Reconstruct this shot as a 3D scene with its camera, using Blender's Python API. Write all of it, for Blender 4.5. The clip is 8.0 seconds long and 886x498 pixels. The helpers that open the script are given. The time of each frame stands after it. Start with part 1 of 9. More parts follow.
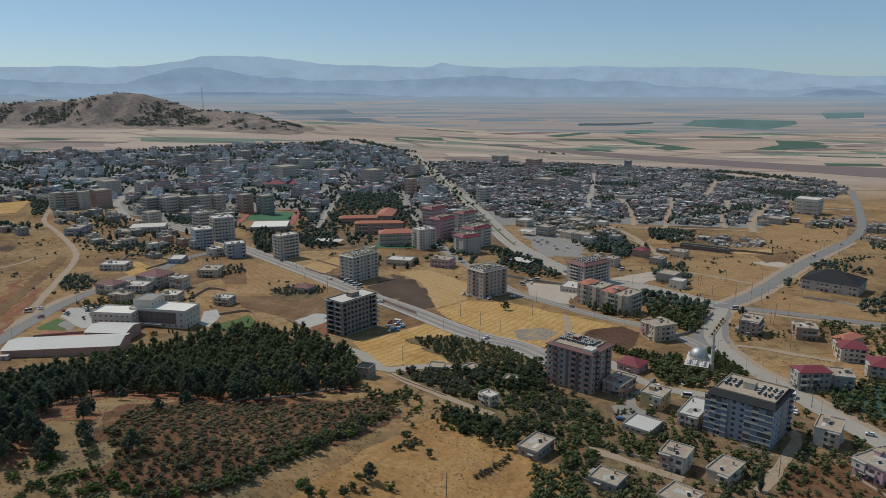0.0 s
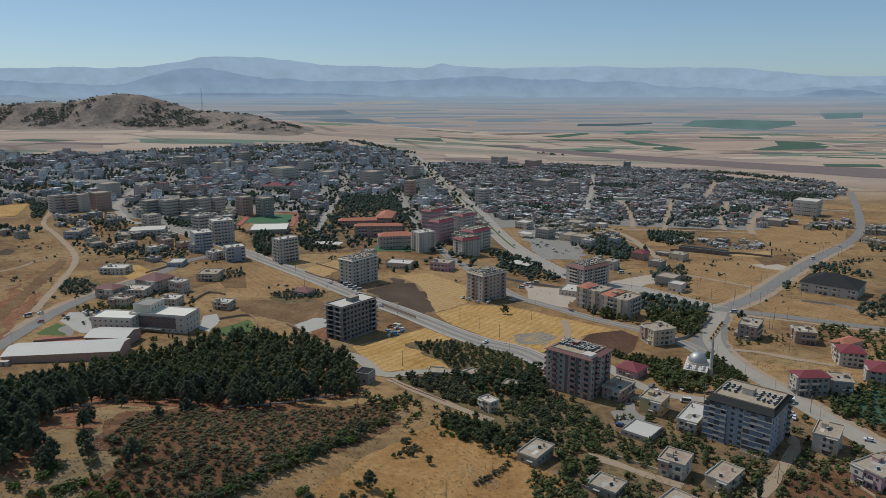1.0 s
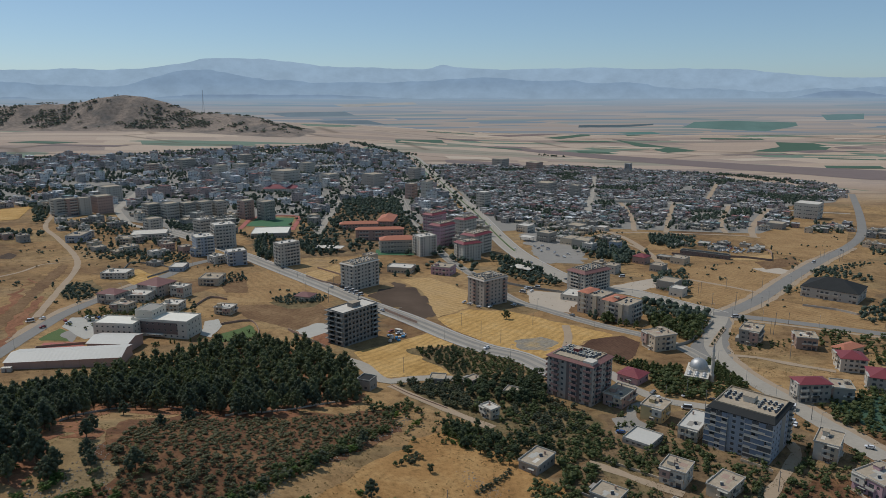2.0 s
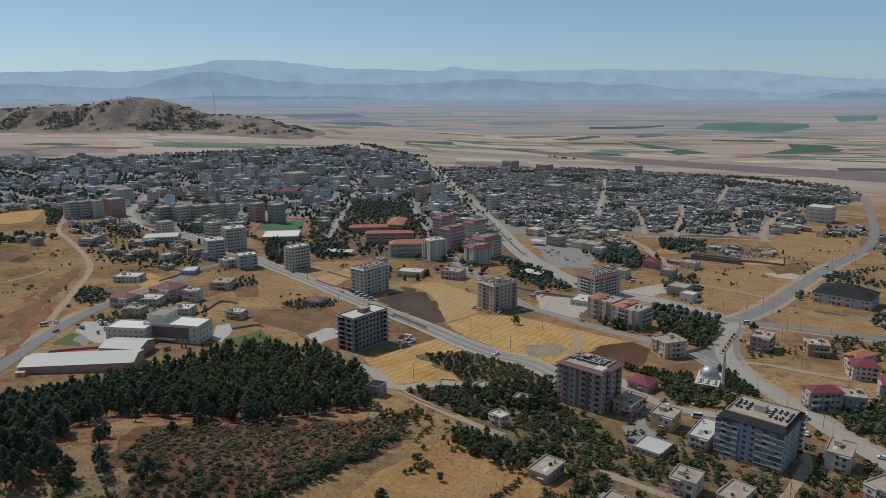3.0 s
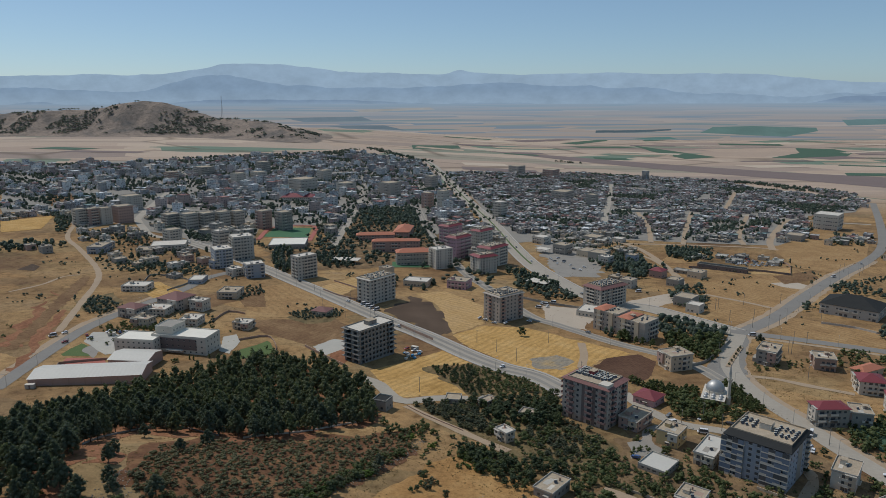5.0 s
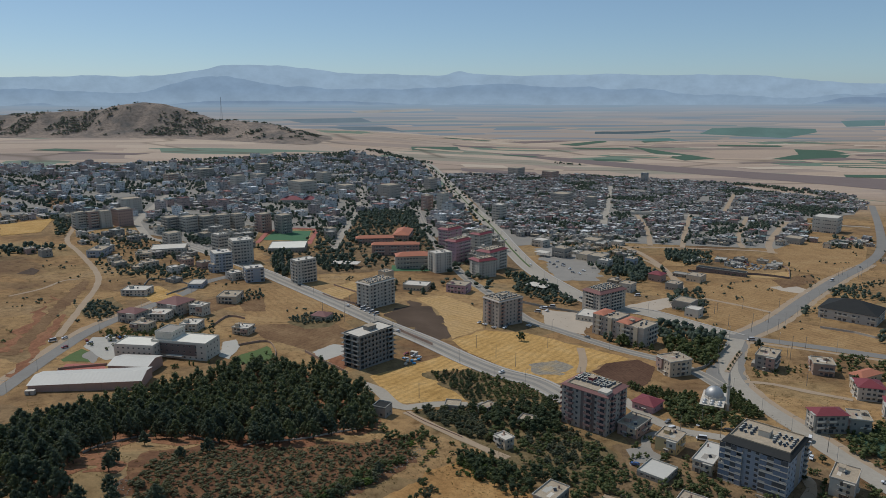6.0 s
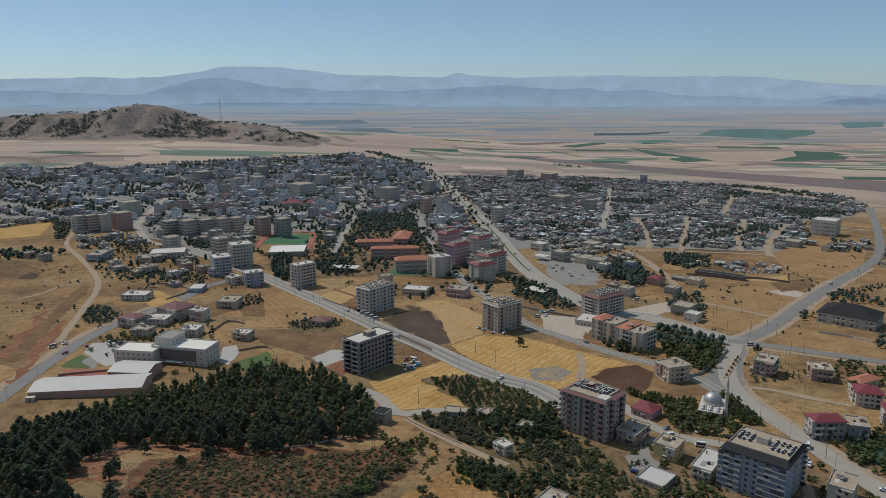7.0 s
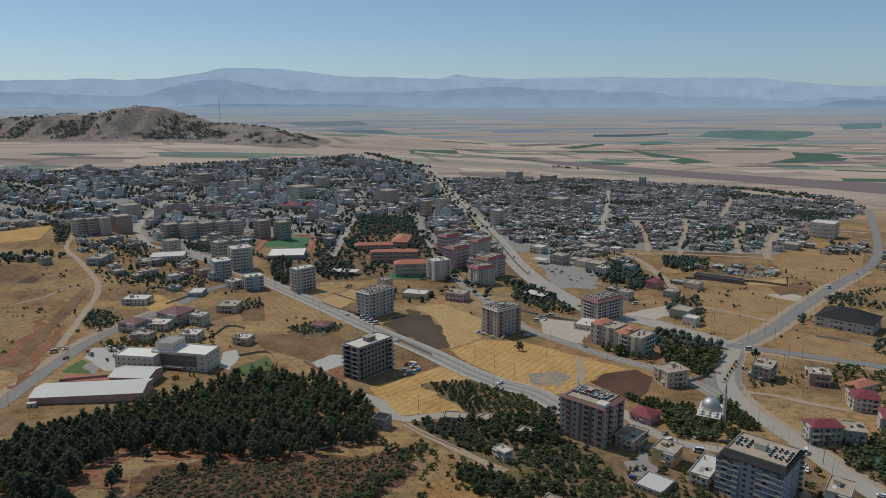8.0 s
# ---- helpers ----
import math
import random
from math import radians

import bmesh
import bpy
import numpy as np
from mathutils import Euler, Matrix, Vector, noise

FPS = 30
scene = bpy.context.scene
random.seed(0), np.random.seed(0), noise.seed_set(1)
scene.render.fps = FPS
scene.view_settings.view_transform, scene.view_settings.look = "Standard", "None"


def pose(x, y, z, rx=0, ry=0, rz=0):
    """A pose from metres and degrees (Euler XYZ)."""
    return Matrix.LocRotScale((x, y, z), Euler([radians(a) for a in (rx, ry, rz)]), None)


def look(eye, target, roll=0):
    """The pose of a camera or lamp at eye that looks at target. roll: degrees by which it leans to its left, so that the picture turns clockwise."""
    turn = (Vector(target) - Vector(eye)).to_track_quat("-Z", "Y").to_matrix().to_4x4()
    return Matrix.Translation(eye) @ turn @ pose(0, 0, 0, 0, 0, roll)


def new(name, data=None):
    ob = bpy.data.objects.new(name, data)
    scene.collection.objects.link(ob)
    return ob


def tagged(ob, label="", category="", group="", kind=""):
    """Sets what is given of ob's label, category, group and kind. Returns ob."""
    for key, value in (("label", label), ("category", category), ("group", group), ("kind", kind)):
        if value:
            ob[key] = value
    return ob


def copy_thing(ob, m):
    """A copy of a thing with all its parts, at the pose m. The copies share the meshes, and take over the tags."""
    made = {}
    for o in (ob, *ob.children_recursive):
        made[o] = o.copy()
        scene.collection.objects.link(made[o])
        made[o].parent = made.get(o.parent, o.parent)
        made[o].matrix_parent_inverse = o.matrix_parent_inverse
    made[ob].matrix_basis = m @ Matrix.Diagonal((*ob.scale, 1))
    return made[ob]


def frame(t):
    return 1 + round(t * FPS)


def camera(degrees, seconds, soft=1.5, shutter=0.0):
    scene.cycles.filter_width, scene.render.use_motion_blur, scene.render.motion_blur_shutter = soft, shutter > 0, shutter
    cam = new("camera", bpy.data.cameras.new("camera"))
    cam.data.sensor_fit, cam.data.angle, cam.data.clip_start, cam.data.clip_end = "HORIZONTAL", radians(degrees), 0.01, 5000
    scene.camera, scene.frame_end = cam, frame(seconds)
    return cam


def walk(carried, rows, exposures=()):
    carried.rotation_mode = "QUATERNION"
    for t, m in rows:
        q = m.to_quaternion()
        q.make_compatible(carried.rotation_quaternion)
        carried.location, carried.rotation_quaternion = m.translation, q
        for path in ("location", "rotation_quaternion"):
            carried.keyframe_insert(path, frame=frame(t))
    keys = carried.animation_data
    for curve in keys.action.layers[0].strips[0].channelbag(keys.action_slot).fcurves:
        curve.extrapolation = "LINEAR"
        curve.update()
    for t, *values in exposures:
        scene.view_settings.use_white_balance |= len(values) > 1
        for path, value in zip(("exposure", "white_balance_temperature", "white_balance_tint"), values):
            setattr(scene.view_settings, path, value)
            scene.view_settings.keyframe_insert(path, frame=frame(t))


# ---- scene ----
from mathutils import geometry

# ---------------------------------------------------------------- camera
cam = camera(64.0, 8.0, soft=0.5)
Z0 = 150.0
walk(cam, [
    (0.0, pose(0.0, 0.0, Z0, 77.289, 0, 0.0)),
    (0.5, pose(-0.03, -0.06, Z0 + 1.6, 77.285, 0.03, -0.03)),
    (1.0, pose(-0.03, -0.03, Z0 + 3.0, 77.296, 0.05, -0.065)),
    (1.5, pose(-0.05, 0.0, Z0 + 4.6, 77.33, 0.07, -0.08)),
    (3.0, pose(-0.3, -0.03, Z0 + 9.45, 77.453, 0.12, 0.811)),
    (3.5, pose(-0.28, -0.06, Z0 + 11.2, 77.506, 0.134, 1.33)),
    (4.0, pose(-0.2, -0.08, Z0 + 12.9, 77.55, 0.132, 1.402)),
    (4.5, pose(-0.2, -0.15, Z0 + 14.6, 77.61, 0.128, 1.37)),
    (6.0, pose(-0.22, -0.4, Z0 + 19.7, 77.7, 0.118, 1.286)),
    (6.5, pose(-0.26, -0.5, Z0 + 21.3, 77.753, 0.13, 1.248)),
    (7.0, pose(-0.3, -0.9, Z0 + 23.1, 77.787, 0.14, 1.214)),
    (7.5, pose(-0.38, -1.4, Z0 + 24.8, 77.82, 0.145, 1.176)),
    (8.0, pose(-0.43, -2.2, Z0 + 26.5, 77.857, 0.15, 1.148)),
], [(0.0, -0.18, 6080, 11), (8.0, -0.22, 6080, 11)])

# ---------------------------------------------------------------- sky and sun
SUN_EL, SUN_TO = 54.0, Vector((-0.82, 0.57, 0.0)).normalized()
world = bpy.data.worlds.new("sky")
scene.world = world
world.use_nodes = True
wn = world.node_tree
sky = wn.nodes.new("ShaderNodeTexSky")
sky.sky_type, sky.sun_disc = "NISHITA", False
sky.sun_elevation = radians(SUN_EL)
sky.sun_rotation = math.atan2(SUN_TO.x, SUN_TO.y)
sky.altitude, sky.air_density, sky.dust_density, sky.ozone_density = 1000, 0.8, 0.9, 1.4
haze = wn.nodes.new("ShaderNodeMix")
haze.data_type, haze.blend_type = "RGBA", "MULTIPLY"
haze.inputs[0].default_value = 1.0
haze.inputs[7].default_value = (0.92, 1.0, 1.0, 1)
wn.links.new(sky.outputs[0], haze.inputs[6])
dust = wn.nodes.new("ShaderNodeMix")
dust.data_type = "RGBA"
dust.inputs[0].default_value = 0.34
dust.inputs[7].default_value = (2.95, 4.35, 5.3, 1)
wn.links.new(haze.outputs[2], dust.inputs[6])
wn.links.new(dust.outputs[2], wn.nodes["Background"].inputs[0])
wn.nodes["Background"].inputs[1].default_value = 0.1
sun = new("sun", bpy.data.lights.new("sun", "SUN"))
sun.data.energy, sun.data.angle, sun.data.color = 2.85, radians(0.6), (1.0, 0.93, 0.82)
up = math.tan(radians(SUN_EL))
sun.matrix_world = look((0, 0, 900), Vector((0, 0, 900)) - Vector((SUN_TO.x, SUN_TO.y, up)))


# ---------------------------------------------------------------- the lie of the land
CREST = ((-3300, 3650, 90), (-2798, 3650, 112), (-2358, 3650, 96), (-2062, 3650, 113), (-1887, 3650, 116), (-1798, 3650, 131), (-1723, 3650, 148), (-1635, 3650, 161), (-1534, 3650, 156), (-1448, 3650, 136),
         (-1346, 3640, 104), (-1247, 3600, 78), (-1032, 3500, 72), (-901, 3420, 63), (-791, 3350, 45), (-710, 3280, 25), (-605, 3200, 0))


def open_land(x, y):
    """Height of the ground without the far ridge: a slope that falls away to a wide plain, with a knoll."""
    y = max(y, 0.0)
    u, v = 1 - math.exp(-(y - 250) / 1400), math.tanh(x / 700)
    z = -4.24 - 18.06 * u - 10.14 * v - 34.63 * v * u - 70.31 * u * u + 13.78 * u * v * v
    z += 4.45 * math.exp(-((y - 250) / 250) ** 2)
    return z + 34 * math.exp(-((x + 150) / 120) ** 2 - ((y - 215) / 90) ** 2)


def ridge(x, y):
    """Height of the far ridge over the plain: one rounded summit, a long back and a spur, cut by gullies."""
    if y < 2800 or x > -606:
        return 0.0
    for (ax, ay, ah), (bx, by, bh) in zip(CREST, CREST[1:]):
        if x <= bx:
            t = min(1.0, max(0.0, (x - ax) / (bx - ax)))
            cy, ch = ay + (by - ay) * t, ah + (bh - ah) * (t * t * (3 - 2 * t) * 0.4 + t * 0.6)
            break
    d = (y - cy) / (190 if y < cy else 300)
    gully = noise.noise((x / 75, y / 260, 2)) * min(1.0, abs(d)) * 0.3
    return ch * math.exp(-d * d) * (1 + gully) + 5 * math.exp(-d * d) * noise.fractal((x / 60, y / 60, 3), 1.0, 2.1, 4)


def land(x, y):
    return open_land(x, y) + ridge(x, y)


def inside(x, y, poly):
    odd, j = False, len(poly) - 1
    for i in range(len(poly)):
        (xi, yi), (xj, yj) = poly[i], poly[j]
        if (yi > y) != (yj > y) and x < (xj - xi) * (y - yi) / (yj - yi) + xi:
            odd = not odd
        j = i
    return odd


def off_line(x, y, pts):
    """Distance from a polyline."""
    best = 1e9
    for (ax, ay), (bx, by) in zip(pts, pts[1:]):
        dx, dy = bx - ax, by - ay
        k = min(1, max(0, ((x - ax) * dx + (y - ay) * dy) / (dx * dx + dy * dy + 1e-9)))
        best = min(best, math.hypot(x - ax - k * dx, y - ay - k * dy))
    return best


def near_road(x, y, pts, gap):
    """Whether a place lies within gap of a line."""
    for (ax, ay), (bx, by) in zip(pts, pts[1:]):
        if min(ax, bx) - gap < x < max(ax, bx) + gap and min(ay, by) - gap < y < max(ay, by) + gap and off_line(x, y, ((ax, ay), (bx, by))) < gap:
            return True
    return False


# ---------------------------------------------------------------- materials
def nodes_of(name):
    m = bpy.data.materials.new(name)
    m.use_nodes = True
    return m, m.node_tree.nodes, m.node_tree.links, m.node_tree.nodes["Principled BSDF"]


def spot(nodes, links, scale, detail=4, rough=0.6, stretch=(1, 1, 1), turn=0.0):
    """A noise over the world's metres."""
    geo, mp, nz = nodes.new("ShaderNodeNewGeometry"), nodes.new("ShaderNodeMapping"), nodes.new("ShaderNodeTexNoise")
    mp.inputs["Scale"].default_value, mp.inputs["Rotation"].default_value = stretch, (0, 0, radians(turn))
    nz.inputs["Scale"].default_value, nz.inputs["Detail"].default_value, nz.inputs["Roughness"].default_value = scale, detail, rough
    links.new(geo.outputs["Position"], mp.inputs[0])
    links.new(mp.outputs[0], nz.inputs["Vector"])
    return nz.outputs["Fac"]


def ramp(nodes, links, fac, stops):
    r = nodes.new("ShaderNodeValToRGB")
    while len(r.color_ramp.elements) < len(stops):
        r.color_ramp.elements.new(0.5)
    for e, (p, c) in zip(r.color_ramp.elements, stops):
        e.position, e.color = p, (*c, 1)
    links.new(fac, r.inputs[0])
    return r.outputs[0]


def blend(nodes, links, fac, a, b, mode="MIX"):
    m = nodes.new("ShaderNodeMix")
    m.data_type, m.blend_type = "RGBA", mode
    for v, s in ((fac, m.inputs[0]), (a, m.inputs[6]), (b, m.inputs[7])):
        if isinstance(v, bpy.types.NodeSocket):
            links.new(v, s)
        else:
            s.default_value = v if isinstance(v, float) else (*v, 1)
    return m.outputs[2]


def bumped(nodes, links, bsdf, fac, strength, dist):
    b = nodes.new("ShaderNodeBump")
    b.inputs["Strength"].default_value, b.inputs["Distance"].default_value = strength, dist
    links.new(fac, b.inputs["Height"])
    links.new(b.outputs[0], bsdf.inputs["Normal"])


def surface(name, dark, light, big=0.05, fine=1.5, rough=0.9, bump=0.3, dist=0.05, metal=0.0, per_object=0.0, per_island=0.0, spec=0.3):
    """A surface of two tones, uneven at a large and a small scale; per_object and per_island shift its tone from piece to piece."""
    m, n, l, b = nodes_of(name)
    f1, f2 = spot(n, l, big, 5), spot(n, l, fine, 5, 0.7)
    c = blend(n, l, f1, dark, light)
    c = blend(n, l, 0.35, c, ramp(n, l, f2, [(0.3, dark), (0.7, light)]))
    if per_object or per_island:
        src = n.new("ShaderNodeObjectInfo").outputs["Random"] if per_object else n.new("ShaderNodeNewGeometry").outputs["Random Per Island"]
        k = per_object or per_island
        c = blend(n, l, 1.0, c, ramp(n, l, src, [(0, (1 - k,) * 3), (1, (1, 1, 1))]), "MULTIPLY")
    l.new(c, b.inputs["Base Color"])
    b.inputs["Roughness"].default_value, b.inputs["Metallic"].default_value = rough, metal
    b.inputs["Specular IOR Level"].default_value = spec
    if bump:
        bumped(n, l, b, f2, bump, dist)
    return m


def walls_of_many(name, tones, fine=0.8):
    """Plaster whose colour changes from house to house."""
    m, n, l, b = nodes_of(name)
    r = ramp(n, l, n.new("ShaderNodeNewGeometry").outputs["Random Per Island"], [(i / len(tones), t) for i, t in enumerate(tones)])
    n[-1].color_ramp.interpolation = "CONSTANT"
    c = blend(n, l, 1.0, r, ramp(n, l, spot(n, l, fine, 4), [(0.3, (0.68,) * 3), (0.7, (1.0,) * 3)]), "MULTIPLY")
    l.new(c, b.inputs["Base Color"])
    b.inputs["Roughness"].default_value = 0.9
    return m


def leafy(name, dark, light, fine=1.1):
    m, n, l, b = nodes_of(name)
    isl = n.new("ShaderNodeNewGeometry").outputs["Random Per Island"]
    ob = n.new("ShaderNodeObjectInfo").outputs["Random"]
    c = blend(n, l, ramp(n, l, isl, [(0, (0.25,) * 3), (1, (0.8,) * 3)]), dark, light)
    c = blend(n, l, 1.0, c, ramp(n, l, ob, [(0, (0.68, 0.72, 0.7)), (0.5, (0.92, 0.92, 0.88)), (0.85, (1.05, 1.0, 0.85)), (1, (1.3, 1.2, 0.8))]), "MULTIPLY")
    c = blend(n, l, 1.0, c, ramp(n, l, spot(n, l, fine), [(0.3, (0.62,) * 3), (0.7, (1.25,) * 3)]), "MULTIPLY")
    l.new(c, b.inputs["Base Color"])
    b.inputs["Roughness"].default_value = 0.7
    b.inputs["Specular IOR Level"].default_value = 0.25
    tr, mx = n.new("ShaderNodeBsdfTranslucent"), n.new("ShaderNodeMixShader")
    l.new(blend(n, l, 1.0, c, (1.5, 1.6, 0.9), "MULTIPLY"), tr.inputs["Color"])
    mx.inputs[0].default_value = 0.3
    l.new(b.outputs[0], mx.inputs[1])
    l.new(tr.outputs[0], mx.inputs[2])
    l.new(mx.outputs[0], n["Material Output"].inputs["Surface"])
    return m


def field_mat(name, tones, turn=0.0, width=3.0, line=0.35, warp=6.0, patch=0.03):
    """Dry field: broad patches, and the lines that the machines left."""
    m, n, l, b = nodes_of(name)
    f1, f2 = spot(n, l, patch, 6, 0.65), spot(n, l, 0.5, 6, 0.78)
    c = ramp(n, l, f1, [(0.25 + 0.5 * i / (len(tones) - 1), t) for i, t in enumerate(tones)])
    geo, mp, w = n.new("ShaderNodeNewGeometry"), n.new("ShaderNodeMapping"), n.new("ShaderNodeTexWave")
    mp.inputs["Rotation"].default_value = (0, 0, radians(turn))
    w.inputs["Scale"].default_value, w.inputs["Distortion"].default_value = 0.314 / width, warp
    w.inputs["Detail"].default_value, w.inputs["Detail Scale"].default_value = 2.0, 0.12 * width
    l.new(geo.outputs["Position"], mp.inputs[0])
    l.new(mp.outputs[0], w.inputs["Vector"])
    c = blend(n, l, 1.0, c, ramp(n, l, w.outputs["Fac"], [(0.1, (1 - line,) * 3), (0.7, (1, 1, 1))]), "MULTIPLY")
    c = blend(n, l, 1.0, c, ramp(n, l, f2, [(0.32, (0.6,) * 3), (0.5, (0.95,) * 3), (0.65, (1.12,) * 3)]), "MULTIPLY")
    l.new(c, b.inputs["Base Color"])
    b.inputs["Roughness"].default_value = 0.95
    b.inputs["Specular IOR Level"].default_value = 0.1
    bumped(n, l, b, f2, 0.4, 0.2)
    return m


def ground_mat():
    """Dry open country: straw-coloured grass, bare earth, stones, and a patchwork of fields on the plain."""
    m, n, l, b = nodes_of("open_ground")
    f1, f2, f3 = spot(n, l, 0.012, 6, 0.6), spot(n, l, 0.16, 5, 0.65), spot(n, l, 1.3, 4, 0.7)
    near = ramp(n, l, f1, [(0.28, (0.175, 0.105, 0.062)), (0.4, (0.275, 0.18, 0.095)), (0.5, (0.365, 0.243, 0.122)), (0.6, (0.42, 0.29, 0.15)), (0.74, (0.31, 0.235, 0.155))])
    near = blend(n, l, 1.0, near, ramp(n, l, f2, [(0.3, (0.5, 0.46, 0.42)), (0.46, (0.84, 0.82, 0.8)), (0.64, (1.04, 1.02, 0.98))]), "MULTIPLY")
    gp, mpp, vp = n.new("ShaderNodeNewGeometry"), n.new("ShaderNodeMapping"), n.new("ShaderNodeTexVoronoi")
    mpp.inputs["Rotation"].default_value, mpp.inputs["Scale"].default_value = (0, 0, radians(40)), (0.016, 0.026, 0)
    vp.inputs["Scale"].default_value, vp.inputs["Randomness"].default_value, vp.distance = 1.0, 0.75, "CHEBYCHEV"
    wob = n.new("ShaderNodeVectorMath")
    wob.operation = "MULTIPLY_ADD"
    nzv = n.new("ShaderNodeTexNoise")
    nzv.inputs["Scale"].default_value, nzv.inputs["Detail"].default_value = 0.08, 4
    l.new(gp.outputs["Position"], nzv.inputs["Vector"])
    l.new(nzv.outputs["Color"], wob.inputs[0])
    wob.inputs[1].default_value = (14, 14, 0)
    l.new(gp.outputs["Position"], wob.inputs[2])
    l.new(wob.outputs[0], mpp.inputs[0])
    l.new(mpp.outputs[0], vp.inputs["Vector"])
    sp = n.new("ShaderNodeSeparateColor")
    l.new(vp.outputs["Color"], sp.inputs[0])
    near = blend(n, l, 0.75, near, blend(n, l, 1.0, near, ramp(n, l, sp.outputs[0], [(0, (0.62, 0.62, 0.66)), (0.2, (1.05, 0.98, 0.85)), (0.4, (0.78, 0.74, 0.72)), (0.6, (1.1, 1.02, 0.9)), (0.75, (0.66, 0.7, 0.68)), (0.9, (0.95, 0.85, 0.75))]), "MULTIPLY"))
    tuft = spot(n, l, 0.55, 6, 0.75)
    near = blend(n, l, ramp(n, l, tuft, [(0.57, (0, 0, 0)), (0.66, (0.75,) * 3)]), near, (0.14, 0.105, 0.055))
    geo, mp, v = n.new("ShaderNodeNewGeometry"), n.new("ShaderNodeMapping"), n.new("ShaderNodeTexVoronoi")
    mp.inputs["Rotation"].default_value, mp.inputs["Scale"].default_value = (0, 0, radians(-12)), (0.0021, 0.0044, 0)
    v.inputs["Scale"].default_value, v.inputs["Randomness"].default_value, v.distance = 1.0, 0.8, "CHEBYCHEV"
    l.new(geo.outputs["Position"], mp.inputs[0])
    l.new(mp.outputs[0], v.inputs["Vector"])
    sep = n.new("ShaderNodeSeparateColor")
    l.new(v.outputs["Color"], sep.inputs[0])
    far = ramp(n, l, sep.outputs[0], [(0, (0.46, 0.35, 0.26)), (0.22, (0.4, 0.305, 0.235)), (0.4, (0.5, 0.39, 0.295)), (0.58, (0.3, 0.235, 0.195)), (0.66, (0.52, 0.41, 0.31)), (0.82, (0.42, 0.325, 0.25)), (0.93, (0.17, 0.225, 0.165))])
    far = blend(n, l, 1.0, far, ramp(n, l, spot(n, l, 0.02, 5, 0.6, (1, 4, 1)), [(0.3, (0.92,) * 3), (0.65, (1.04,) * 3)]), "MULTIPLY")
    ve = n.new("ShaderNodeTexVoronoi")
    ve.feature = "DISTANCE_TO_EDGE"
    ve.inputs["Scale"].default_value, ve.inputs["Randomness"].default_value = 0.45, 0.8
    l.new(mp.outputs[0], ve.inputs["Vector"])
    far = blend(n, l, ramp(n, l, ve.outputs["Distance"], [(0.0, (0.65,) * 3), (0.028, (0, 0, 0))]), far, (0.13, 0.1, 0.07))
    pos = n.new("ShaderNodeSeparateXYZ")
    l.new(geo.outputs["Position"], pos.inputs[0])
    k = n.new("ShaderNodeMapRange")
    k.inputs[1].default_value, k.inputs[2].default_value = 1250, 1700
    l.new(pos.outputs["Y"], k.inputs[0])
    c = blend(n, l, k.outputs[0], near, far)
    c = blend(n, l, 1.0, c, ramp(n, l, f3, [(0.3, (0.8,) * 3), (0.65, (1.06,) * 3)]), "MULTIPLY")
    l.new(c, b.inputs["Base Color"])
    b.inputs["Roughness"].default_value, b.inputs["Specular IOR Level"].default_value = 0.95, 0.1
    bumped(n, l, b, f3, 0.5, 0.25)
    return m


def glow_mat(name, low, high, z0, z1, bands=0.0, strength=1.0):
    """Far distance, seen through many kilometres of air: it glows with painted haze, the light of the air before it."""
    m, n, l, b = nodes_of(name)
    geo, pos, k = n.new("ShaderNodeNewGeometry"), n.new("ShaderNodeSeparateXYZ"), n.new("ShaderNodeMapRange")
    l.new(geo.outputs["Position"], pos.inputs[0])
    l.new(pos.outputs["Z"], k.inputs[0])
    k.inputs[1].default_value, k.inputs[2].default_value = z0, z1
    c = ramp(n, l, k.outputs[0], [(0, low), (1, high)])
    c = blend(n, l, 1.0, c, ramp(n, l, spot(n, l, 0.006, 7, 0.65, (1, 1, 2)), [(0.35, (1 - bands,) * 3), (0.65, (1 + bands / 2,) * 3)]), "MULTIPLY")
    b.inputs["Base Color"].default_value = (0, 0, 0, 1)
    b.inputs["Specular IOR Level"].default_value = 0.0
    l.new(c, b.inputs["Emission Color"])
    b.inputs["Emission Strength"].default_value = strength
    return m


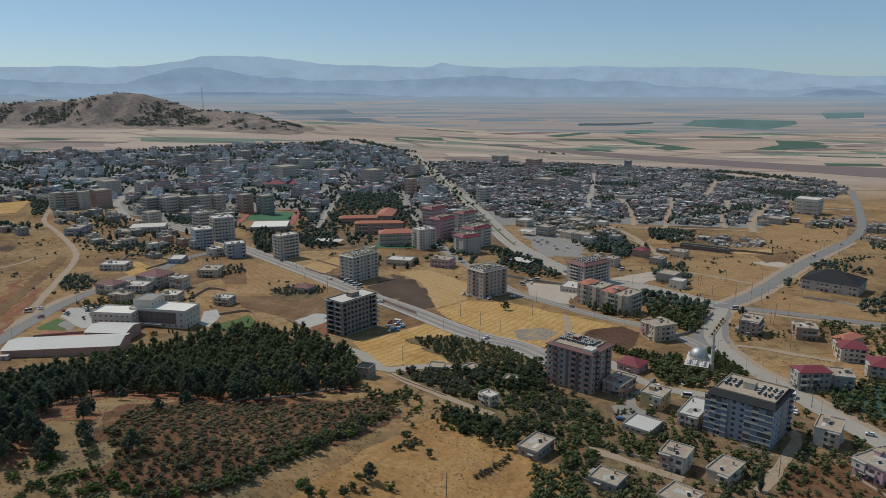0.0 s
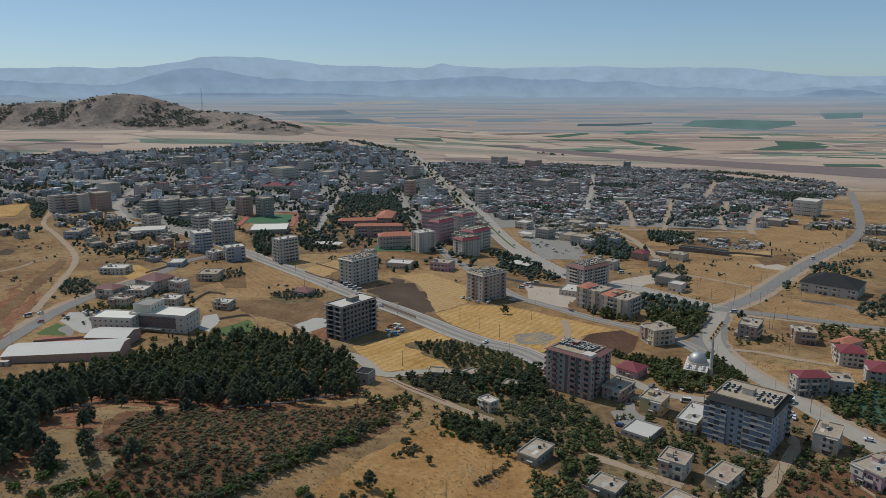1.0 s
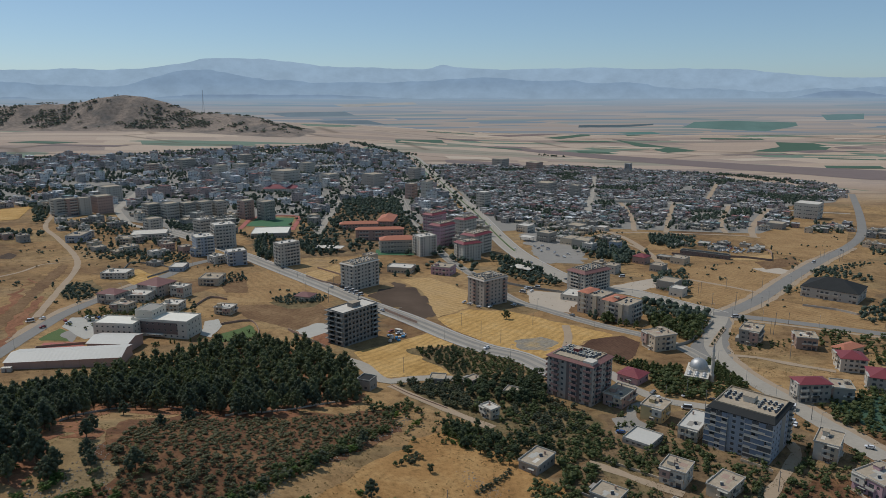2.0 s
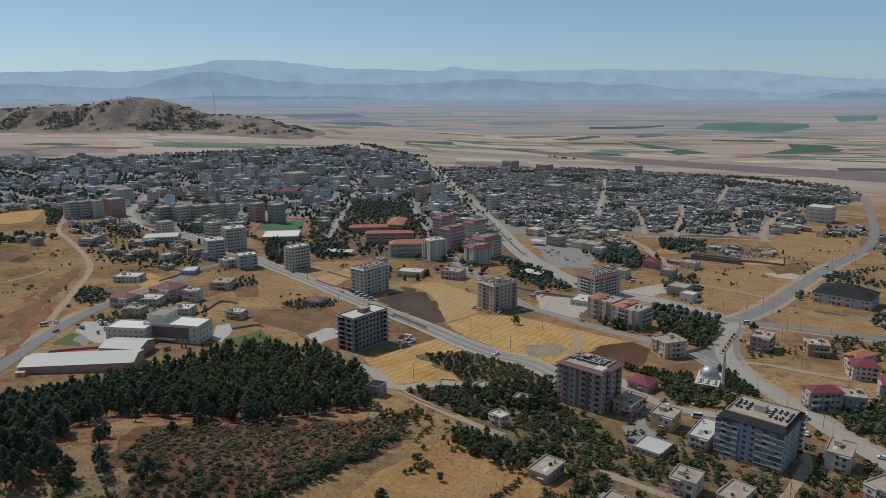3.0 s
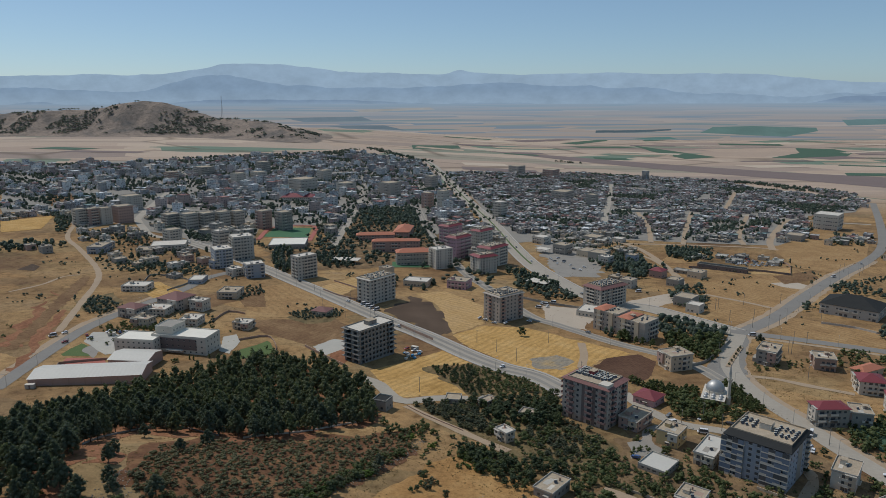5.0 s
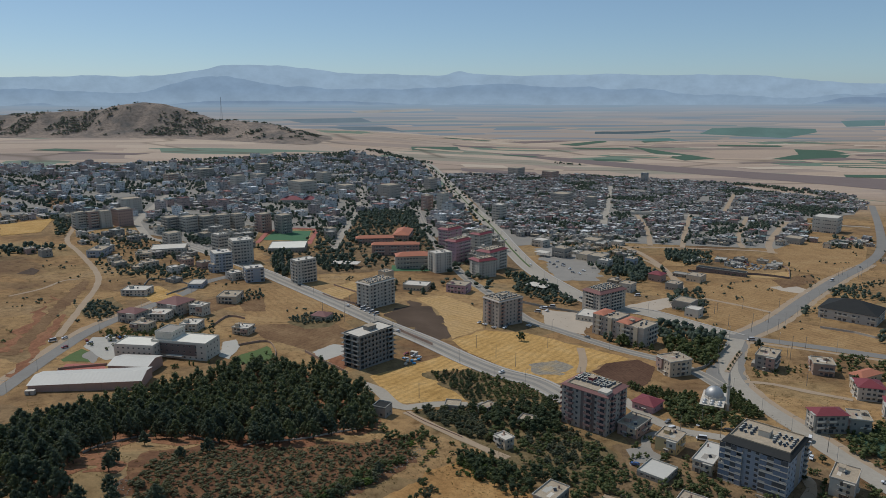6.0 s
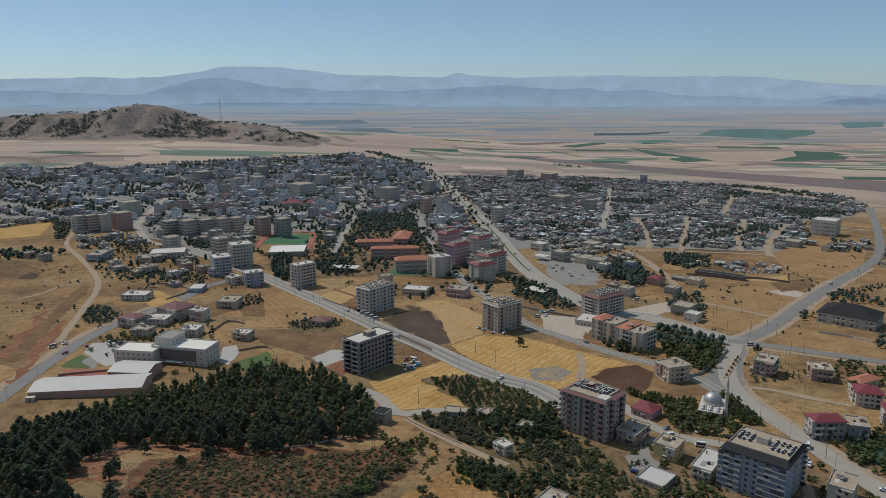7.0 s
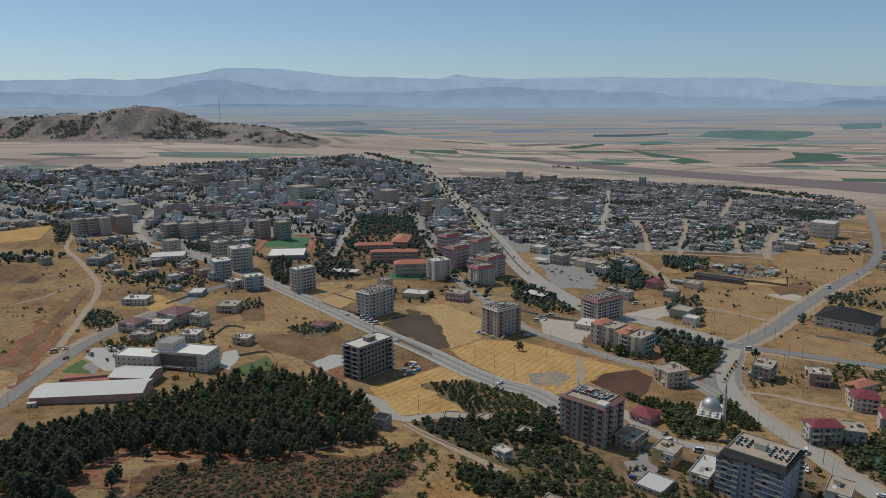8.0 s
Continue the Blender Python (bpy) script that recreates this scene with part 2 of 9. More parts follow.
M = {
    "ground": ground_mat(),
    "asphalt": surface("asphalt", (0.17, 0.155, 0.135), (0.27, 0.25, 0.22), 0.05, 0.7, 0.9, 0.1, 0.02),
    "old_asphalt": surface("worn_asphalt", (0.28, 0.245, 0.195), (0.43, 0.38, 0.31), 0.045, 0.6, 0.92, 0.1, 0.02),
    "dirt": surface("dirt_road", (0.29, 0.205, 0.13), (0.43, 0.33, 0.225), 0.08, 0.7, 0.95, 0.3, 0.1),
    "concrete": surface("concrete", (0.343, 0.321, 0.274), (0.490, 0.455, 0.389), 0.15, 1.2, 0.85, 0.15, 0.02),
    "raw_concrete": surface("raw_concrete", (0.17, 0.155, 0.138), (0.29, 0.265, 0.232), 0.2, 1.4, 0.85, 0.2, 0.02),
    "kerb": surface("kerb_stone", (0.32, 0.29, 0.25), (0.46, 0.42, 0.37), 0.2, 1.5),
    "white": surface("white_plaster", (0.466, 0.418, 0.348), (0.653, 0.592, 0.495), 0.12, 0.9, 0.85, 0.1, 0.01),
    "white_roof": surface("white_roof_coating", (0.42, 0.37, 0.3), (0.74, 0.68, 0.58), 0.3, 1.4, 0.7, 0.1, 0.01),
    "glass": surface("window_glass", (0.045, 0.05, 0.055), (0.12, 0.125, 0.13), 0.35, 2.0, 0.12, 0.0, spec=0.6),
    "frame": surface("window_frame", (0.480, 0.480, 0.480), (0.600, 0.600, 0.600), 0.3, 2.0, 0.5, 0.0),
    "metal": surface("galvanised_metal", (0.34, 0.34, 0.33), (0.5, 0.49, 0.47), 0.4, 2.0, 0.55, 0.05, 0.01, 0.7),
    "bark": surface("bark", (0.07, 0.05, 0.035), (0.14, 0.1, 0.07), 0.5, 4.0, 0.95, 0.5, 0.05),
}


# ---------------------------------------------------------------- mesh helpers
def part(name, bm, material, parent=None, label=""):
    me = bpy.data.meshes.new(name)
    bm.to_mesh(me)
    bm.free()
    return mesh_part(name, me, material, parent, label)


def mesh_part(name, me, material, parent=None, label=""):
    ob = new(name, me)
    for mt in material if isinstance(material, (list, tuple)) else [material]:
        if mt and mt.name not in me.materials:
            me.materials.append(mt)
    if parent:
        ob.parent = parent
    if label:
        ob["label"] = label
    return ob


def box(bm, x0, x1, y0, y1, z0, z1, bevel=0.0):
    r = bmesh.ops.create_cube(bm, size=1, matrix=Matrix.Translation(((x0 + x1) / 2, (y0 + y1) / 2, (z0 + z1) / 2)) @ Matrix.Diagonal((x1 - x0, y1 - y0, z1 - z0, 1)))
    if bevel:
        es = {e for v in r["verts"] for e in v.link_edges}
        bmesh.ops.bevel(bm, geom=list(es), offset=bevel, segments=1, affect="EDGES")
    return r["verts"]


def boxes(*spans, bevel=0.0):
    bm = bmesh.new()
    for s in spans:
        box(bm, *s, bevel=bevel)
    return bm


def tube(bm, x, y, z0, z1, r0, r1, n=8):
    bmesh.ops.create_cone(bm, cap_ends=True, segments=n, radius1=r0, radius2=r1, depth=z1 - z0, matrix=Matrix.Translation((x, y, (z0 + z1) / 2)))


def lathe(bm, profile, n=24, cx=0.0, cy=0.0):
    rings = []
    for r, z in profile:
        rings.append([bm.verts.new((cx + r * math.cos(2 * math.pi * i / n), cy + r * math.sin(2 * math.pi * i / n), z)) for i in range(n)])
    for a, b in zip(rings, rings[1:]):
        for i in range(n):
            bm.faces.new((a[i], a[(i + 1) % n], b[(i + 1) % n], b[i]))


def thing(name, x, y, z, turn=0.0, label="", category="", group="", kind=""):
    e = new(name)
    e.matrix_world = pose(x, y, z, 0, 0, turn)
    return tagged(e, label, category, group, kind)


def smooth_line(pts, step):
    """A smooth line through a few points, at even steps."""
    p = [Vector((*q, 0)) for q in pts]
    p = [2 * p[0] - p[1], *p, 2 * p[-1] - p[-2]]
    out = []
    for a, b, c, d in zip(p, p[1:], p[2:], p[3:]):
        n = max(1, round((c - b).length / step))
        for i in range(n):
            t = i / n
            out.append(0.5 * (2 * b + (c - a) * t + (2 * a - 5 * b + 4 * c - d) * t * t + (3 * b - a - 3 * c + d) * t ** 3))
    return [*out, p[-2]]


def strip(name, pts, half, material, lift, label, category, shift=0.0, step=6.0, thick=0.0, kind="structure", parent=None, ragged=0.0):
    """A band that lies on the land along a line: a road, a kerb, a path."""
    line = smooth_line(pts, step)
    bm = bmesh.new()
    rows = []
    for i, p in enumerate(line):
        t = (line[min(i + 1, len(line) - 1)] - line[max(i - 1, 0)]).normalized()
        s = Vector((t.y, -t.x, 0))
        row = []
        h = half + (ragged * noise.noise((p.x / 9, p.y / 9, 5)) if ragged else 0)
        ks = [-1, -0.34, 0.34, 1] if half > 1 else [-1, 1]
        for k in ks:
            q = p + s * (shift + k * h)
            row.append(bm.verts.new((q.x, q.y, land(q.x, q.y) + lift + 0.0005 * max(0, q.y - 700))))
        if thick:
            for k in (1, -1):
                q = p + s * (shift + k * h)
                row.append(bm.verts.new((q.x, q.y, land(q.x, q.y) + lift - thick + 0.0005 * max(0, q.y - 700))))
        rows.append(row)
    for a, b in zip(rows, rows[1:]):
        n = len(a)
        for i in range(n if thick else n - 1):
            bm.faces.new((a[i], b[i], b[(i + 1) % n], a[(i + 1) % n]))
    bmesh.ops.recalc_face_normals(bm, faces=bm.faces)
    ob = part(name, bm, material, parent)
    return tagged(ob, label, category, kind=kind) if not parent else ob


def drape(name, poly, material, lift, label, category, step=9.0, kind="structure", wobble=1.0):
    """A patch of ground cover within an outline."""
    edge = []
    fine = min(step, 2.5)
    for (ax, ay), (bx, by) in zip(poly, poly[1:] + poly[:1]):
        n = max(1, round(math.hypot(bx - ax, by - ay) / fine)) if step < 20 else max(1, round(math.hypot(bx - ax, by - ay) / step))
        for i in range(n):
            x, y = ax + (bx - ax) * i / n, ay + (by - ay) * i / n
            q = noise.noise_vector((x / 13, y / 13, 1)) * wobble + noise.noise_vector((x / 4, y / 4, 3)) * min(wobble, 2.2) * 0.45
            edge.append(Vector((x + q.x, y + q.y)))
    outline = [(v.x, v.y) for v in edge]
    xs, ys = [p[0] for p in outline], [p[1] for p in outline]
    pts = list(edge)
    y = min(ys) + step / 2
    while y < max(ys):
        x = min(xs) + step / 2
        while x < max(xs):
            if inside(x, y, outline):
                pts.append(Vector((x, y)))
            x += step
        y += step
    n = len(edge)
    vs, _, fs, *_ = geometry.delaunay_2d_cdt(pts, [(i, (i + 1) % n) for i in range(n)], [], 1, 0.01)
    me = bpy.data.meshes.new(name)
    me.from_pydata([(v.x, v.y, land(v.x, v.y) + lift + 0.0001 * max(0, v.y - 700)) for v in vs], [], fs)
    me.update()
    if len(me.polygons) and me.polygons[0].normal.z < 0:
        me.flip_normals()
    ob = mesh_part(name, me, material)
    return tagged(ob, label, category, kind=kind)


# ---------------------------------------------------------------- the land itself
def steps(lo, hi, fine_lo, fine_hi, fine, grow):
    out, v = [], fine_lo
    while v < fine_hi:
        out.append(v)
        v += fine
    d = fine
    while v < hi:
        out.append(v)
        d *= grow
        v += d
    out.append(hi)
    v, d = fine_lo, fine
    while True:
        d *= grow
        v -= d
        if v <= lo:
            break
        out.insert(0, v)
    return [lo, *out]


def build_ground():
    xs, ys = steps(-3700, 3700, -330, 330, 5.0, 1.045), steps(-1200, 4420, 120, 700, 5.0, 1.014)
    verts = [(x, y, open_land(x, y)) for y in ys for x in xs]
    w = len(xs)
    faces = [(j * w + i, j * w + i + 1, (j + 1) * w + i + 1, (j + 1) * w + i) for j in range(len(ys) - 1) for i in range(w - 1)]
    me = bpy.data.meshes.new("ground")
    me.from_pydata(verts, [], faces)
    me.polygons.foreach_set("use_smooth", [True] * len(faces))
    tagged(mesh_part("ground", me, M["ground"]), "dry straw-coloured slopes falling to a wide farmed plain", "ground", kind="structure")


build_ground()


def build_ridge():
    xs, ys = np.linspace(-3300, -605, 240), np.linspace(3000, 4300, 90)
    w = len(xs)
    me = bpy.data.meshes.new("hill")
    me.from_pydata([(x, y, land(x, y) - 1.5) for y in ys for x in xs], [], [(j * w + i, j * w + i + 1, (j + 1) * w + i + 1, (j + 1) * w + i) for j in range(len(ys) - 1) for i in range(w - 1)])
    me.polygons.foreach_set("use_smooth", [True] * len(me.polygons))
    m, n, l, b = nodes_of("dry_hillside")
    c = ramp(n, l, spot(n, l, 0.009, 8, 0.66), [(0.34, (0.15, 0.135, 0.12)), (0.45, (0.21, 0.172, 0.142)), (0.56, (0.3, 0.235, 0.185)), (0.7, (0.23, 0.195, 0.165))])
    c = blend(n, l, 1.0, c, ramp(n, l, spot(n, l, 0.07, 6, 0.75), [(0.36, (0.6, 0.62, 0.62)), (0.5, (0.95,) * 3), (0.66, (1.1,) * 3)]), "MULTIPLY")
    l.new(c, b.inputs["Base Color"])
    b.inputs["Roughness"].default_value, b.inputs["Specular IOR Level"].default_value = 0.95, 0.1
    tagged(mesh_part("hill", me, m), "bare tan hill with dark scrub on its flanks", "hill", kind="structure")


build_ridge()


def back_z(x, k):
    """Height of the far plain behind the ground's edge, k from its near to its far side."""
    return land(x, 4400) * (1 - k) + 98 * k - 18 * math.sin(math.pi * k)


def distant_mat():
    """The far plain: thin pale and dark field strips that glow, with haze painted over them."""
    m, n, l, b = nodes_of("far_plain")
    geo, mp, v = n.new("ShaderNodeNewGeometry"), n.new("ShaderNodeMapping"), n.new("ShaderNodeTexVoronoi")
    mp.inputs["Scale"].default_value, mp.inputs["Rotation"].default_value = (0.0019, 0.0, 0.12), (0, 0, 0)
    v.inputs["Randomness"].default_value, v.inputs["Scale"].default_value = 0.9, 1.0
    l.new(geo.outputs["Position"], mp.inputs[0])
    l.new(mp.outputs[0], v.inputs["Vector"])
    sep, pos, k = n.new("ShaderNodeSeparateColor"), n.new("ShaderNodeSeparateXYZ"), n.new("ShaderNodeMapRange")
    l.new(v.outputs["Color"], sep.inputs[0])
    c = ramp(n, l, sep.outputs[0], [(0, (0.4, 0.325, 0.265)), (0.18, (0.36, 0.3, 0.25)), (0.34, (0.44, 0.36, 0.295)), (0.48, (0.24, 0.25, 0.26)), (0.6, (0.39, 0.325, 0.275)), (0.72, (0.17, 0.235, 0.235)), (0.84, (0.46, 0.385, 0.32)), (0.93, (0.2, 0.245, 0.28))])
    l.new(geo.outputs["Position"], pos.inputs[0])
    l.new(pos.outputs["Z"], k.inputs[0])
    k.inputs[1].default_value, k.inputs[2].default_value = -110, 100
    # share of painted haze: the emitted colour turns blue with height
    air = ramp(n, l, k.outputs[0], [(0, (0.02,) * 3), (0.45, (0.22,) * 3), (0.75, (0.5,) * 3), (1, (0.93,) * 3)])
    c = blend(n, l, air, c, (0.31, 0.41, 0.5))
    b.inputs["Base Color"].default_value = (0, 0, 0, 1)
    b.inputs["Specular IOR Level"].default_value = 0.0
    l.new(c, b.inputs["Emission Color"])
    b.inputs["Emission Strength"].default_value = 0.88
    return m


def build_distance():
    bm = bmesh.new()
    rows = []
    for j in range(41):
        y = 4400 + 560 * j / 40
        k = j / 40
        row = []
        for i in range(121):
            x = -3700 + 7400 * i / 120
            z = back_z(x, k)
            # low knolls on the plain
            z += 16 * k * math.exp(-((x - 1850) / 190) ** 2 - ((k - 0.8) / 0.05) ** 2) * (1 + 0.5 * noise.noise((x / 40, y / 40, 0)))
            row.append(bm.verts.new((x, y, z)))
        rows.append(row)
    for a, b in zip(rows, rows[1:]):
        for i in range(120):
            bm.faces.new((a[i], a[i + 1], b[i + 1], b[i]))
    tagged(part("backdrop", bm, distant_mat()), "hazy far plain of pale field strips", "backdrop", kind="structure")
    # single fields and a line of trees that stand out on it: tone, outline by place and share of the depth
    # each patch glows in one flat tone that already has the haze in it
    for name, label, tone, outline in (
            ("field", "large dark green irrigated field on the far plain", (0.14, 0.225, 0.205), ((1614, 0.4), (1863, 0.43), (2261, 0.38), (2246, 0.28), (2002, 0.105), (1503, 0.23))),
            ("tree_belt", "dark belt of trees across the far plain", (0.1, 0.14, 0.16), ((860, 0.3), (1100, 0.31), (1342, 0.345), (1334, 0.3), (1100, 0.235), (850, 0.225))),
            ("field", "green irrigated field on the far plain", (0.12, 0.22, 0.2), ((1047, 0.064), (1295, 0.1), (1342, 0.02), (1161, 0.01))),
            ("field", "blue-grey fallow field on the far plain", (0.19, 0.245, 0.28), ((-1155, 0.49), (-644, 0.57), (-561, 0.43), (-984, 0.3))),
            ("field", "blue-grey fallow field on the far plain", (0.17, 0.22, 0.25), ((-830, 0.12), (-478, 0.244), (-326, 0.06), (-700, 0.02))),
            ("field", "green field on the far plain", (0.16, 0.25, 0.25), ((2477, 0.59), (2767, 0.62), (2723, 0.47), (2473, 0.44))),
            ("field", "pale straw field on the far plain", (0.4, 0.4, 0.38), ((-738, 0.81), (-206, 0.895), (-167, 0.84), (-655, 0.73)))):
        bm = bmesh.new()
        ring = []
        for (ax, ak), (bx, bk) in zip(outline, outline[1:] + outline[:1]):
            for i in range(6):
                x, k = ax + (bx - ax) * i / 6, ak + (bk - ak) * i / 6
                k += 0.008 * noise.noise((x / 60, k * 9, 4))
                ring.append(bm.verts.new((x, 4400 + 560 * k - 2.0, back_z(x, k) + 1.2)))
        bmesh.ops.triangulate(bm, faces=[bm.faces.new(ring)])
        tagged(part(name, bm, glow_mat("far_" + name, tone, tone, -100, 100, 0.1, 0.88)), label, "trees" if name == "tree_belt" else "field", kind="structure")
    # ranges, the farthest first: base line, peaks (place, height, width), roughness
    # haze is put into the two emitted colours of each, paler with distance
    ranges = (
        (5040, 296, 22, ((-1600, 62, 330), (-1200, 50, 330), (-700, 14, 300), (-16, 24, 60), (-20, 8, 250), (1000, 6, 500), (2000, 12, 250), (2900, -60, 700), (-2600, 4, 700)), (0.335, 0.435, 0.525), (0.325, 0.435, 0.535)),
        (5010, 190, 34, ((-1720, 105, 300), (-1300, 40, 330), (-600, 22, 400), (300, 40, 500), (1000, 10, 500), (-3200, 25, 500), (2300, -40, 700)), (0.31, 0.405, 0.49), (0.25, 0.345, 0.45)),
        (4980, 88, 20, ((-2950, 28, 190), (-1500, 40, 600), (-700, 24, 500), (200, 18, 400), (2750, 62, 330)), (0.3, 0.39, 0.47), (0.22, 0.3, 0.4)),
    )
    for n, (y, base, rough, peaks, low, high) in enumerate(ranges):
        bm = bmesh.new()
        prev = None
        for i in range(301):
            x = -3700 + 7400 * i / 300
            top = base + sum(a * math.exp(-((x - c) / w) ** 2) for c, a, w in peaks)
            top += rough * 0.5 * noise.fractal((x / 300, n * 7.3, 0), 0.8, 2.1, 7)
            row = [bm.verts.new((x, y - 8, -60)), bm.verts.new((x, y - 8 + 5 * noise.noise((x / 90, 1, n)), 40 + (top - 40) * 0.5)), bm.verts.new((x, y, top)), bm.verts.new((x, y + 12, -60))]
            if prev:
                for a in range(3):
                    bm.faces.new((prev[a], row[a], row[a + 1], prev[a + 1]))
            prev = row
        for f in bm.faces:
            f.smooth = True
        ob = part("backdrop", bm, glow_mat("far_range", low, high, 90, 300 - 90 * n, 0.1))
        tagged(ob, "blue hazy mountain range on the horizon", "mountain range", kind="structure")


build_distance()

# ---------------------------------------------------------------- roads
AVENUE = [(-374.6, 2930), (-169.6, 2551), (-92, 2275), (-34.5, 1804), (17.2, 1338), (48.7, 1078), (67.6, 866.9), (81.1, 758.4), (98.8, 684.6), (115.5, 634.8), (137.3, 602.6), (163.3, 588), (187.2, 556.2), (212.8, 520.8)]
DIAGONAL = [(-340.8, 842.7), (-280.6, 786.4), (-204.1, 705.8), (-171.8, 668), (-116, 601.8), (-64.1, 537.4), (-26.3, 494.2), (6.1, 451.4), (27.4, 428.1), (47.4, 413.5), (66.9, 383), (85.4, 363.3)]
PARALLEL = [(-75.5, 1238), (-51.9, 1038), (-32.3, 906.1), (3.5, 721.3), (24.7, 654.2), (55.9, 558), (77.3, 528.9), (112.2, 486.7), (141.2, 460.5), (155.2, 438.3), (161.7, 415.5)]
NORTH = [(211.5, 517.4), (262.5, 569.9), (335, 660.9), (407.4, 747.2), (490.3, 840), (570.5, 949.6), (697.5, 1175), (859.7, 1482)]
EAST = [(208.3, 523.8), (241.1, 511.2), (275.1, 494.6), (311.7, 474.7), (347.3, 451.1)]
SOUTH = [(211.5, 517.4), (188.2, 470.3), (176.5, 437.1), (173.4, 405.4), (177.1, 374.5), (182.7, 349.5), (184.8, 333.1), (188.2, 315.5), (195, 285.3)]
WEST = [(-264, 369.2), (-268.3, 406.6), (-271.8, 449.1), (-272.8, 494.4), (-263.6, 546.1), (-247.5, 609.4), (-243.1, 653.4), (-218.1, 695), (-202.2, 703.1)]
TRACK = [(-288.3, 478.2), (-311.3, 551.1), (-336.8, 629.9), (-365.4, 684), (-428.2, 770.5), (-480.2, 840.2), (-528.5, 951.6)]
STREET_A = [(-216.2, 1576), (-185.4, 1307), (-174, 1178), (-161.3, 979.4), (-151.4, 825)]
STREET_B = [(-458.2, 982.2), (-482.4, 1064), (-506.7, 1162), (-541.1, 1297)]
STREET_C = [(-458.2, 982.2), (-422.4, 919.5), (-386.3, 864.8), (-340.8, 842.7)]
STREET_D = [(390.3, 1825), (317, 1493), (254.9, 1228), (226, 1094)]
LANE = [(-58.4, 402.4), (-47.8, 392.6), (-37.7, 373.3), (-29.3, 367.3), (-13.9, 373.3), (5.1, 374.6)]
MOSQUE_STREET = [(96, 389.3), (104.2, 364.2), (117.5, 346.8), (135.8, 340), (153.3, 326.3), (182.7, 349.5)]

TRACK_B = [(194.4, 936.7), (217.4, 920.9), (228.7, 876.6), (231.4, 796.9), (227.4, 729.2), (220, 676.5)]
TRACK_C = [(217.4, 920.9), (296.9, 923.7), (383.9, 916.1), (410.7, 900.6)]
STREET_E = [(296.9, 928.5), (354.6, 1098), (422.9, 1289)]
STREET_F = [(379.4, 934.8), (408, 1025), (516.5, 1268)]
STREET_G = [(256.9, 937.2), (289.6, 1080), (320.3, 1269)]
STREET_H = [(402.2, 899.6), (435, 982.9), (513.4, 1128), (560.6, 1208)]
STREET_I = [(266, 1283), (374.1, 1271), (484.1, 1264), (593.8, 1196), (673.8, 1158)]
STREET_J = [(494.2, 1319), (593.7, 1550), (655.3, 1693)]
DUSTY = (TRACK, TRACK_B, TRACK_C, STREET_E, STREET_F, STREET_G, STREET_H, STREET_J)
ROADS = [(AVENUE, 9.5), (DIAGONAL, 7), (PARALLEL, 5.5), (NORTH, 6), (EAST, 6), (SOUTH, 6), (WEST, 5), (TRACK, 2.8), (STREET_A, 4), (STREET_B, 5), (STREET_C, 5), (STREET_D, 5), (LANE, 4), (MOSQUE_STREET, 4), (TRACK_B, 4), (TRACK_C, 3.5), (STREET_E, 3.5), (STREET_F, 3.5), (STREET_G, 3.5), (STREET_H, 4.5), (STREET_I, 5), (STREET_J, 4)]
for k, (pts, half) in enumerate(ROADS):
    mt = "dirt" if pts in DUSTY else "asphalt" if pts in (NORTH, EAST, WEST) else "old_asphalt"
    strip("road", pts, half, M[mt], 0.14 + 0.004 * k, ragged=0.9 if mt == "dirt" else 0.35, label="sun-bleached grey asphalt road" if mt != "dirt" else "pale unpaved track", category="road")

for pts, side in ((EAST, 10.5), (NORTH[:5], 8.5), (NORTH[:5], -8.5), (WEST[:6], -8.0), (SOUTH, -8.0)):
    strip("verge", pts, 2.6, M["dirt"], 0.1, "dusty pale verge beside a road", "verge", side, ragged=1.8)

# wheel tracks that traffic has worn dark
M["worn_lane"] = surface("worn_lane", (0.19, 0.172, 0.148), (0.31, 0.282, 0.24), 0.05, 0.5, 0.85, 0.05, 0.01)
for pts, out in ((DIAGONAL, 3.2), (PARALLEL, 2.6)):
    for side in (-1, 1):
        strip("lane", pts, 1.5, M["worn_lane"], 0.26, "darker worn lane of an asphalt road", "road lane", side * out, ragged=0.5)

# pavements with their kerbs along the main roads, and the planted strip of the avenue
for pts, half in ((AVENUE, 9.5), (DIAGONAL, 7)):
    for side in (-1, 1):
        strip("pavement", pts, 1.0, M["kerb"], 0.4, "raised pale concrete pavement beside a road", "pavement", side * (half + 1.0), thick=0.3)
strip("planted_strip", [(175.5, 440.0), (187.65, 461.9), (201.0, 483.8)], 1.6, M["dirt"], 0.45, "planted strip of earth between street and parking", "planted strip", thick=0.3)
MEDIAN = smooth_line(AVENUE, 6.0)
MEDIAN = [(p.x, p.y) for p in MEDIAN if p.y > 760]
M["grass"] = surface("watered_grass", (0.055, 0.09, 0.024), (0.12, 0.165, 0.05), 0.2, 1.5, 0.9, 0.6, 0.2)
strip("median", MEDIAN[::4], 1.0, M["grass"], 0.5, "planted green strip between the lanes of the avenue", "median", thick=0.3)

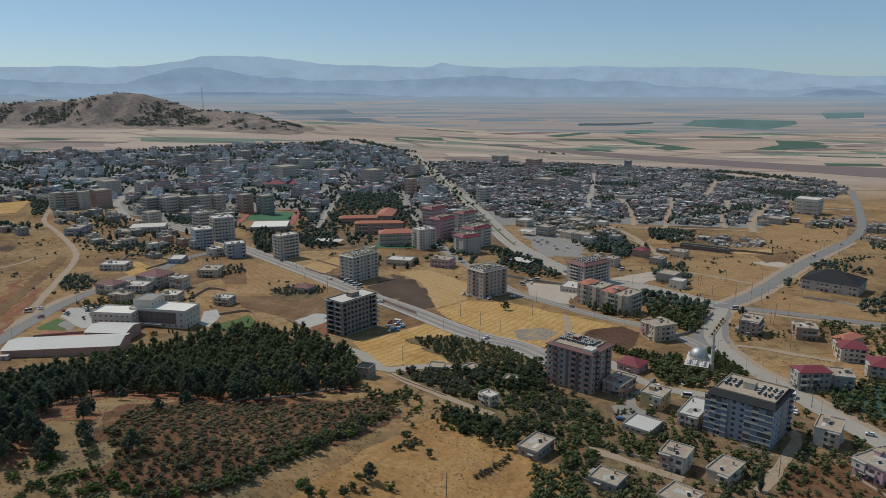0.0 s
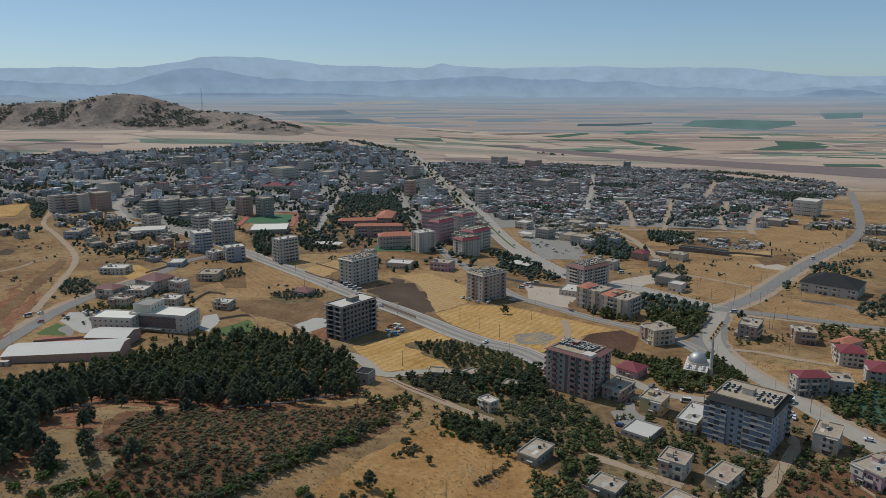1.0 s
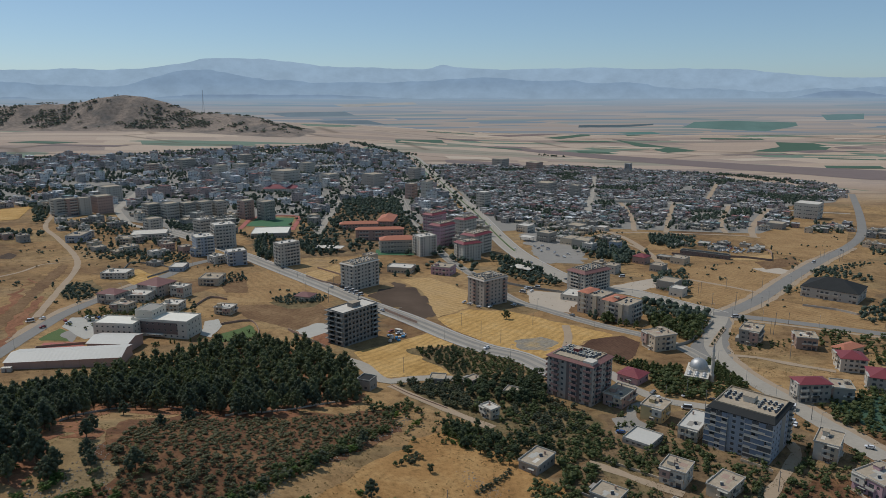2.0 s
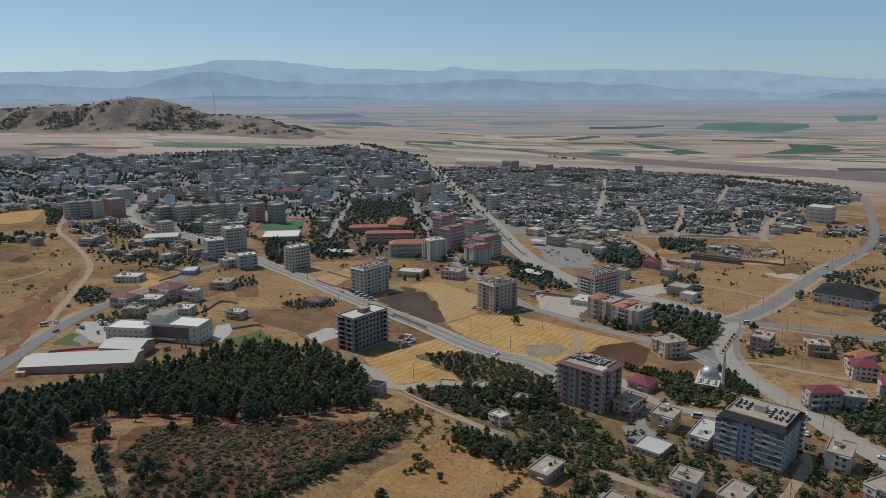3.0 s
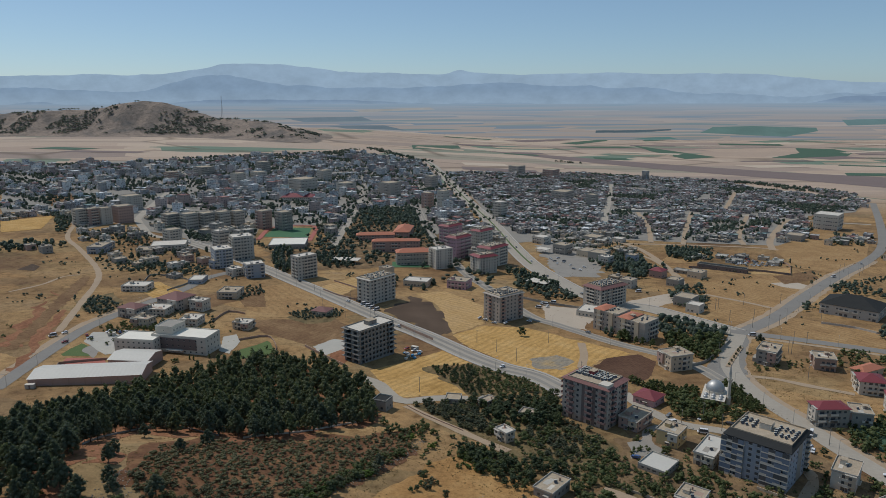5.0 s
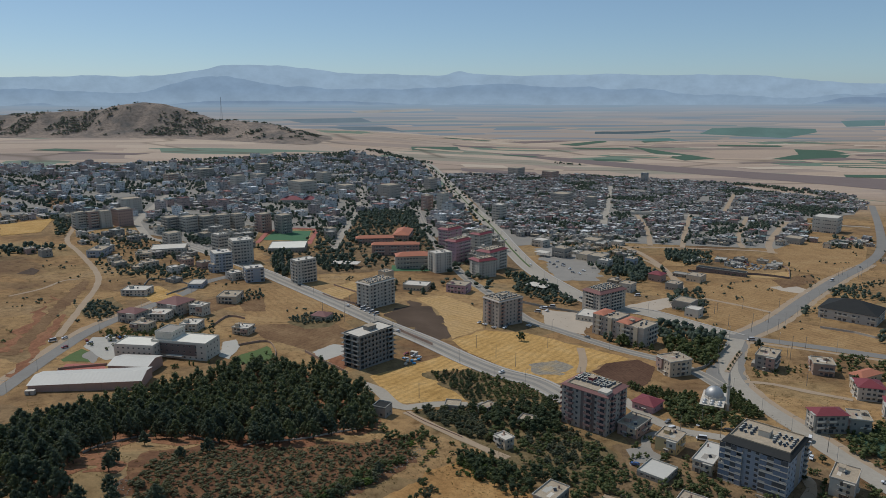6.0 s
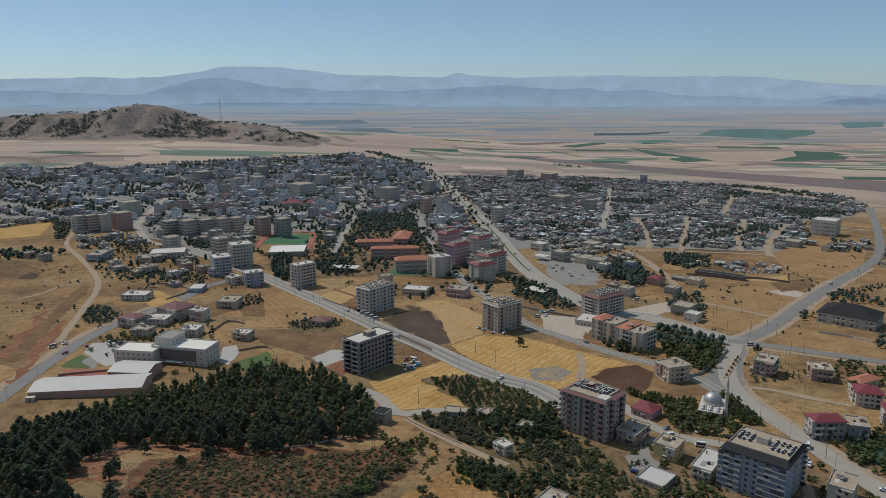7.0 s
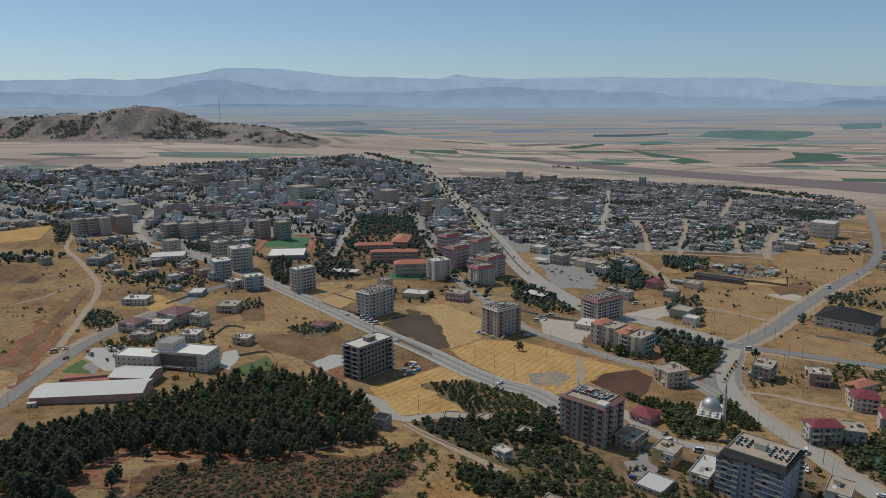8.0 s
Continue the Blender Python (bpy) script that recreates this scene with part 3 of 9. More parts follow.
# ---------------------------------------------------------------- fields and bare plots
M.update({
    "stubble": field_mat("cut_stubble", [(0.399, 0.232, 0.072), (0.522, 0.318, 0.112), (0.590, 0.390, 0.165)], 35, 5.0, 0.16, 7.0, 0.05),
    "stubble2": field_mat("pale_stubble", [(0.422, 0.264, 0.103), (0.499, 0.326, 0.146), (0.432, 0.290, 0.146)], -50, 5.0, 0.14, 7.0, 0.05),
    "ploughed": field_mat("ploughed_earth", [(0.085, 0.046, 0.03), (0.12, 0.066, 0.042), (0.155, 0.088, 0.055)], 40, 1.6, 0.12, 8.0),
    "dark_plough": field_mat("dark_ploughed_earth", [(0.075, 0.052, 0.038), (0.115, 0.08, 0.056), (0.16, 0.112, 0.08)], 20, 2.4, 0.2, 6.0),
    "fallow": field_mat("fallow_field", [(0.27, 0.158, 0.072), (0.36, 0.222, 0.1), (0.42, 0.275, 0.132)], -35, 6.0, 0.12, 7.0, 0.05),
    "yard_soil": field_mat("garden_soil", [(0.12, 0.08, 0.045), (0.22, 0.145, 0.078), (0.35, 0.235, 0.115)], 10, 8.0, 0.1, 9.0, 0.07),
    "red_soil": field_mat("red_soil", [(0.2, 0.092, 0.05), (0.28, 0.13, 0.07), (0.34, 0.185, 0.095)], 0, 6.0, 0.1, 8.0),
    "dry_grass": field_mat("dry_grass", [(0.25, 0.132, 0.05), (0.39, 0.218, 0.082), (0.48, 0.3, 0.126)], 20, 5.0, 0.07, 12.0, 0.05),
    "brown_soil": field_mat("brown_soil", [(0.14, 0.078, 0.042), (0.21, 0.125, 0.064), (0.3, 0.19, 0.098)], 30, 4.0, 0.1, 9.0, 0.05),
    "grey_stubble": field_mat("gravelly_stubble", [(0.2, 0.19, 0.17), (0.29, 0.25, 0.19), (0.44, 0.31, 0.15)], 35, 3.0, 0.1, 12.0, 0.09),
    "scrub_soil": field_mat("scrub_soil", [(0.1, 0.052, 0.03), (0.18, 0.09, 0.048), (0.29, 0.165, 0.078)], 0, 8.0, 0.15, 9.0, 0.08),
    "grove_soil": field_mat("grove_soil", [(0.1, 0.085, 0.045), (0.19, 0.14, 0.07), (0.3, 0.2, 0.1)], 10, 8.0, 0.15, 9.0, 0.07),
    "gravel": surface("gravel_yard", (0.360, 0.297, 0.226), (0.520, 0.432, 0.335), 0.06, 1.5, 0.95, 0.4, 0.08),
    "grey_gravel": surface("grey_gravel", (0.21, 0.19, 0.165), (0.33, 0.3, 0.255), 0.08, 1.5, 0.95, 0.4, 0.08),
    "dust": surface("dusty_lots", (0.19, 0.172, 0.145), (0.31, 0.282, 0.238), 0.03, 0.5, 0.95, 0.2, 0.1),
    "crop": surface("green_crop", (0.045, 0.09, 0.055), (0.075, 0.13, 0.08), 0.02, 0.4, 0.9, 0.3, 0.2),
    "turf": surface("playing_field_turf", (0.05, 0.13, 0.06), (0.075, 0.17, 0.08), 0.05, 0.8, 0.9, 0.1, 0.02),
    "red_court": surface("red_court", (0.32, 0.1, 0.075), (0.42, 0.15, 0.11), 0.1, 1.0, 0.85, 0.05, 0.01),
    "far_plough": surface("far_ploughed_earth", (0.15, 0.112, 0.1), (0.22, 0.168, 0.148), 0.01, 0.1, 0.95, 0.0),
})
S_L, P_L, F_L = "golden harvested stubble field with machine tracks", "dark brown ploughed plot of earth", "dry tan fallow field"
PLOTS = [
    ("garden_floor", "yard_soil", [(29.3, 225.3), (46.3, 263), (62.4, 279.7), (73.8, 309.6), (88, 341.6), (103.3, 338.6), (131.7, 328.9), (169.8, 325.5), (177.1, 312.6), (190.1, 277.4), (172.2, 233.9)], "brown garden soil with patches of dry grass"),
    ("field", "stubble", [(-5, 495.9), (20, 524), (52.1, 518.3), (88.2, 489.4), (118.7, 463), (92.3, 446.9), (76, 417.4), (61.2, 412.1), (49.7, 418.1), (28.2, 442.7), (6.3, 467.5)], S_L),
    ("field", "ploughed", [(86.2, 434.2), (101.2, 453.9), (122.3, 461.9), (130.9, 446.8), (120.7, 420), (108.4, 406.2), (100, 414.3)], P_L),
    ("field", "grey_stubble", [(43.2, 443.7), (63.3, 455.3), (75.9, 443.3), (60.9, 423.3), (50.7, 427.3)], "bare patch of grey gravel in a field"),
    ("field", "dark_plough", [(-59.4, 556.4), (-42.2, 610.2), (-21.1, 580.1), (-10.8, 542.4), (-0.8, 508.9), (-18.1, 493.3), (-40.7, 522.1)], P_L),
    ("field", "stubble2", [(-40.1, 617.3), (-12.4, 629.9), (20.3, 584.4), (18.4, 527.3), (-4.2, 499.1), (-18.7, 580.4)], "pale dry grass plot between apartment blocks"),
    ("field", "stubble", [(-56.7, 415.8), (-34.4, 436.1), (-11.2, 460.8), (10.2, 435.4), (-21.2, 427.3), (-16, 414), (3.9, 382.1), (-33, 373.7), (-44.1, 388.7)], S_L),
    ("grove_floor", "grove_soil", [(-21.4, 423.8), (5.8, 431.5), (40.6, 415.3), (54.4, 387.1), (5.1, 379.3), (-8.1, 401.5)], "dark soil floor of an orchard"),
    ("field", "fallow", [(-195.9, 562.1), (-177.8, 629.1), (-155.5, 649.2), (-88.8, 559.2), (-102, 537.5), (-140.2, 539.3), (-163.4, 542.5)], F_L),
    ("field", "brown_soil", [(-165.5, 519.5), (-98.6, 530.7), (-76.9, 502.5), (-83.1, 483.6), (-102, 462.3), (-139, 485.1)], "reddish-brown bare earth"),
    ("field", "red_soil", [(-100.9, 457), (-87.3, 480.3), (-79.8, 478), (-70.3, 431.2), (-74.5, 423.8)], "red bare earth around a building site"),
    ("slab", "concrete", [(-101.8, 459.6), (-88.9, 480.2), (-79.1, 473.7), (-79.2, 457.2), (-90.1, 442.2)], "pale concrete slab beside the building shell"),
    ("lawn", "grass", [(-148.2, 428.4), (-147.1, 448.4), (-135.2, 470.9), (-123.6, 448.8), (-129.4, 435.7)], "green watered lawn of the school"),
    ("lawn", "grass", [(-259.5, 431.2), (-260.1, 455.1), (-239.5, 437.2), (-237.7, 430), (-256.2, 427.8)], "green planted triangle beside the road"),
    ("field", "fallow", [(250.1, 707.7), (336.1, 731.4), (337.6, 666.3), (265.2, 576), (219.5, 543.9), (214.7, 603.3)], F_L),
    ("field", "fallow", [(442.6, 973.1), (589.9, 1063), (555, 948.3), (493.8, 852.4), (408, 760.3), (379, 785), (407.1, 909.4)], F_L),
    ("field", "fallow", [(268.3, 572.3), (302.4, 555.4), (331.3, 533.8), (343.3, 526), (318.1, 485.1), (279.3, 502.5), (244.9, 519.7)], F_L),
    ("field", "crop", [(201.4, 342.5), (215.7, 352.4), (240.9, 359.9), (222.2, 315.4), (207.5, 313.6)], "green irrigated vegetable plot"),
    ("grove_floor", "scrub_soil", [(124.4, 241.4), (138.4, 257.1), (160.8, 271.6), (175.2, 255.9), (178.1, 239.7), (162.2, 221.5), (111.3, 223.4)], "reddish tilled soil of a young orchard"),
    ("grove_floor", "scrub_soil", [(-125.2, 227.8), (-127.1, 266.9), (-110.4, 283.1), (-59.5, 309.1), (-23.9, 332.3), (-17.9, 301.5), (-34.3, 274.4), (-57.4, 230.6), (-68.5, 207), (-91, 191.4), (-106.4, 192.3), (-111.3, 214.6)], "dark reddish soil under low scrub"),
    ("grove_floor", "grove_soil", [(-25.8, 361.1), (5, 370), (57.8, 387.3), (53.2, 343.6), (74.6, 326.3), (68.6, 285.6), (95.7, 276.7), (81.5, 252.5), (63.8, 274.6), (37.2, 294.3), (17.7, 311.3), (-1.1, 331.2)], "shaded soil of an olive grove"),
    ("field", "red_soil", [(-149.7, 252.6), (-142.9, 260.2), (-130.8, 234.9), (-135.8, 229.4)], "bare red earth clearing beside pines"),
    ("yard", "gravel", [(98.9, 552.4), (112.6, 577.1), (161.7, 620.8), (200.7, 648.6), (202.5, 620.1), (163.3, 588), (133.5, 585.2), (100.3, 534.4)], "pale gravel yard"),
    ("field", "dry_grass", [(-54.7, 201.7), (-47.1, 218.4), (-31.9, 253.4), (-12.3, 290.7), (1.6, 304.1), (16.5, 288.4), (34.6, 271.5), (48.3, 254), (50, 228.1)], "dry golden grass on an open slope"),
    ("bare_patch", "gravel", [(314.7, 702.5), (342.8, 710.9), (351.4, 688.9), (340.3, 671.8), (318.9, 686.1)], "pale bare patch of chalky soil"),
    ("yard", "gravel", [(71.1, 589.6), (104, 582.4), (97.2, 517), (69.3, 535.3)], "pale gravel car yard"),
    ("yard", "grey_gravel", [(94.1, 885.1), (134.1, 940.6), (166, 795.3), (143.1, 710.1), (101.6, 704.8)], "grey paved service yard beside the avenue"),
    ("yard", "grey_gravel", [(90, 334.3), (101.4, 342.3), (99.6, 317.4), (86, 307.1), (82.2, 311.4)], "grey gravel yard between houses"),
    ("forest_floor", "red_soil", [(-211.6, 315.5), (-198.1, 339.9), (-181, 365.4), (-158.7, 388.1), (-127.9, 417.9), (-85.2, 415), (-52.2, 375), (-36.9, 334.6), (-60.6, 315.6), (-85.9, 290.5), (-110.4, 283.1), (-139.9, 279.3), (-145.3, 243), (-132.5, 209.5), (-137.6, 199.7)], "brown needle-covered floor of a pine wood"),
    ("pitch", "turf", [(-251.4, 882.3), (-254.1, 956.4), (-205.3, 962.8), (-195, 885)], "green playing field with a red running track"),
    ("junction", "asphalt", [(156.1, 433.6), (175.8, 460), (202.6, 508.6), (217, 512.8), (185.5, 437.6), (176.8, 403.5), (169.2, 405.2), (157.7, 404.6)], "wide dusty asphalt apron at the crossroads"),
    ("town_lots", "yard_soil", [(-242.3, 832), (-161.6, 815.2), (-166.6, 1126), (-80, 1186), (6, 1240), (62.9, 902.1), (75.2, 760.9), (33.9, 741.5), (10.2, 778.4), (-26.1, 726.2), (-96.7, 721.8), (-139.7, 700.4), (-199.2, 731.2)], "dusty paved lots round the schools"),
    ("town_lots", "dust", [(-1142, 1747), (-820.8, 2057), (-390.1, 2683), (-131.5, 2405), (-78.9, 2026), (6, 1240), (-29.7, 941.4), (-81.6, 1210), (-158.2, 1144), (-152.2, 837.1), (-202.1, 985.9), (-275.7, 951.2), (-248.6, 818.8), (-292.3, 810.9), (-361.6, 869.3), (-412.4, 896.8), (-466.6, 992.1), (-488.2, 883.2), (-597.7, 1027), (-671.7, 1014)], "dusty lots and side streets between houses"),
    ("town_lots", "dust", [(-52, 2045), (380.3, 2214), (724.9, 2040), (753.3, 1828), (835.9, 1642), (813.6, 1457), (741.7, 1329), (621.7, 1264), (512.9, 1037), (426, 935.5), (303.3, 944.4), (213.7, 955.4), (134.1, 940.6), (70, 900), (58, 1058), (26, 1397)], "dusty lots and side streets between houses"),
    ("field", "brown_soil", [(-243.9, 568.3), (-209.6, 602.1), (-188.5, 574.5), (-217.0, 535.3)], "brown tilled plot beside a house"),
    ("field", "brown_soil", [(-134.4, 511.2), (-99.7, 534.0), (-90.5, 506.3), (-117.7, 476.5)], "reddish tilled plot near the building site"),
    ("field", "grove_soil", [(-321.0, 560.1), (-302.9, 591.3), (-281.0, 560.6), (-294.5, 527.6)], "dark watered garden plot"),
    ("field", "grove_soil", [(-136.8, 530.2), (-119.0, 563.5), (-94.8, 548.2), (-99.5, 521.0), (-117.5, 512.9)], "dark garden round a small house"),
    ("field", "stubble2", [(-131.6, 627.0), (-104.7, 673.7), (-89.9, 646.3), (-106.3, 600.1)], "pale walled plot of dry grass"),
    ("field", "brown_soil", [(-197.5, 603.6), (-178.4, 616.7), (-160.2, 558.9), (-178.4, 557.0)], "brown tilled plot behind houses"),
    ("field", "grove_soil", [(-228.6, 466.8), (-197.1, 483.2), (-187.7, 463.7), (-218.4, 448.5)], "shaded garden behind the school"),
    ("field", "grey_gravel", [(-251.6, 445.9), (-249.0, 471.8), (-237.8, 457.0), (-237.3, 429.3)], "grey parking court beside the road"),
    ("field", "red_soil", [(-306.5, 441.7), (-327.1, 493.3), (-345.7, 557.6), (-357.8, 595.6), (-328.5, 524.4), (-295.6, 442.5)], "eroded reddish bank on the slope"),
    ("field", "red_soil", [(-276.0, 399.8), (-302.9, 474.0), (-316.0, 534.0), (-307.3, 526.4), (-280.9, 443.6), (-266.2, 395.3)], "eroded reddish bank on the slope"),
    ("field", "brown_soil", [(333.0, 736.2), (392.0, 772.3), (377.0, 729.3), (327.5, 697.4)], "bare brown ground beside the road"),
    ("field", "fallow", [(223.7, 794.4), (287.7, 897.7), (332.6, 863.2), (270.7, 800.7)], "dry tan plot beside the track"),
    ("field", "stubble2", [(318.1, 758.2), (372.1, 782.9), (355.7, 744.4), (313.1, 745.7)], "pale walled plot of stubble"),
    ("grove_floor", "grove_soil", [(40.1, 371.3), (56.1, 351.0), (70.1, 330.7), (69.5, 306.9), (48.5, 299.3), (36.7, 309.9), (34.1, 339.7)], "shaded soil under olive trees"),
    ("field", "crop", [(933.2, 3903), (986.4, 3609), (1086, 3041), (916.6, 2921), (908.4, 3420)], "dark green irrigated field on the plain"),
    ("field", "crop", [(1304, 3015), (1569, 3328), (1712, 3686), (1862, 3593), (1815, 3331), (1557, 2951)], "dark green irrigated field on the plain"),
    ("field", "crop", [(-219.1, 3230), (-5.4, 3423), (5.1, 3205), (-198.4, 2991)], "dark green irrigated field on the plain"),
    ("field", "crop", [(552.6, 3981), (906.4, 4495), (884.2, 4299), (633.6, 3898)], "dark green irrigated field on the plain"),
    ("field", "crop", [(1125, 4518), (1404, 4741), (1358, 4465), (1095, 4260)], "dark green irrigated field on the plain"),
    ("field", "far_plough", [(115, 3151), (437, 2972), (792, 2600), (1065, 2307), (1275, 2149), (1500, 2010), (1300, 1700), (1091, 1834), (953, 2058), (715, 2341), (408, 2767)], "dark ploughed strip along the railway"),
    ("field", "far_plough", [(245.3, 4096), (613.9, 4428), (796.4, 4683), (796.9, 4476), (366.3, 4005)], "dark ploughed field on the plain"),
]
for k, (name, mt, poly, label) in enumerate(PLOTS):
    far = poly[0][1] > 900
    drape(name, poly, M[mt], 0.05 + 0.002 * k + (0.1 if far else 0.0), label, "field" if name == "field" else name.replace("_", " "), 60.0 if far else 8.0, wobble=6.0 if far else 9.0 if name in ("grove_floor", "forest_floor") or mt in ("red_soil", "grey_gravel", "grey_stubble", "dark_plough", "yard_soil") else 2.2)
rng = random.Random(11)
M["far_stubble"] = surface("far_stubble", (0.4, 0.3, 0.21), (0.48, 0.37, 0.265), 0.01, 0.1, 0.95, 0.0)
M["far_pale"] = surface("far_pale_field", (0.46, 0.365, 0.27), (0.54, 0.44, 0.335), 0.01, 0.1, 0.95, 0.0)
for k in range(60):
    y = rng.uniform(2150, 4250)
    x = rng.uniform(-0.62, 0.66) * y
    if x < -350 and y > 2700 or off_line(x, y, AVENUE) < 160:
        continue
    a, w, d, sk = radians(rng.choice((-14, -8, 12, 22)) + rng.gauss(0, 4)), rng.uniform(90, 330), rng.uniform(45, 130), rng.uniform(-0.4, 0.4)
    quad = [(x + (u * w + v * d * sk) * math.cos(a) - v * d * math.sin(a), y + (u * w + v * d * sk) * math.sin(a) + v * d * math.cos(a)) for u, v in ((-0.5, -0.5), (0.5, -0.5), (0.5, 0.5), (-0.5, 0.5))]
    mt = rng.choice(("far_stubble", "far_stubble", "far_pale", "far_pale", "far_plough", "far_plough", "crop"))
    drape("field", quad, M[mt], 0.3 + 0.006 * k, {"far_stubble": "tan harvested field on the plain", "far_pale": "pale straw field on the plain", "far_plough": "brown ploughed field on the plain", "crop": "green irrigated field on the plain"}[mt], "field", 70.0, wobble=2.0)
strip("running_track", [(-251.5, 859.8), (-256.2, 955.9), (-204.5, 974.1), (-187.7, 864)], 3, M["red_court"], 0.45, "red running track round the playing field", "running track")
DIRT = ([(180.5, 423.3), (196.8, 419.6), (212.7, 408.4), (233.6, 396)], [(-28.9, 360.8), (-16, 346.1), (4.5, 325.7), (22.9, 308.5)], [(219.9, 841.6), (226.7, 803.7), (229.4, 735.7), (221.2, 676.6)], [(61.9, 277.1), (72.4, 270.3), (82, 262.3), (95.2, 253.3)],
        [(159.4, 301), (157.7, 289.6), (141.6, 268.6), (121.8, 245.2)], [(229.3, 646.5), (258.1, 618.2), (276.2, 595.5)], [(87.4, 484.9), (84.6, 456.7), (78.4, 431.3)])
for pts in DIRT:
    strip("track", pts, 2.6, M["dirt"], 0.2, "pale unpaved track with worn edges", "track", ragged=1.0)

# ---------------------------------------------------------------- buildings
PANE_D = 0.18


def window_mesh(w, h):
    """Two panes in one frame."""
    bm = bmesh.new()
    vs = [[bm.verts.new((x, -0.05, z)) for x in (-w / 2, 0, w / 2)] for z in (0, h)]
    fs = [bm.faces.new((vs[0][i], vs[0][i + 1], vs[1][i + 1], vs[1][i])) for i in (0, 1)]
    bmesh.ops.inset_individual(bm, faces=fs, thickness=0.08, depth=-0.05)
    for f in fs:
        f.material_index = 1
    me = bpy.data.meshes.new("window")
    bm.to_mesh(me)
    bm.free()
    me.materials.append(M["frame"])
    me.materials.append(M["glass"])
    return me


WINDOWS, BALCONIES = {}, {}


def window_of(w, h):
    key = (round(w, 1), round(h, 1))
    if key not in WINDOWS:
        WINDOWS[key] = window_mesh(*key)
    return WINDOWS[key]


def balcony_of(w, d, mat, closed):
    key = (round(w, 1), round(d, 1), mat, closed)
    if key not in BALCONIES:
        bm = boxes((-w / 2, w / 2, -d, 0, -0.18, 0))
        if closed:
            box(bm, -w / 2, w / 2, -d, -d + 0.1, 0, 1.0)
            for s in (-1, 1):
                box(bm, min(s * w / 2, s * (w / 2 - 0.1)), max(s * w / 2, s * (w / 2 - 0.1)), -d + 0.1, 0, 0, 1.0)
        else:
            box(bm, -w / 2, w / 2, -d, -d + 0.06, 0.92, 1.0)
            n = max(3, round(w / 0.5))
            for i in range(n + 1):
                box(bm, -w / 2 + i * (w - 0.05) / n, -w / 2 + i * (w - 0.05) / n + 0.05, -d, -d + 0.05, 0, 0.92)
        me = bpy.data.meshes.new("balcony")
        bm.to_mesh(me)
        bm.free()
        me.materials.append(M[mat])
        BALCONIES[key] = me
    return BALCONIES[key]


def facade(bm, length, floors, fh, z0, cols, m, skip_ground=False):
    """One wall with its openings cut through the outer skin. cols: (middle, width, sill, height, kind). Returns the openings."""
    cuts = sorted({0.0, length, *[c[0] - c[1] / 2 for c in cols], *[c[0] + c[1] / 2 for c in cols]})
    found = []

    def quad(*ps):
        bm.faces.new([bm.verts.new(m @ Vector(p)) for p in ps])

    quad((0, 0, z0 - 3), (length, 0, z0 - 3), (length, 0, z0), (0, 0, z0))
    for f in range(floors):
        za, zb = z0 + f * fh, z0 + (f + 1) * fh
        for a, b in zip(cuts, cuts[1:]):
            if b - a < 1e-4:
                continue
            col = next((c for c in cols if c[0] - c[1] / 2 <= (a + b) / 2 <= c[0] + c[1] / 2), None)
            if not col:
                quad((a, 0, za), (b, 0, za), (b, 0, zb), (a, 0, zb))
                continue
            s, t = za + col[2], za + col[2] + col[3]
            if col[2] > 0.01:
                quad((a, 0, za), (b, 0, za), (b, 0, s), (a, 0, s))
            quad((a, 0, t), (b, 0, t), (b, 0, zb), (a, 0, zb))
            q = PANE_D
            quad((a, 0, s), (b, 0, s), (b, q, s), (a, q, s))
            quad((a, 0, t), (a, q, t), (b, q, t), (b, 0, t))
            quad((a, 0, s), (a, q, s), (a, q, t), (a, 0, t))
            quad((b, 0, s), (b, 0, t), (b, q, t), (b, q, s))
            found.append((f, col, m @ Matrix.Translation((col[0], q, s)), m @ Matrix.Translation((col[0], 0, za))))
    return found


def spread(length, n, width, sill, height, kind="window", margin=0.9):
    return [(margin + (length - 2 * margin) * (i + 0.5) / n, width, sill, height, kind) for i in range(n)]


def uneven(length, n, fh, floors):
    """Openings as they come: windows of several widths, now and then a balcony door."""
    rng = random.Random(round(length * 37) + n + floors)
    out = []
    for i in range(n):
        mid = 0.9 + (length - 1.8) * (i + 0.5) / n + rng.uniform(-0.25, 0.25)
        room = (length - 1.8) / n - 0.7
        if floors > 1 and rng.random() < (0.45 if floors > 3 else 0.3) and room > 1.7:
            out.append((mid, min(2.4, room), 0.05, min(2.1, fh - 0.4), "balcony"))
        elif rng.random() < 0.88:
            out.append((mid, min(rng.choice((0.9, 1.2, 1.5, 1.9)), room), 0.95, min(1.35, fh - 1.3), "window"))
    return out or spread(length, 2, 1.2, 0.9, min(1.3, fh - 1.3))


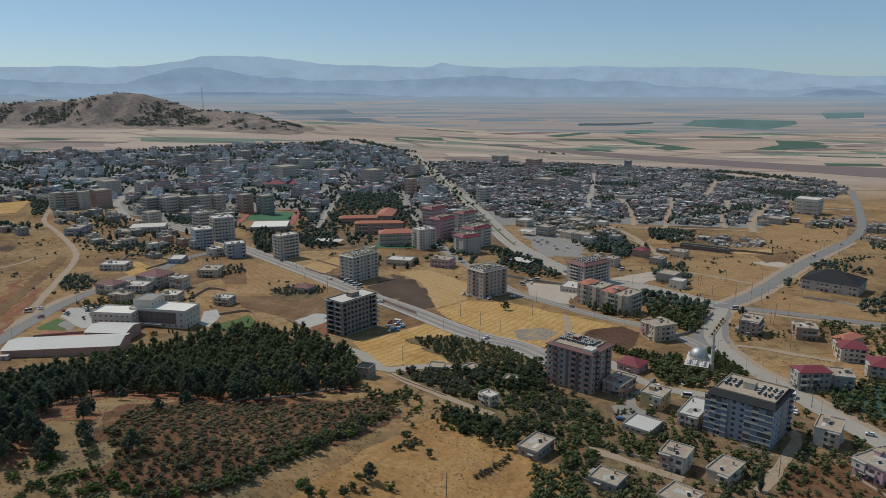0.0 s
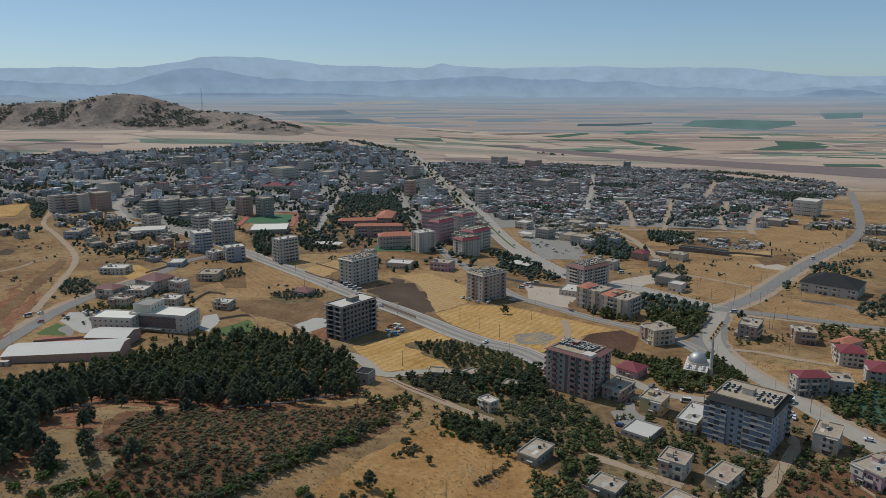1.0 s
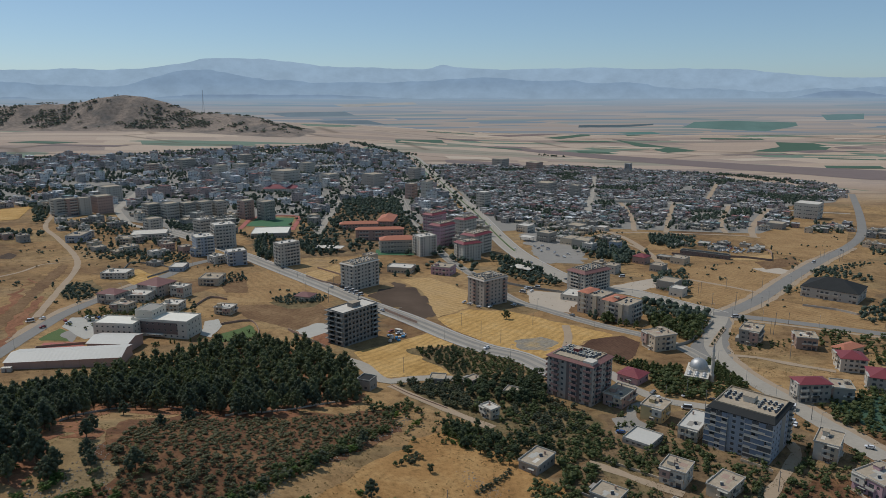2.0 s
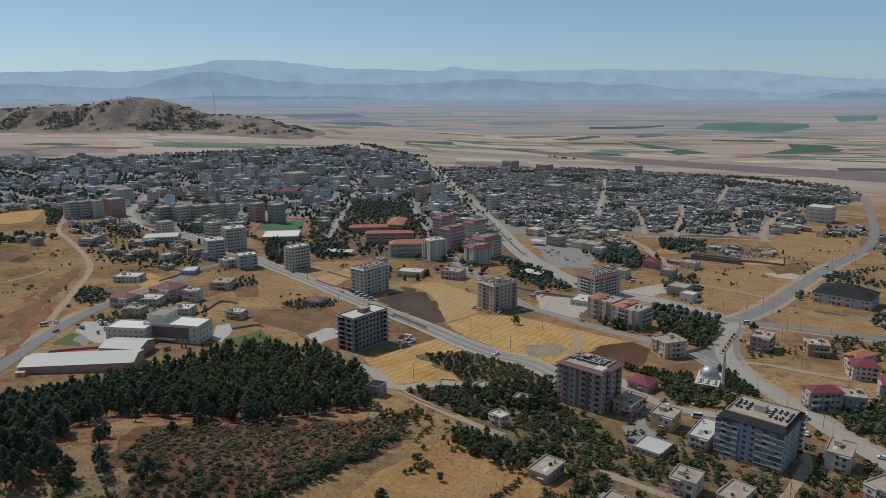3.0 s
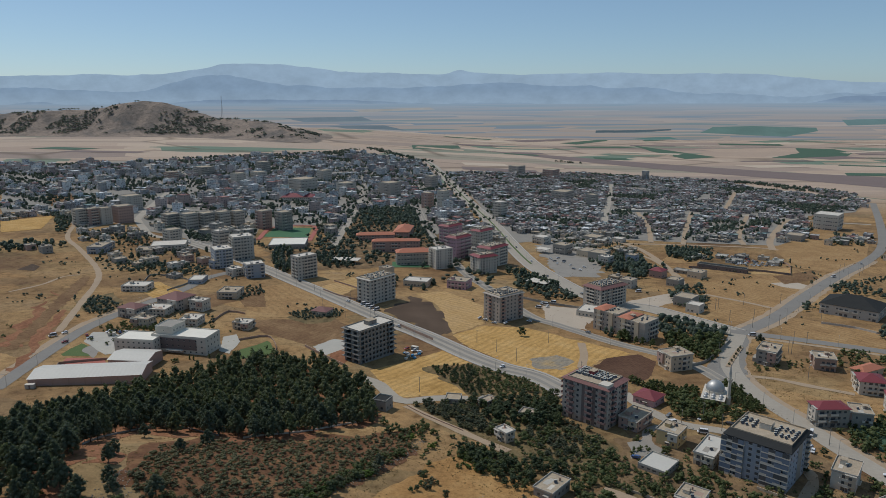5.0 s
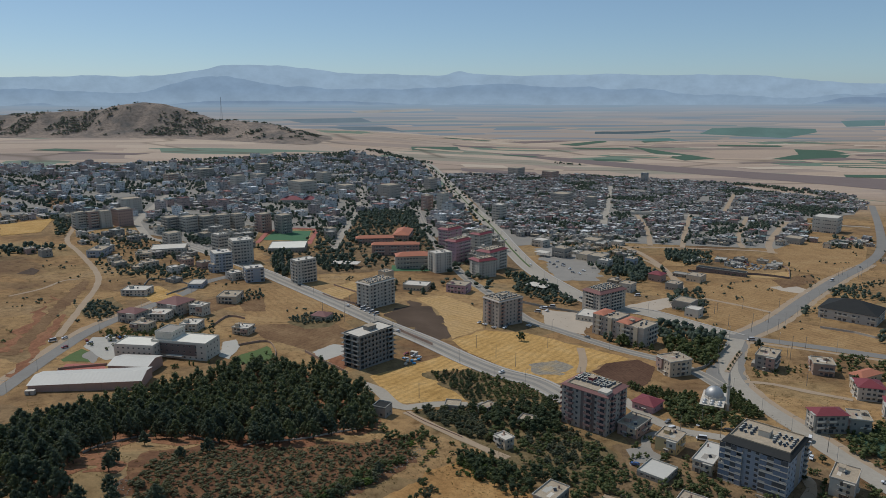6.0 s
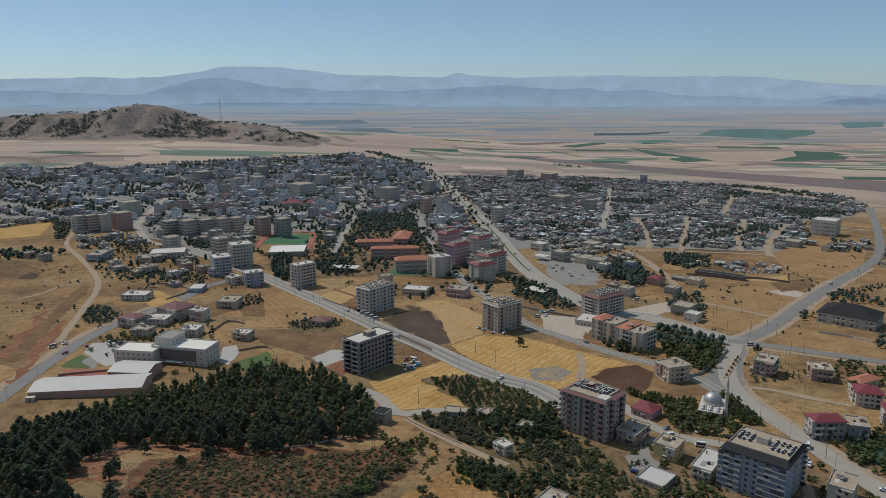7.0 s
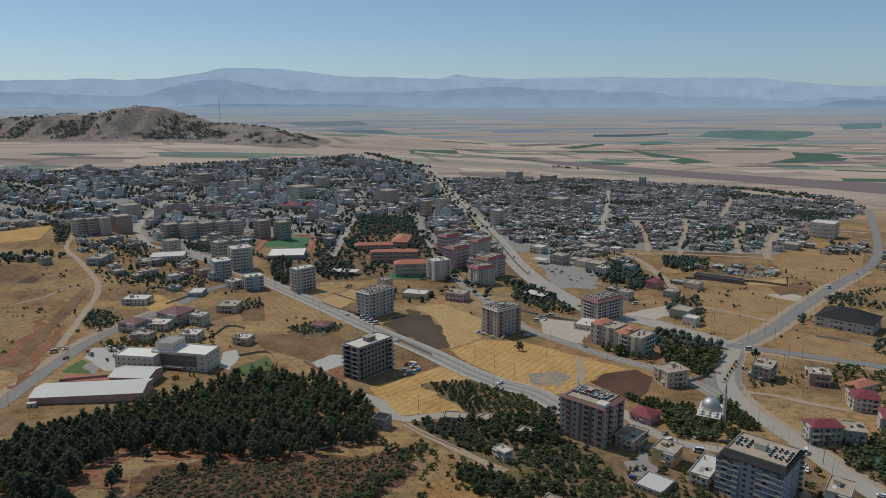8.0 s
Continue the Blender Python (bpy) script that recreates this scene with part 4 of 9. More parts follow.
def building(x, y, w, d, h, turn, floors, label, wall="white", roof="flat", front=None, right=None, name="house", category="house", trim="concrete", top="concrete", windows=True, group="", balcony=("white", 1.2, True), eave=0.0, glassless=False, band=None, skirt=(2.3, 2.3, 2.3, 2.3), over=1.1, rise=2.1):
    """A building over a rectangle: walls with real openings, windows, balconies and a flat or pitched roof."""
    c, s = math.cos(radians(turn)), math.sin(radians(turn))
    zs = [land(x + c * a * w / 2 - s * b * d / 2, y + s * a * w / 2 + c * b * d / 2) for a in (-1, 1) for b in (-1, 1)]
    base = land(x + c * w / 2 + s * d / 2, y + s * w / 2 - c * d / 2)
    house = thing(name, x, y, base, turn, label, category, group)
    fh = h / floors
    nf, nr = max(2, round(w / 3.6)), max(2, round(d / 3.6))
    front = front or uneven(w, nf, fh, floors)
    right = right or uneven(d, nr, fh, floors)
    bm = bmesh.new()
    found = []
    sides = ((w, front, pose(-w / 2, -d / 2, 0)), (d, right, pose(w / 2, -d / 2, 0, 0, 0, 90)), (w, [], pose(w / 2, d / 2, 0, 0, 0, 180)), (d, [], pose(-w / 2, d / 2, 0, 0, 0, 270)))
    for k, (length, cols, m) in enumerate(sides):
        got = facade(bm, length, floors, fh, 0.0, cols, m)
        found += [(k, *g) for g in got]
    part("wall", bm, M[wall], house)
    far = y > 640
    many, rails = bmesh.new(), bmesh.new()
    for k, f, col, m, m0 in found:
        if windows and not glassless:
            if far:
                before = len(many.verts)
                many.from_mesh(window_of(col[1], col[3]))
                many.verts.ensure_lookup_table()
                bmesh.ops.transform(many, matrix=m, verts=many.verts[before:])
            else:
                ob = new("window", window_of(col[1], col[3]))
                ob.parent, ob.matrix_basis = house, m
        if col[4] == "balcony" and f > 0 and k < 2 and far:
            before = len(rails.verts)
            rails.from_mesh(balcony_of(col[1] + 1.2, balcony[1], balcony[0], balcony[2]))
            rails.verts.ensure_lookup_table()
            bmesh.ops.transform(rails, matrix=m0, verts=rails.verts[before:])
        elif col[4] == "balcony" and f > 0 and k < 2:
            ob = new("balcony", balcony_of(col[1] + 1.6, balcony[1], balcony[0], balcony[2]))
            ob.parent, ob.matrix_basis = house, m0
    if far and many.verts:
        tagged(part("glazing", many, [M["frame"], M["glass"]], house), kind="stuff")
    if far and rails.verts:
        tagged(part("balcony_tier", rails, M[balcony[0]], house), kind="stuff")
    if glassless:
        # bare floor slabs and dark rooms behind the empty openings
        for f in range(floors):
            part("floor_slab", boxes((-w / 2 + 0.2, w / 2 - 0.2, -d / 2 + 0.2, d / 2 - 0.2, f * fh - 0.1, f * fh + 0.1)), M["raw_concrete"], house)
        for f in range(1, floors + 1):
            z = f * fh
            part("balcony_slab", boxes((-w / 2 - 1.7, -w / 2 + 5.5, -d / 2 - 1.5, -d / 2 + 0.3, z - 0.2, z), (-w / 2 - 1.7, -w / 2 + 0.2, -d / 2 + 0.3, -d / 2 + 6, z - 0.2, z)), M["raw_concrete"], house)
            part("balcony_slab", boxes((w / 2 - 0.2, w / 2 + 1.6, d / 2 - 6, d / 2 + 1.3, z - 0.2, z)), M["raw_concrete"], house)
        part("core", boxes((-w / 2 + 3, w / 2 - 3, -d / 2 + 3, d / 2 - 3, 0, h)), M["raw_concrete"], house)
    if band:
        for f in range(1, floors + 1):
            bm = bmesh.new()
            rings = [[bm.verts.new((sx * (w / 2 + o), sy * (d / 2 + o), f * fh - z)) for sx, sy in ((-1, -1), (1, -1), (1, 1), (-1, 1))] for o, z in ((0.0, 0.25), (0.08, 0.25), (0.08, 0), (0.0, 0))]
            for p, q in zip(rings, rings[1:]):
                for i in range(4):
                    bm.faces.new((p[i], p[(i + 1) % 4], q[(i + 1) % 4], q[i]))
            part("floor_band", bm, M[band], house)
    if roof == "flat":
        e = eave
        part("roof", boxes((-w / 2 - e, w / 2 + e, -d / 2 - e, d / 2 + e, h, h + 0.22), bevel=0.03), M[top], house)
        bm = bmesh.new()
        w2, d2 = w / 2 + e, d / 2 + e
        for q in ((-w2, w2, -d2, -d2 + 0.22), (-w2, w2, d2 - 0.22, d2), (-w2, -w2 + 0.22, -d2 + 0.22, d2 - 0.22), (w2 - 0.22, w2, -d2 + 0.22, d2 - 0.22)):
            box(bm, *q, h + 0.22, h + 0.85)
        part("parapet", bm, M[trim], house)
    elif roof == "hip":
        e, rise = 0.7, min(w, d) * 0.22
        bm = bmesh.new()
        a, b = w / 2 + e, d / 2 + e
        ra, rb = max(a - b, 0.05), max(b - a, 0.05)
        lo = [bm.verts.new((sx * a, sy * b, h)) for sx, sy in ((-1, -1), (1, -1), (1, 1), (-1, 1))]
        un = [bm.verts.new((sx * a, sy * b, h - 0.18)) for sx, sy in ((-1, -1), (1, -1), (1, 1), (-1, 1))]
        ri = [bm.verts.new((-ra, -rb, h + rise)), bm.verts.new((ra, rb, h + rise))] if a > b else [bm.verts.new((0, -rb, h + rise)), bm.verts.new((0, rb, h + rise))]
        if a > b:
            bm.faces.new((lo[0], lo[1], ri[1], ri[0])), bm.faces.new((lo[1], lo[2], ri[1])), bm.faces.new((lo[2], lo[3], ri[0], ri[1])), bm.faces.new((lo[3], lo[0], ri[0]))
        else:
            bm.faces.new((lo[0], lo[1], ri[0])), bm.faces.new((lo[1], lo[2], ri[1], ri[0])), bm.faces.new((lo[2], lo[3], ri[1])), bm.faces.new((lo[3], lo[0], ri[0], ri[1]))
        for i in range(4):
            bm.faces.new((un[i], un[(i + 1) % 4], lo[(i + 1) % 4], lo[i]))
        bm.faces.new(un[::-1])
        part("roof", bm, M[top], house)
    elif roof == "eaves":
        # a skirt of sloping roof round a sunken terrace
        bm = bmesh.new()
        f0, r0, b0, l0 = skirt
        ring = []
        for x0, x1, y0, y1, z in ((-w / 2 - over, w / 2 + over, -d / 2 - over, d / 2 + over, h - 0.25), (-w / 2 - over, w / 2 + over, -d / 2 - over, d / 2 + over, h),
                                  *[(-w / 2 + l0 + k, w / 2 - r0 - k, -d / 2 + f0 + k, d / 2 - b0 - k, h + rise + z) for k, z in ((0, 0), (0, 0.5), (0.25, 0.5), (0.25, -0.2))]):
            ring.append([bm.verts.new(p) for p in ((x0, y0, z), (x1, y0, z), (x1, y1, z), (x0, y1, z))])
        for n, (p, q) in enumerate(zip(ring, ring[1:])):
            for i in range(4):
                f = bm.faces.new((p[i], p[(i + 1) % 4], q[(i + 1) % 4], q[i]))
                f.material_index = 1 if n >= 2 else 0
        bm.faces.new(ring[0][::-1])
        part("roof", bm, [M[top], M["flat_roof"]], house)
        part("terrace", boxes((-w / 2 + l0 + 0.25, w / 2 - r0 - 0.25, -d / 2 + f0 + 0.25, d / 2 - b0 - 0.25, h + rise - 0.4, h + rise - 0.2)), M["flat_roof"], house)
    house["floors"] = floors
    return house


def on_roof(x, y, turn, u, v):
    c, s = math.cos(radians(turn)), math.sin(radians(turn))
    return x + c * u - s * v, y + s * u + c * v


M.update({
    "cream": surface("cream_plaster", (0.446, 0.358, 0.253), (0.589, 0.483, 0.352), 0.1, 0.9, 0.88, 0.1, 0.01),
    "yellow": surface("yellow_plaster", (0.468, 0.342, 0.162), (0.576, 0.432, 0.225), 0.1, 0.9, 0.88, 0.1, 0.01),
    "beige": surface("beige_plaster", (0.336, 0.288, 0.240), (0.440, 0.384, 0.328), 0.1, 0.9, 0.88, 0.1, 0.01),
    "pink": surface("pink_plaster", (0.425, 0.264, 0.281), (0.527, 0.348, 0.365), 0.1, 0.9, 0.88, 0.1, 0.01),
    "salmon": surface("salmon_plaster", (0.368, 0.240, 0.192), (0.448, 0.312, 0.256), 0.1, 0.9, 0.88, 0.1, 0.01),
    "grey_wall": surface("grey_render", (0.260, 0.236, 0.202), (0.351, 0.321, 0.273), 0.1, 0.9, 0.88, 0.1, 0.01),
    "pale_blue": surface("pale_blue_plaster", (0.272, 0.293, 0.327), (0.383, 0.404, 0.438), 0.1, 0.9, 0.88, 0.1, 0.01),
    "off_white": surface("off_white_plaster", (0.400, 0.357, 0.303), (0.538, 0.487, 0.411), 0.1, 0.9, 0.88, 0.1, 0.01),
    "rose": surface("rose_plaster", (0.24, 0.145, 0.125), (0.34, 0.22, 0.19), 0.15, 0.9, 0.88, 0.1, 0.01),
    "brown_panel": surface("brown_cladding", (0.16, 0.12, 0.105), (0.22, 0.17, 0.15), 0.2, 1.0, 0.7, 0.05, 0.01),
    "red_tile": surface("red_roof_sheets", (0.16, 0.034, 0.04), (0.25, 0.056, 0.062), 0.2, 1.4, 0.6, 0.3, 0.03),
    "orange_tile": surface("orange_roof_tiles", (0.36, 0.13, 0.075), (0.5, 0.2, 0.12), 0.2, 1.4, 0.8, 0.3, 0.03),
    "brown_tile": surface("brown_roof_tiles", (0.17, 0.085, 0.075), (0.26, 0.13, 0.115), 0.2, 1.4, 0.8, 0.3, 0.03),
    "dark_roof": surface("dark_roof_sheets", (0.026, 0.027, 0.026), (0.045, 0.045, 0.043), 0.2, 1.4, 0.85, 0.2, 0.03, spec=0.12),
    "flat_roof": surface("dusty_flat_roof", (0.2, 0.155, 0.105), (0.56, 0.46, 0.335), 0.3, 1.1, 0.92, 0.2, 0.03),
    "sheet_roof": surface("pale_metal_sheet_roof", (0.473, 0.443, 0.383), (0.602, 0.566, 0.495), 0.08, 0.8, 0.55, 0.1, 0.02),
    "brick": surface("bare_brick", (0.3, 0.2, 0.15), (0.42, 0.3, 0.23), 0.3, 1.6, 0.92, 0.3, 0.03),
    "panel": surface("solar_panel", (0.018, 0.024, 0.034), (0.045, 0.052, 0.066), 0.5, 3.0, 0.4, 0.0, spec=0.4),
    "tinted": surface("tinted_balcony_glass", (0.1, 0.13, 0.175), (0.2, 0.24, 0.3), 0.4, 2.0, 0.2, 0.0, spec=0.5),
    "bright_roof": surface("cream_sheet_roof", (0.66, 0.61, 0.5), (0.82, 0.77, 0.66), 0.2, 1.0, 0.6, 0.05, 0.01),
    "blue_drum": surface("blue_plastic", (0.05, 0.2, 0.38), (0.08, 0.28, 0.48), 0.5, 3.0, 0.5, 0.0),
})


def make_heater():
    h = thing("solar_water_heater", 0, 0, 0, 0, "roof water heater with dark panels and a white tank", "water heater", "heaters on the roofs")
    bm = boxes((-0.95, 0.95, -0.9, 0.9, -0.04, 0.04))
    bmesh.ops.transform(bm, matrix=pose(0, 0, 0.75, 38), verts=bm.verts)
    part("panel", bm, M["panel"], h)
    bm = bmesh.new()
    bmesh.ops.create_cone(bm, cap_ends=True, segments=10, radius1=0.32, radius2=0.32, depth=1.9, matrix=pose(0, 0.95, 1.55, 0, 90))
    part("tank", bm, M["bright_roof"], h, "white cylindrical water tank")
    bm = boxes((-0.85, -0.78, 0.9, 0.97, 0, 1.2), (0.78, 0.85, 0.9, 0.97, 0, 1.2), (-0.85, -0.78, 0.9, 0.97, 1.2, 1.27), (-0.78, 0.78, 0.9, 0.97, 1.2, 1.27), (0.78, 0.85, 0.9, 0.97, 1.2, 1.27))
    bmesh.ops.remove_doubles(bm, verts=bm.verts, dist=0.001)
    part("stand", bm, M["metal"], h)
    return h


HEATER = make_heater()
heater_used = []


def heaters(x, y, z, turn, spots, aim=0.0):
    for u, v in spots:
        px, py = on_roof(x, y, turn, u, v)
        m = pose(px, py, z, 0, 0, aim + random.uniform(-16, 16)) @ Matrix.Scale(random.uniform(0.62, 0.8), 4)
        if heater_used:
            e = copy_thing(HEATER, m)
            e.matrix_basis = m
            heater_used.append(e)
        else:
            HEATER.matrix_basis = m
            heater_used.append(HEATER)


def roof_shed(x, y, z, turn, u, v, w, d, h, mat="white", label="small rendered stair head on the flat roof"):
    px, py = on_roof(x, y, turn, u, v)
    e = thing("stair_head", px, py, z, turn, label, "stair head")
    part("wall", boxes((-w / 2, w / 2, -d / 2, d / 2, 0, h), bevel=0.03), M[mat], e)
    part("roof", boxes((-w / 2 - 0.25, w / 2 + 0.25, -d / 2 - 0.25, d / 2 + 0.25, h, h + 0.18), bevel=0.03), M["flat_roof"], e)
    part("door", boxes((w / 2, w / 2 + 0.05, -0.45, 0.45, 0, 2.0)), M["brown_panel"], e)
    return e


def grid_spots(w, d, nu, nv, keep=1.0, gap=None):
    out = []
    for i in range(nu):
        for j in range(nv):
            u, v = -w / 2 + w * (i + 0.5) / nu, -d / 2 + d * (j + 0.5) / nv
            if gap and abs(u) < gap and abs(v) < gap:
                continue
            if random.random() < keep:
                out.append((u + random.uniform(-0.3, 0.3), v + random.uniform(-0.3, 0.3)))
    return out


# --- the large blocks
def ground_at_corner(x, y, w, d, turn):
    px, py = on_roof(x, y, turn, w / 2, -d / 2)
    return land(px, py)


def cols(length, *items):
    """Openings by their share of the length."""
    return [(length * a, b, s, hh, k) for a, b, s, hh, k in items]


WIN, BAL = (0.9, 1.35, "window"), (0.05, 2.1, "balcony")

# unfinished concrete block
b = (-59.4, 443, 14.8, 30.4, 21.8, -40)
building(*b, 7, "unfinished grey concrete apartment block with empty openings", "raw_concrete", "flat", cols(b[2], (0.28, 4.4, 0.05, 2.5, "window"), (0.72, 3.4, 0.3, 2.2, "window")),
         cols(b[3], *[(0.08 + 0.105 * i, 1.7, 0.7, 1.7, "window") if i not in (0, 8) else (0.08 + 0.105 * i, 2.6, 0.05, 2.4, "window") for i in range(9)]), "apartment_block", "apartment block", "raw_concrete", "white_roof", glassless=True, balcony=("raw_concrete", 1.5, False), band="raw_concrete")
shell = bpy.data.objects[[o.name for o in bpy.data.objects if o.get("label", "").startswith("unfinished grey concrete")][0]]
for f in range(7):
    z = b[4] / 7 * f
    w2, d2 = b[2] / 2, b[3] / 2
    for x0, x1, y0, y1 in ((-w2 + 0.4, -0.3, -d2 - 1.3, -d2 - 0.02), (0.8, w2 - 0.4, -d2 - 1.0, -d2 - 0.02), (-w2 - 1.6, -w2 - 0.02, -d2 + 1.0, -d2 + 6.5), (w2 + 0.02, w2 + 1.3, d2 - 5.0, d2 - 0.6), (w2 - 7.5, w2 - 1.0, d2 + 0.02, d2 + 1.7)):
        if f:
            part("balcony_slab", boxes((x0, x1, y0, y1, z - 0.2, z), (x0, x0 + 0.12, y0, y1, z, z + 0.55), (x0 + 0.12, x1 - 0.12, y0, y0 + 0.12, z, z + 0.55), (x1 - 0.12, x1, y0, y1, z, z + 0.55)), M["concrete"], shell)
roof_shed(b[0], b[1], ground_at_corner(b[0], b[1], b[2], b[3], b[5]) + b[4] + 0.22, b[5], 0, 1, 5, 7, 2.8, "raw_concrete", "raw concrete lift head on the unfinished roof")

# white block beside the diagonal road
b = (-72, 590.5, 16, 30, 21.2, -39)
building(*b, 7, "white and pale grey apartment block with stacked balconies", "off_white", "eaves", cols(b[2], (0.2, *(2.2,), *BAL), (0.55, 1.4, *WIN), (0.82, 2.0, *BAL)),
         cols(b[3], (0.08, 1.6, *WIN), (0.2, 2.2, *BAL), (0.35, 1.4, *WIN), (0.48, 1.4, *WIN), (0.62, 2.2, *BAL), (0.78, 1.4, *WIN), (0.92, 2.2, *BAL)), "apartment_block", "apartment block", top="off_white", band="white", skirt=(0.4, 0.4, 0.4, 0.4), over=0.9, rise=0.9)
zb = ground_at_corner(b[0], b[1], b[2], b[3], b[5]) + b[4]
heaters(b[0], b[1], zb + 0.7, b[5], grid_spots(12, 25, 5, 9, 0.8))

# beige block
b = (35.2, 546.2, 18.8, 25.4, 20.6, -51)
building(*b, 7, "beige apartment block with brown balconies and a cluttered roof", "beige", "eaves", cols(b[2], (0.15, 1.4, *WIN), (0.4, 2.2, *BAL), (0.65, 1.4, *WIN), (0.87, 1.4, *WIN)),
         cols(b[3], (0.15, 2.2, *BAL), (0.35, 1.4, *WIN), (0.5, 1.4, *WIN), (0.65, 1.4, *WIN), (0.86, 2.2, *BAL)), "apartment_block", "apartment block", top="beige", balcony=("salmon", 1.3, True), skirt=(0.4, 0.4, 0.4, 0.4), over=0.8, rise=0.9)
zb = ground_at_corner(b[0], b[1], b[2], b[3], b[5]) + b[4]
heaters(b[0], b[1], zb + 0.7, b[5], grid_spots(14.5, 20, 5, 8, 0.85))
roof_shed(b[0], b[1], zb + 0.7, b[5], 1, -1, 4, 5, 2.4, "beige", "beige stair head on the cluttered roof")

# red-brown block with the crowded roof
b = (72.2, 354.2, 27, 20.6, 21.6, -41.5)
building(*b, 7, "cream and red-brown apartment block, its roof crowded with water heaters", "beige", "eaves", cols(b[2], (0.07, 1.2, *WIN), (0.19, 2.4, *BAL), (0.34, 1.4, *WIN), (0.47, 1.4, *WIN), (0.6, 2.6, *BAL), (0.75, 1.4, *WIN), (0.9, 2.4, *BAL)),
         cols(b[3], (0.1, 1.4, *WIN), (0.25, 2.2, *BAL), (0.42, 1.4, *WIN), (0.58, 1.4, *WIN), (0.75, 2.2, *BAL), (0.9, 1.4, *WIN)), "apartment_block", "apartment block", top="brown_tile", balcony=("rose", 1.4, True), skirt=(0.5, 2.4, 1.8, 2.6), over=0.9, rise=1.3)
zb = ground_at_corner(b[0], b[1], b[2], b[3], b[5]) + b[4] - 0.8
house = bpy.data.objects[[o.name for o in bpy.data.objects if o.get("label", "").startswith("cream and red-brown")][0]]
# flat strips stand for the recesses, their dark put into the brown
for u in (-8.5, -1.0, 5.4):
    part("facade_strip", boxes((u - 0.9, u + 0.9, -b[3] / 2 - 0.06, -b[3] / 2, 0, b[4] - 0.3)), M["brown_panel"], house, "dark brown strip up the facade")
for f in range(1, 7):
    z = b[4] / 7 * f
    for v in (-b[3] / 2 + 0.6, -b[3] / 2 + 9.0):
        slab = part("balcony", boxes((-b[2] / 2 - 1.6, -b[2] / 2, v, v + 6.2, z - 0.18, z), (-b[2] / 2 - 1.6, -b[2] / 2 - 1.5, v, v + 6.2, z, z + 0.9)), M["rose"], house)
        part("awning", boxes((-b[2] / 2 - 1.5, -b[2] / 2 - 0.1, v + 0.5, v + 3.0, z + 2.2, z + 2.3)), M["white"], slab)
    part("balcony", boxes((-b[2] * 0.36, -b[2] * 0.24, -b[3] / 2 - 1.3, -b[3] / 2, z - 0.18, z), (-b[2] * 0.36, -b[2] * 0.24, -b[3] / 2 - 1.3, -b[3] / 2 - 1.2, z, z + 0.9)), M["rose"], house)
part("roof_terrace", boxes((b[2] * 0.28, b[2] * 0.48, -b[3] / 2 + 0.3, -b[3] / 2 + 6.0, b[4] + 0.3, b[4] + 2.2)), M["white"], house, "white walled roof terrace")
heaters(b[0], b[1], zb + 1.9, b[5], [(u - 0.5, v + 1.6) for u, v in grid_spots(20, 10, 12, 6, 0.88)])
roof_shed(b[0], b[1], zb + 1.9, b[5], -2, 1, 3, 4, 2.6, "red_tile", "red-painted stair head among the water heaters")

# pale block with the dark skirt roof
b = (139.5, 298.9, 27.9, 27.6, 18.8, -40.9)
pale = building(*b, 7, "large white apartment block with dark skirt roof and glazed balconies", "pale_blue", "eaves", cols(b[2], (0.09, 3.2, 0.3, 2.1, "window"), (0.24, 3.2, 0.3, 2.1, "window"), (0.41, 1.5, *WIN), (0.535, 1.5, *WIN), (0.68, 3.4, 0.3, 2.1, "window"), (0.85, 3.6, 0.3, 2.1, "window")),
                cols(b[3], (0.08, 1.4, *WIN), (0.24, 1.2, *WIN), (0.4, 1.4, *WIN), (0.6, 2.6, 0.05, 2.2, "window"), (0.76, 1.4, *WIN), (0.9, 2.0, *BAL)), "apartment_block", "apartment block", top="dark_roof", balcony=("off_white", 1.4, True), skirt=(4.2, 0.9, 2.0, 0.9), over=0.8, rise=1.4)
fh = b[4] / 7
glazed = random.Random(17)
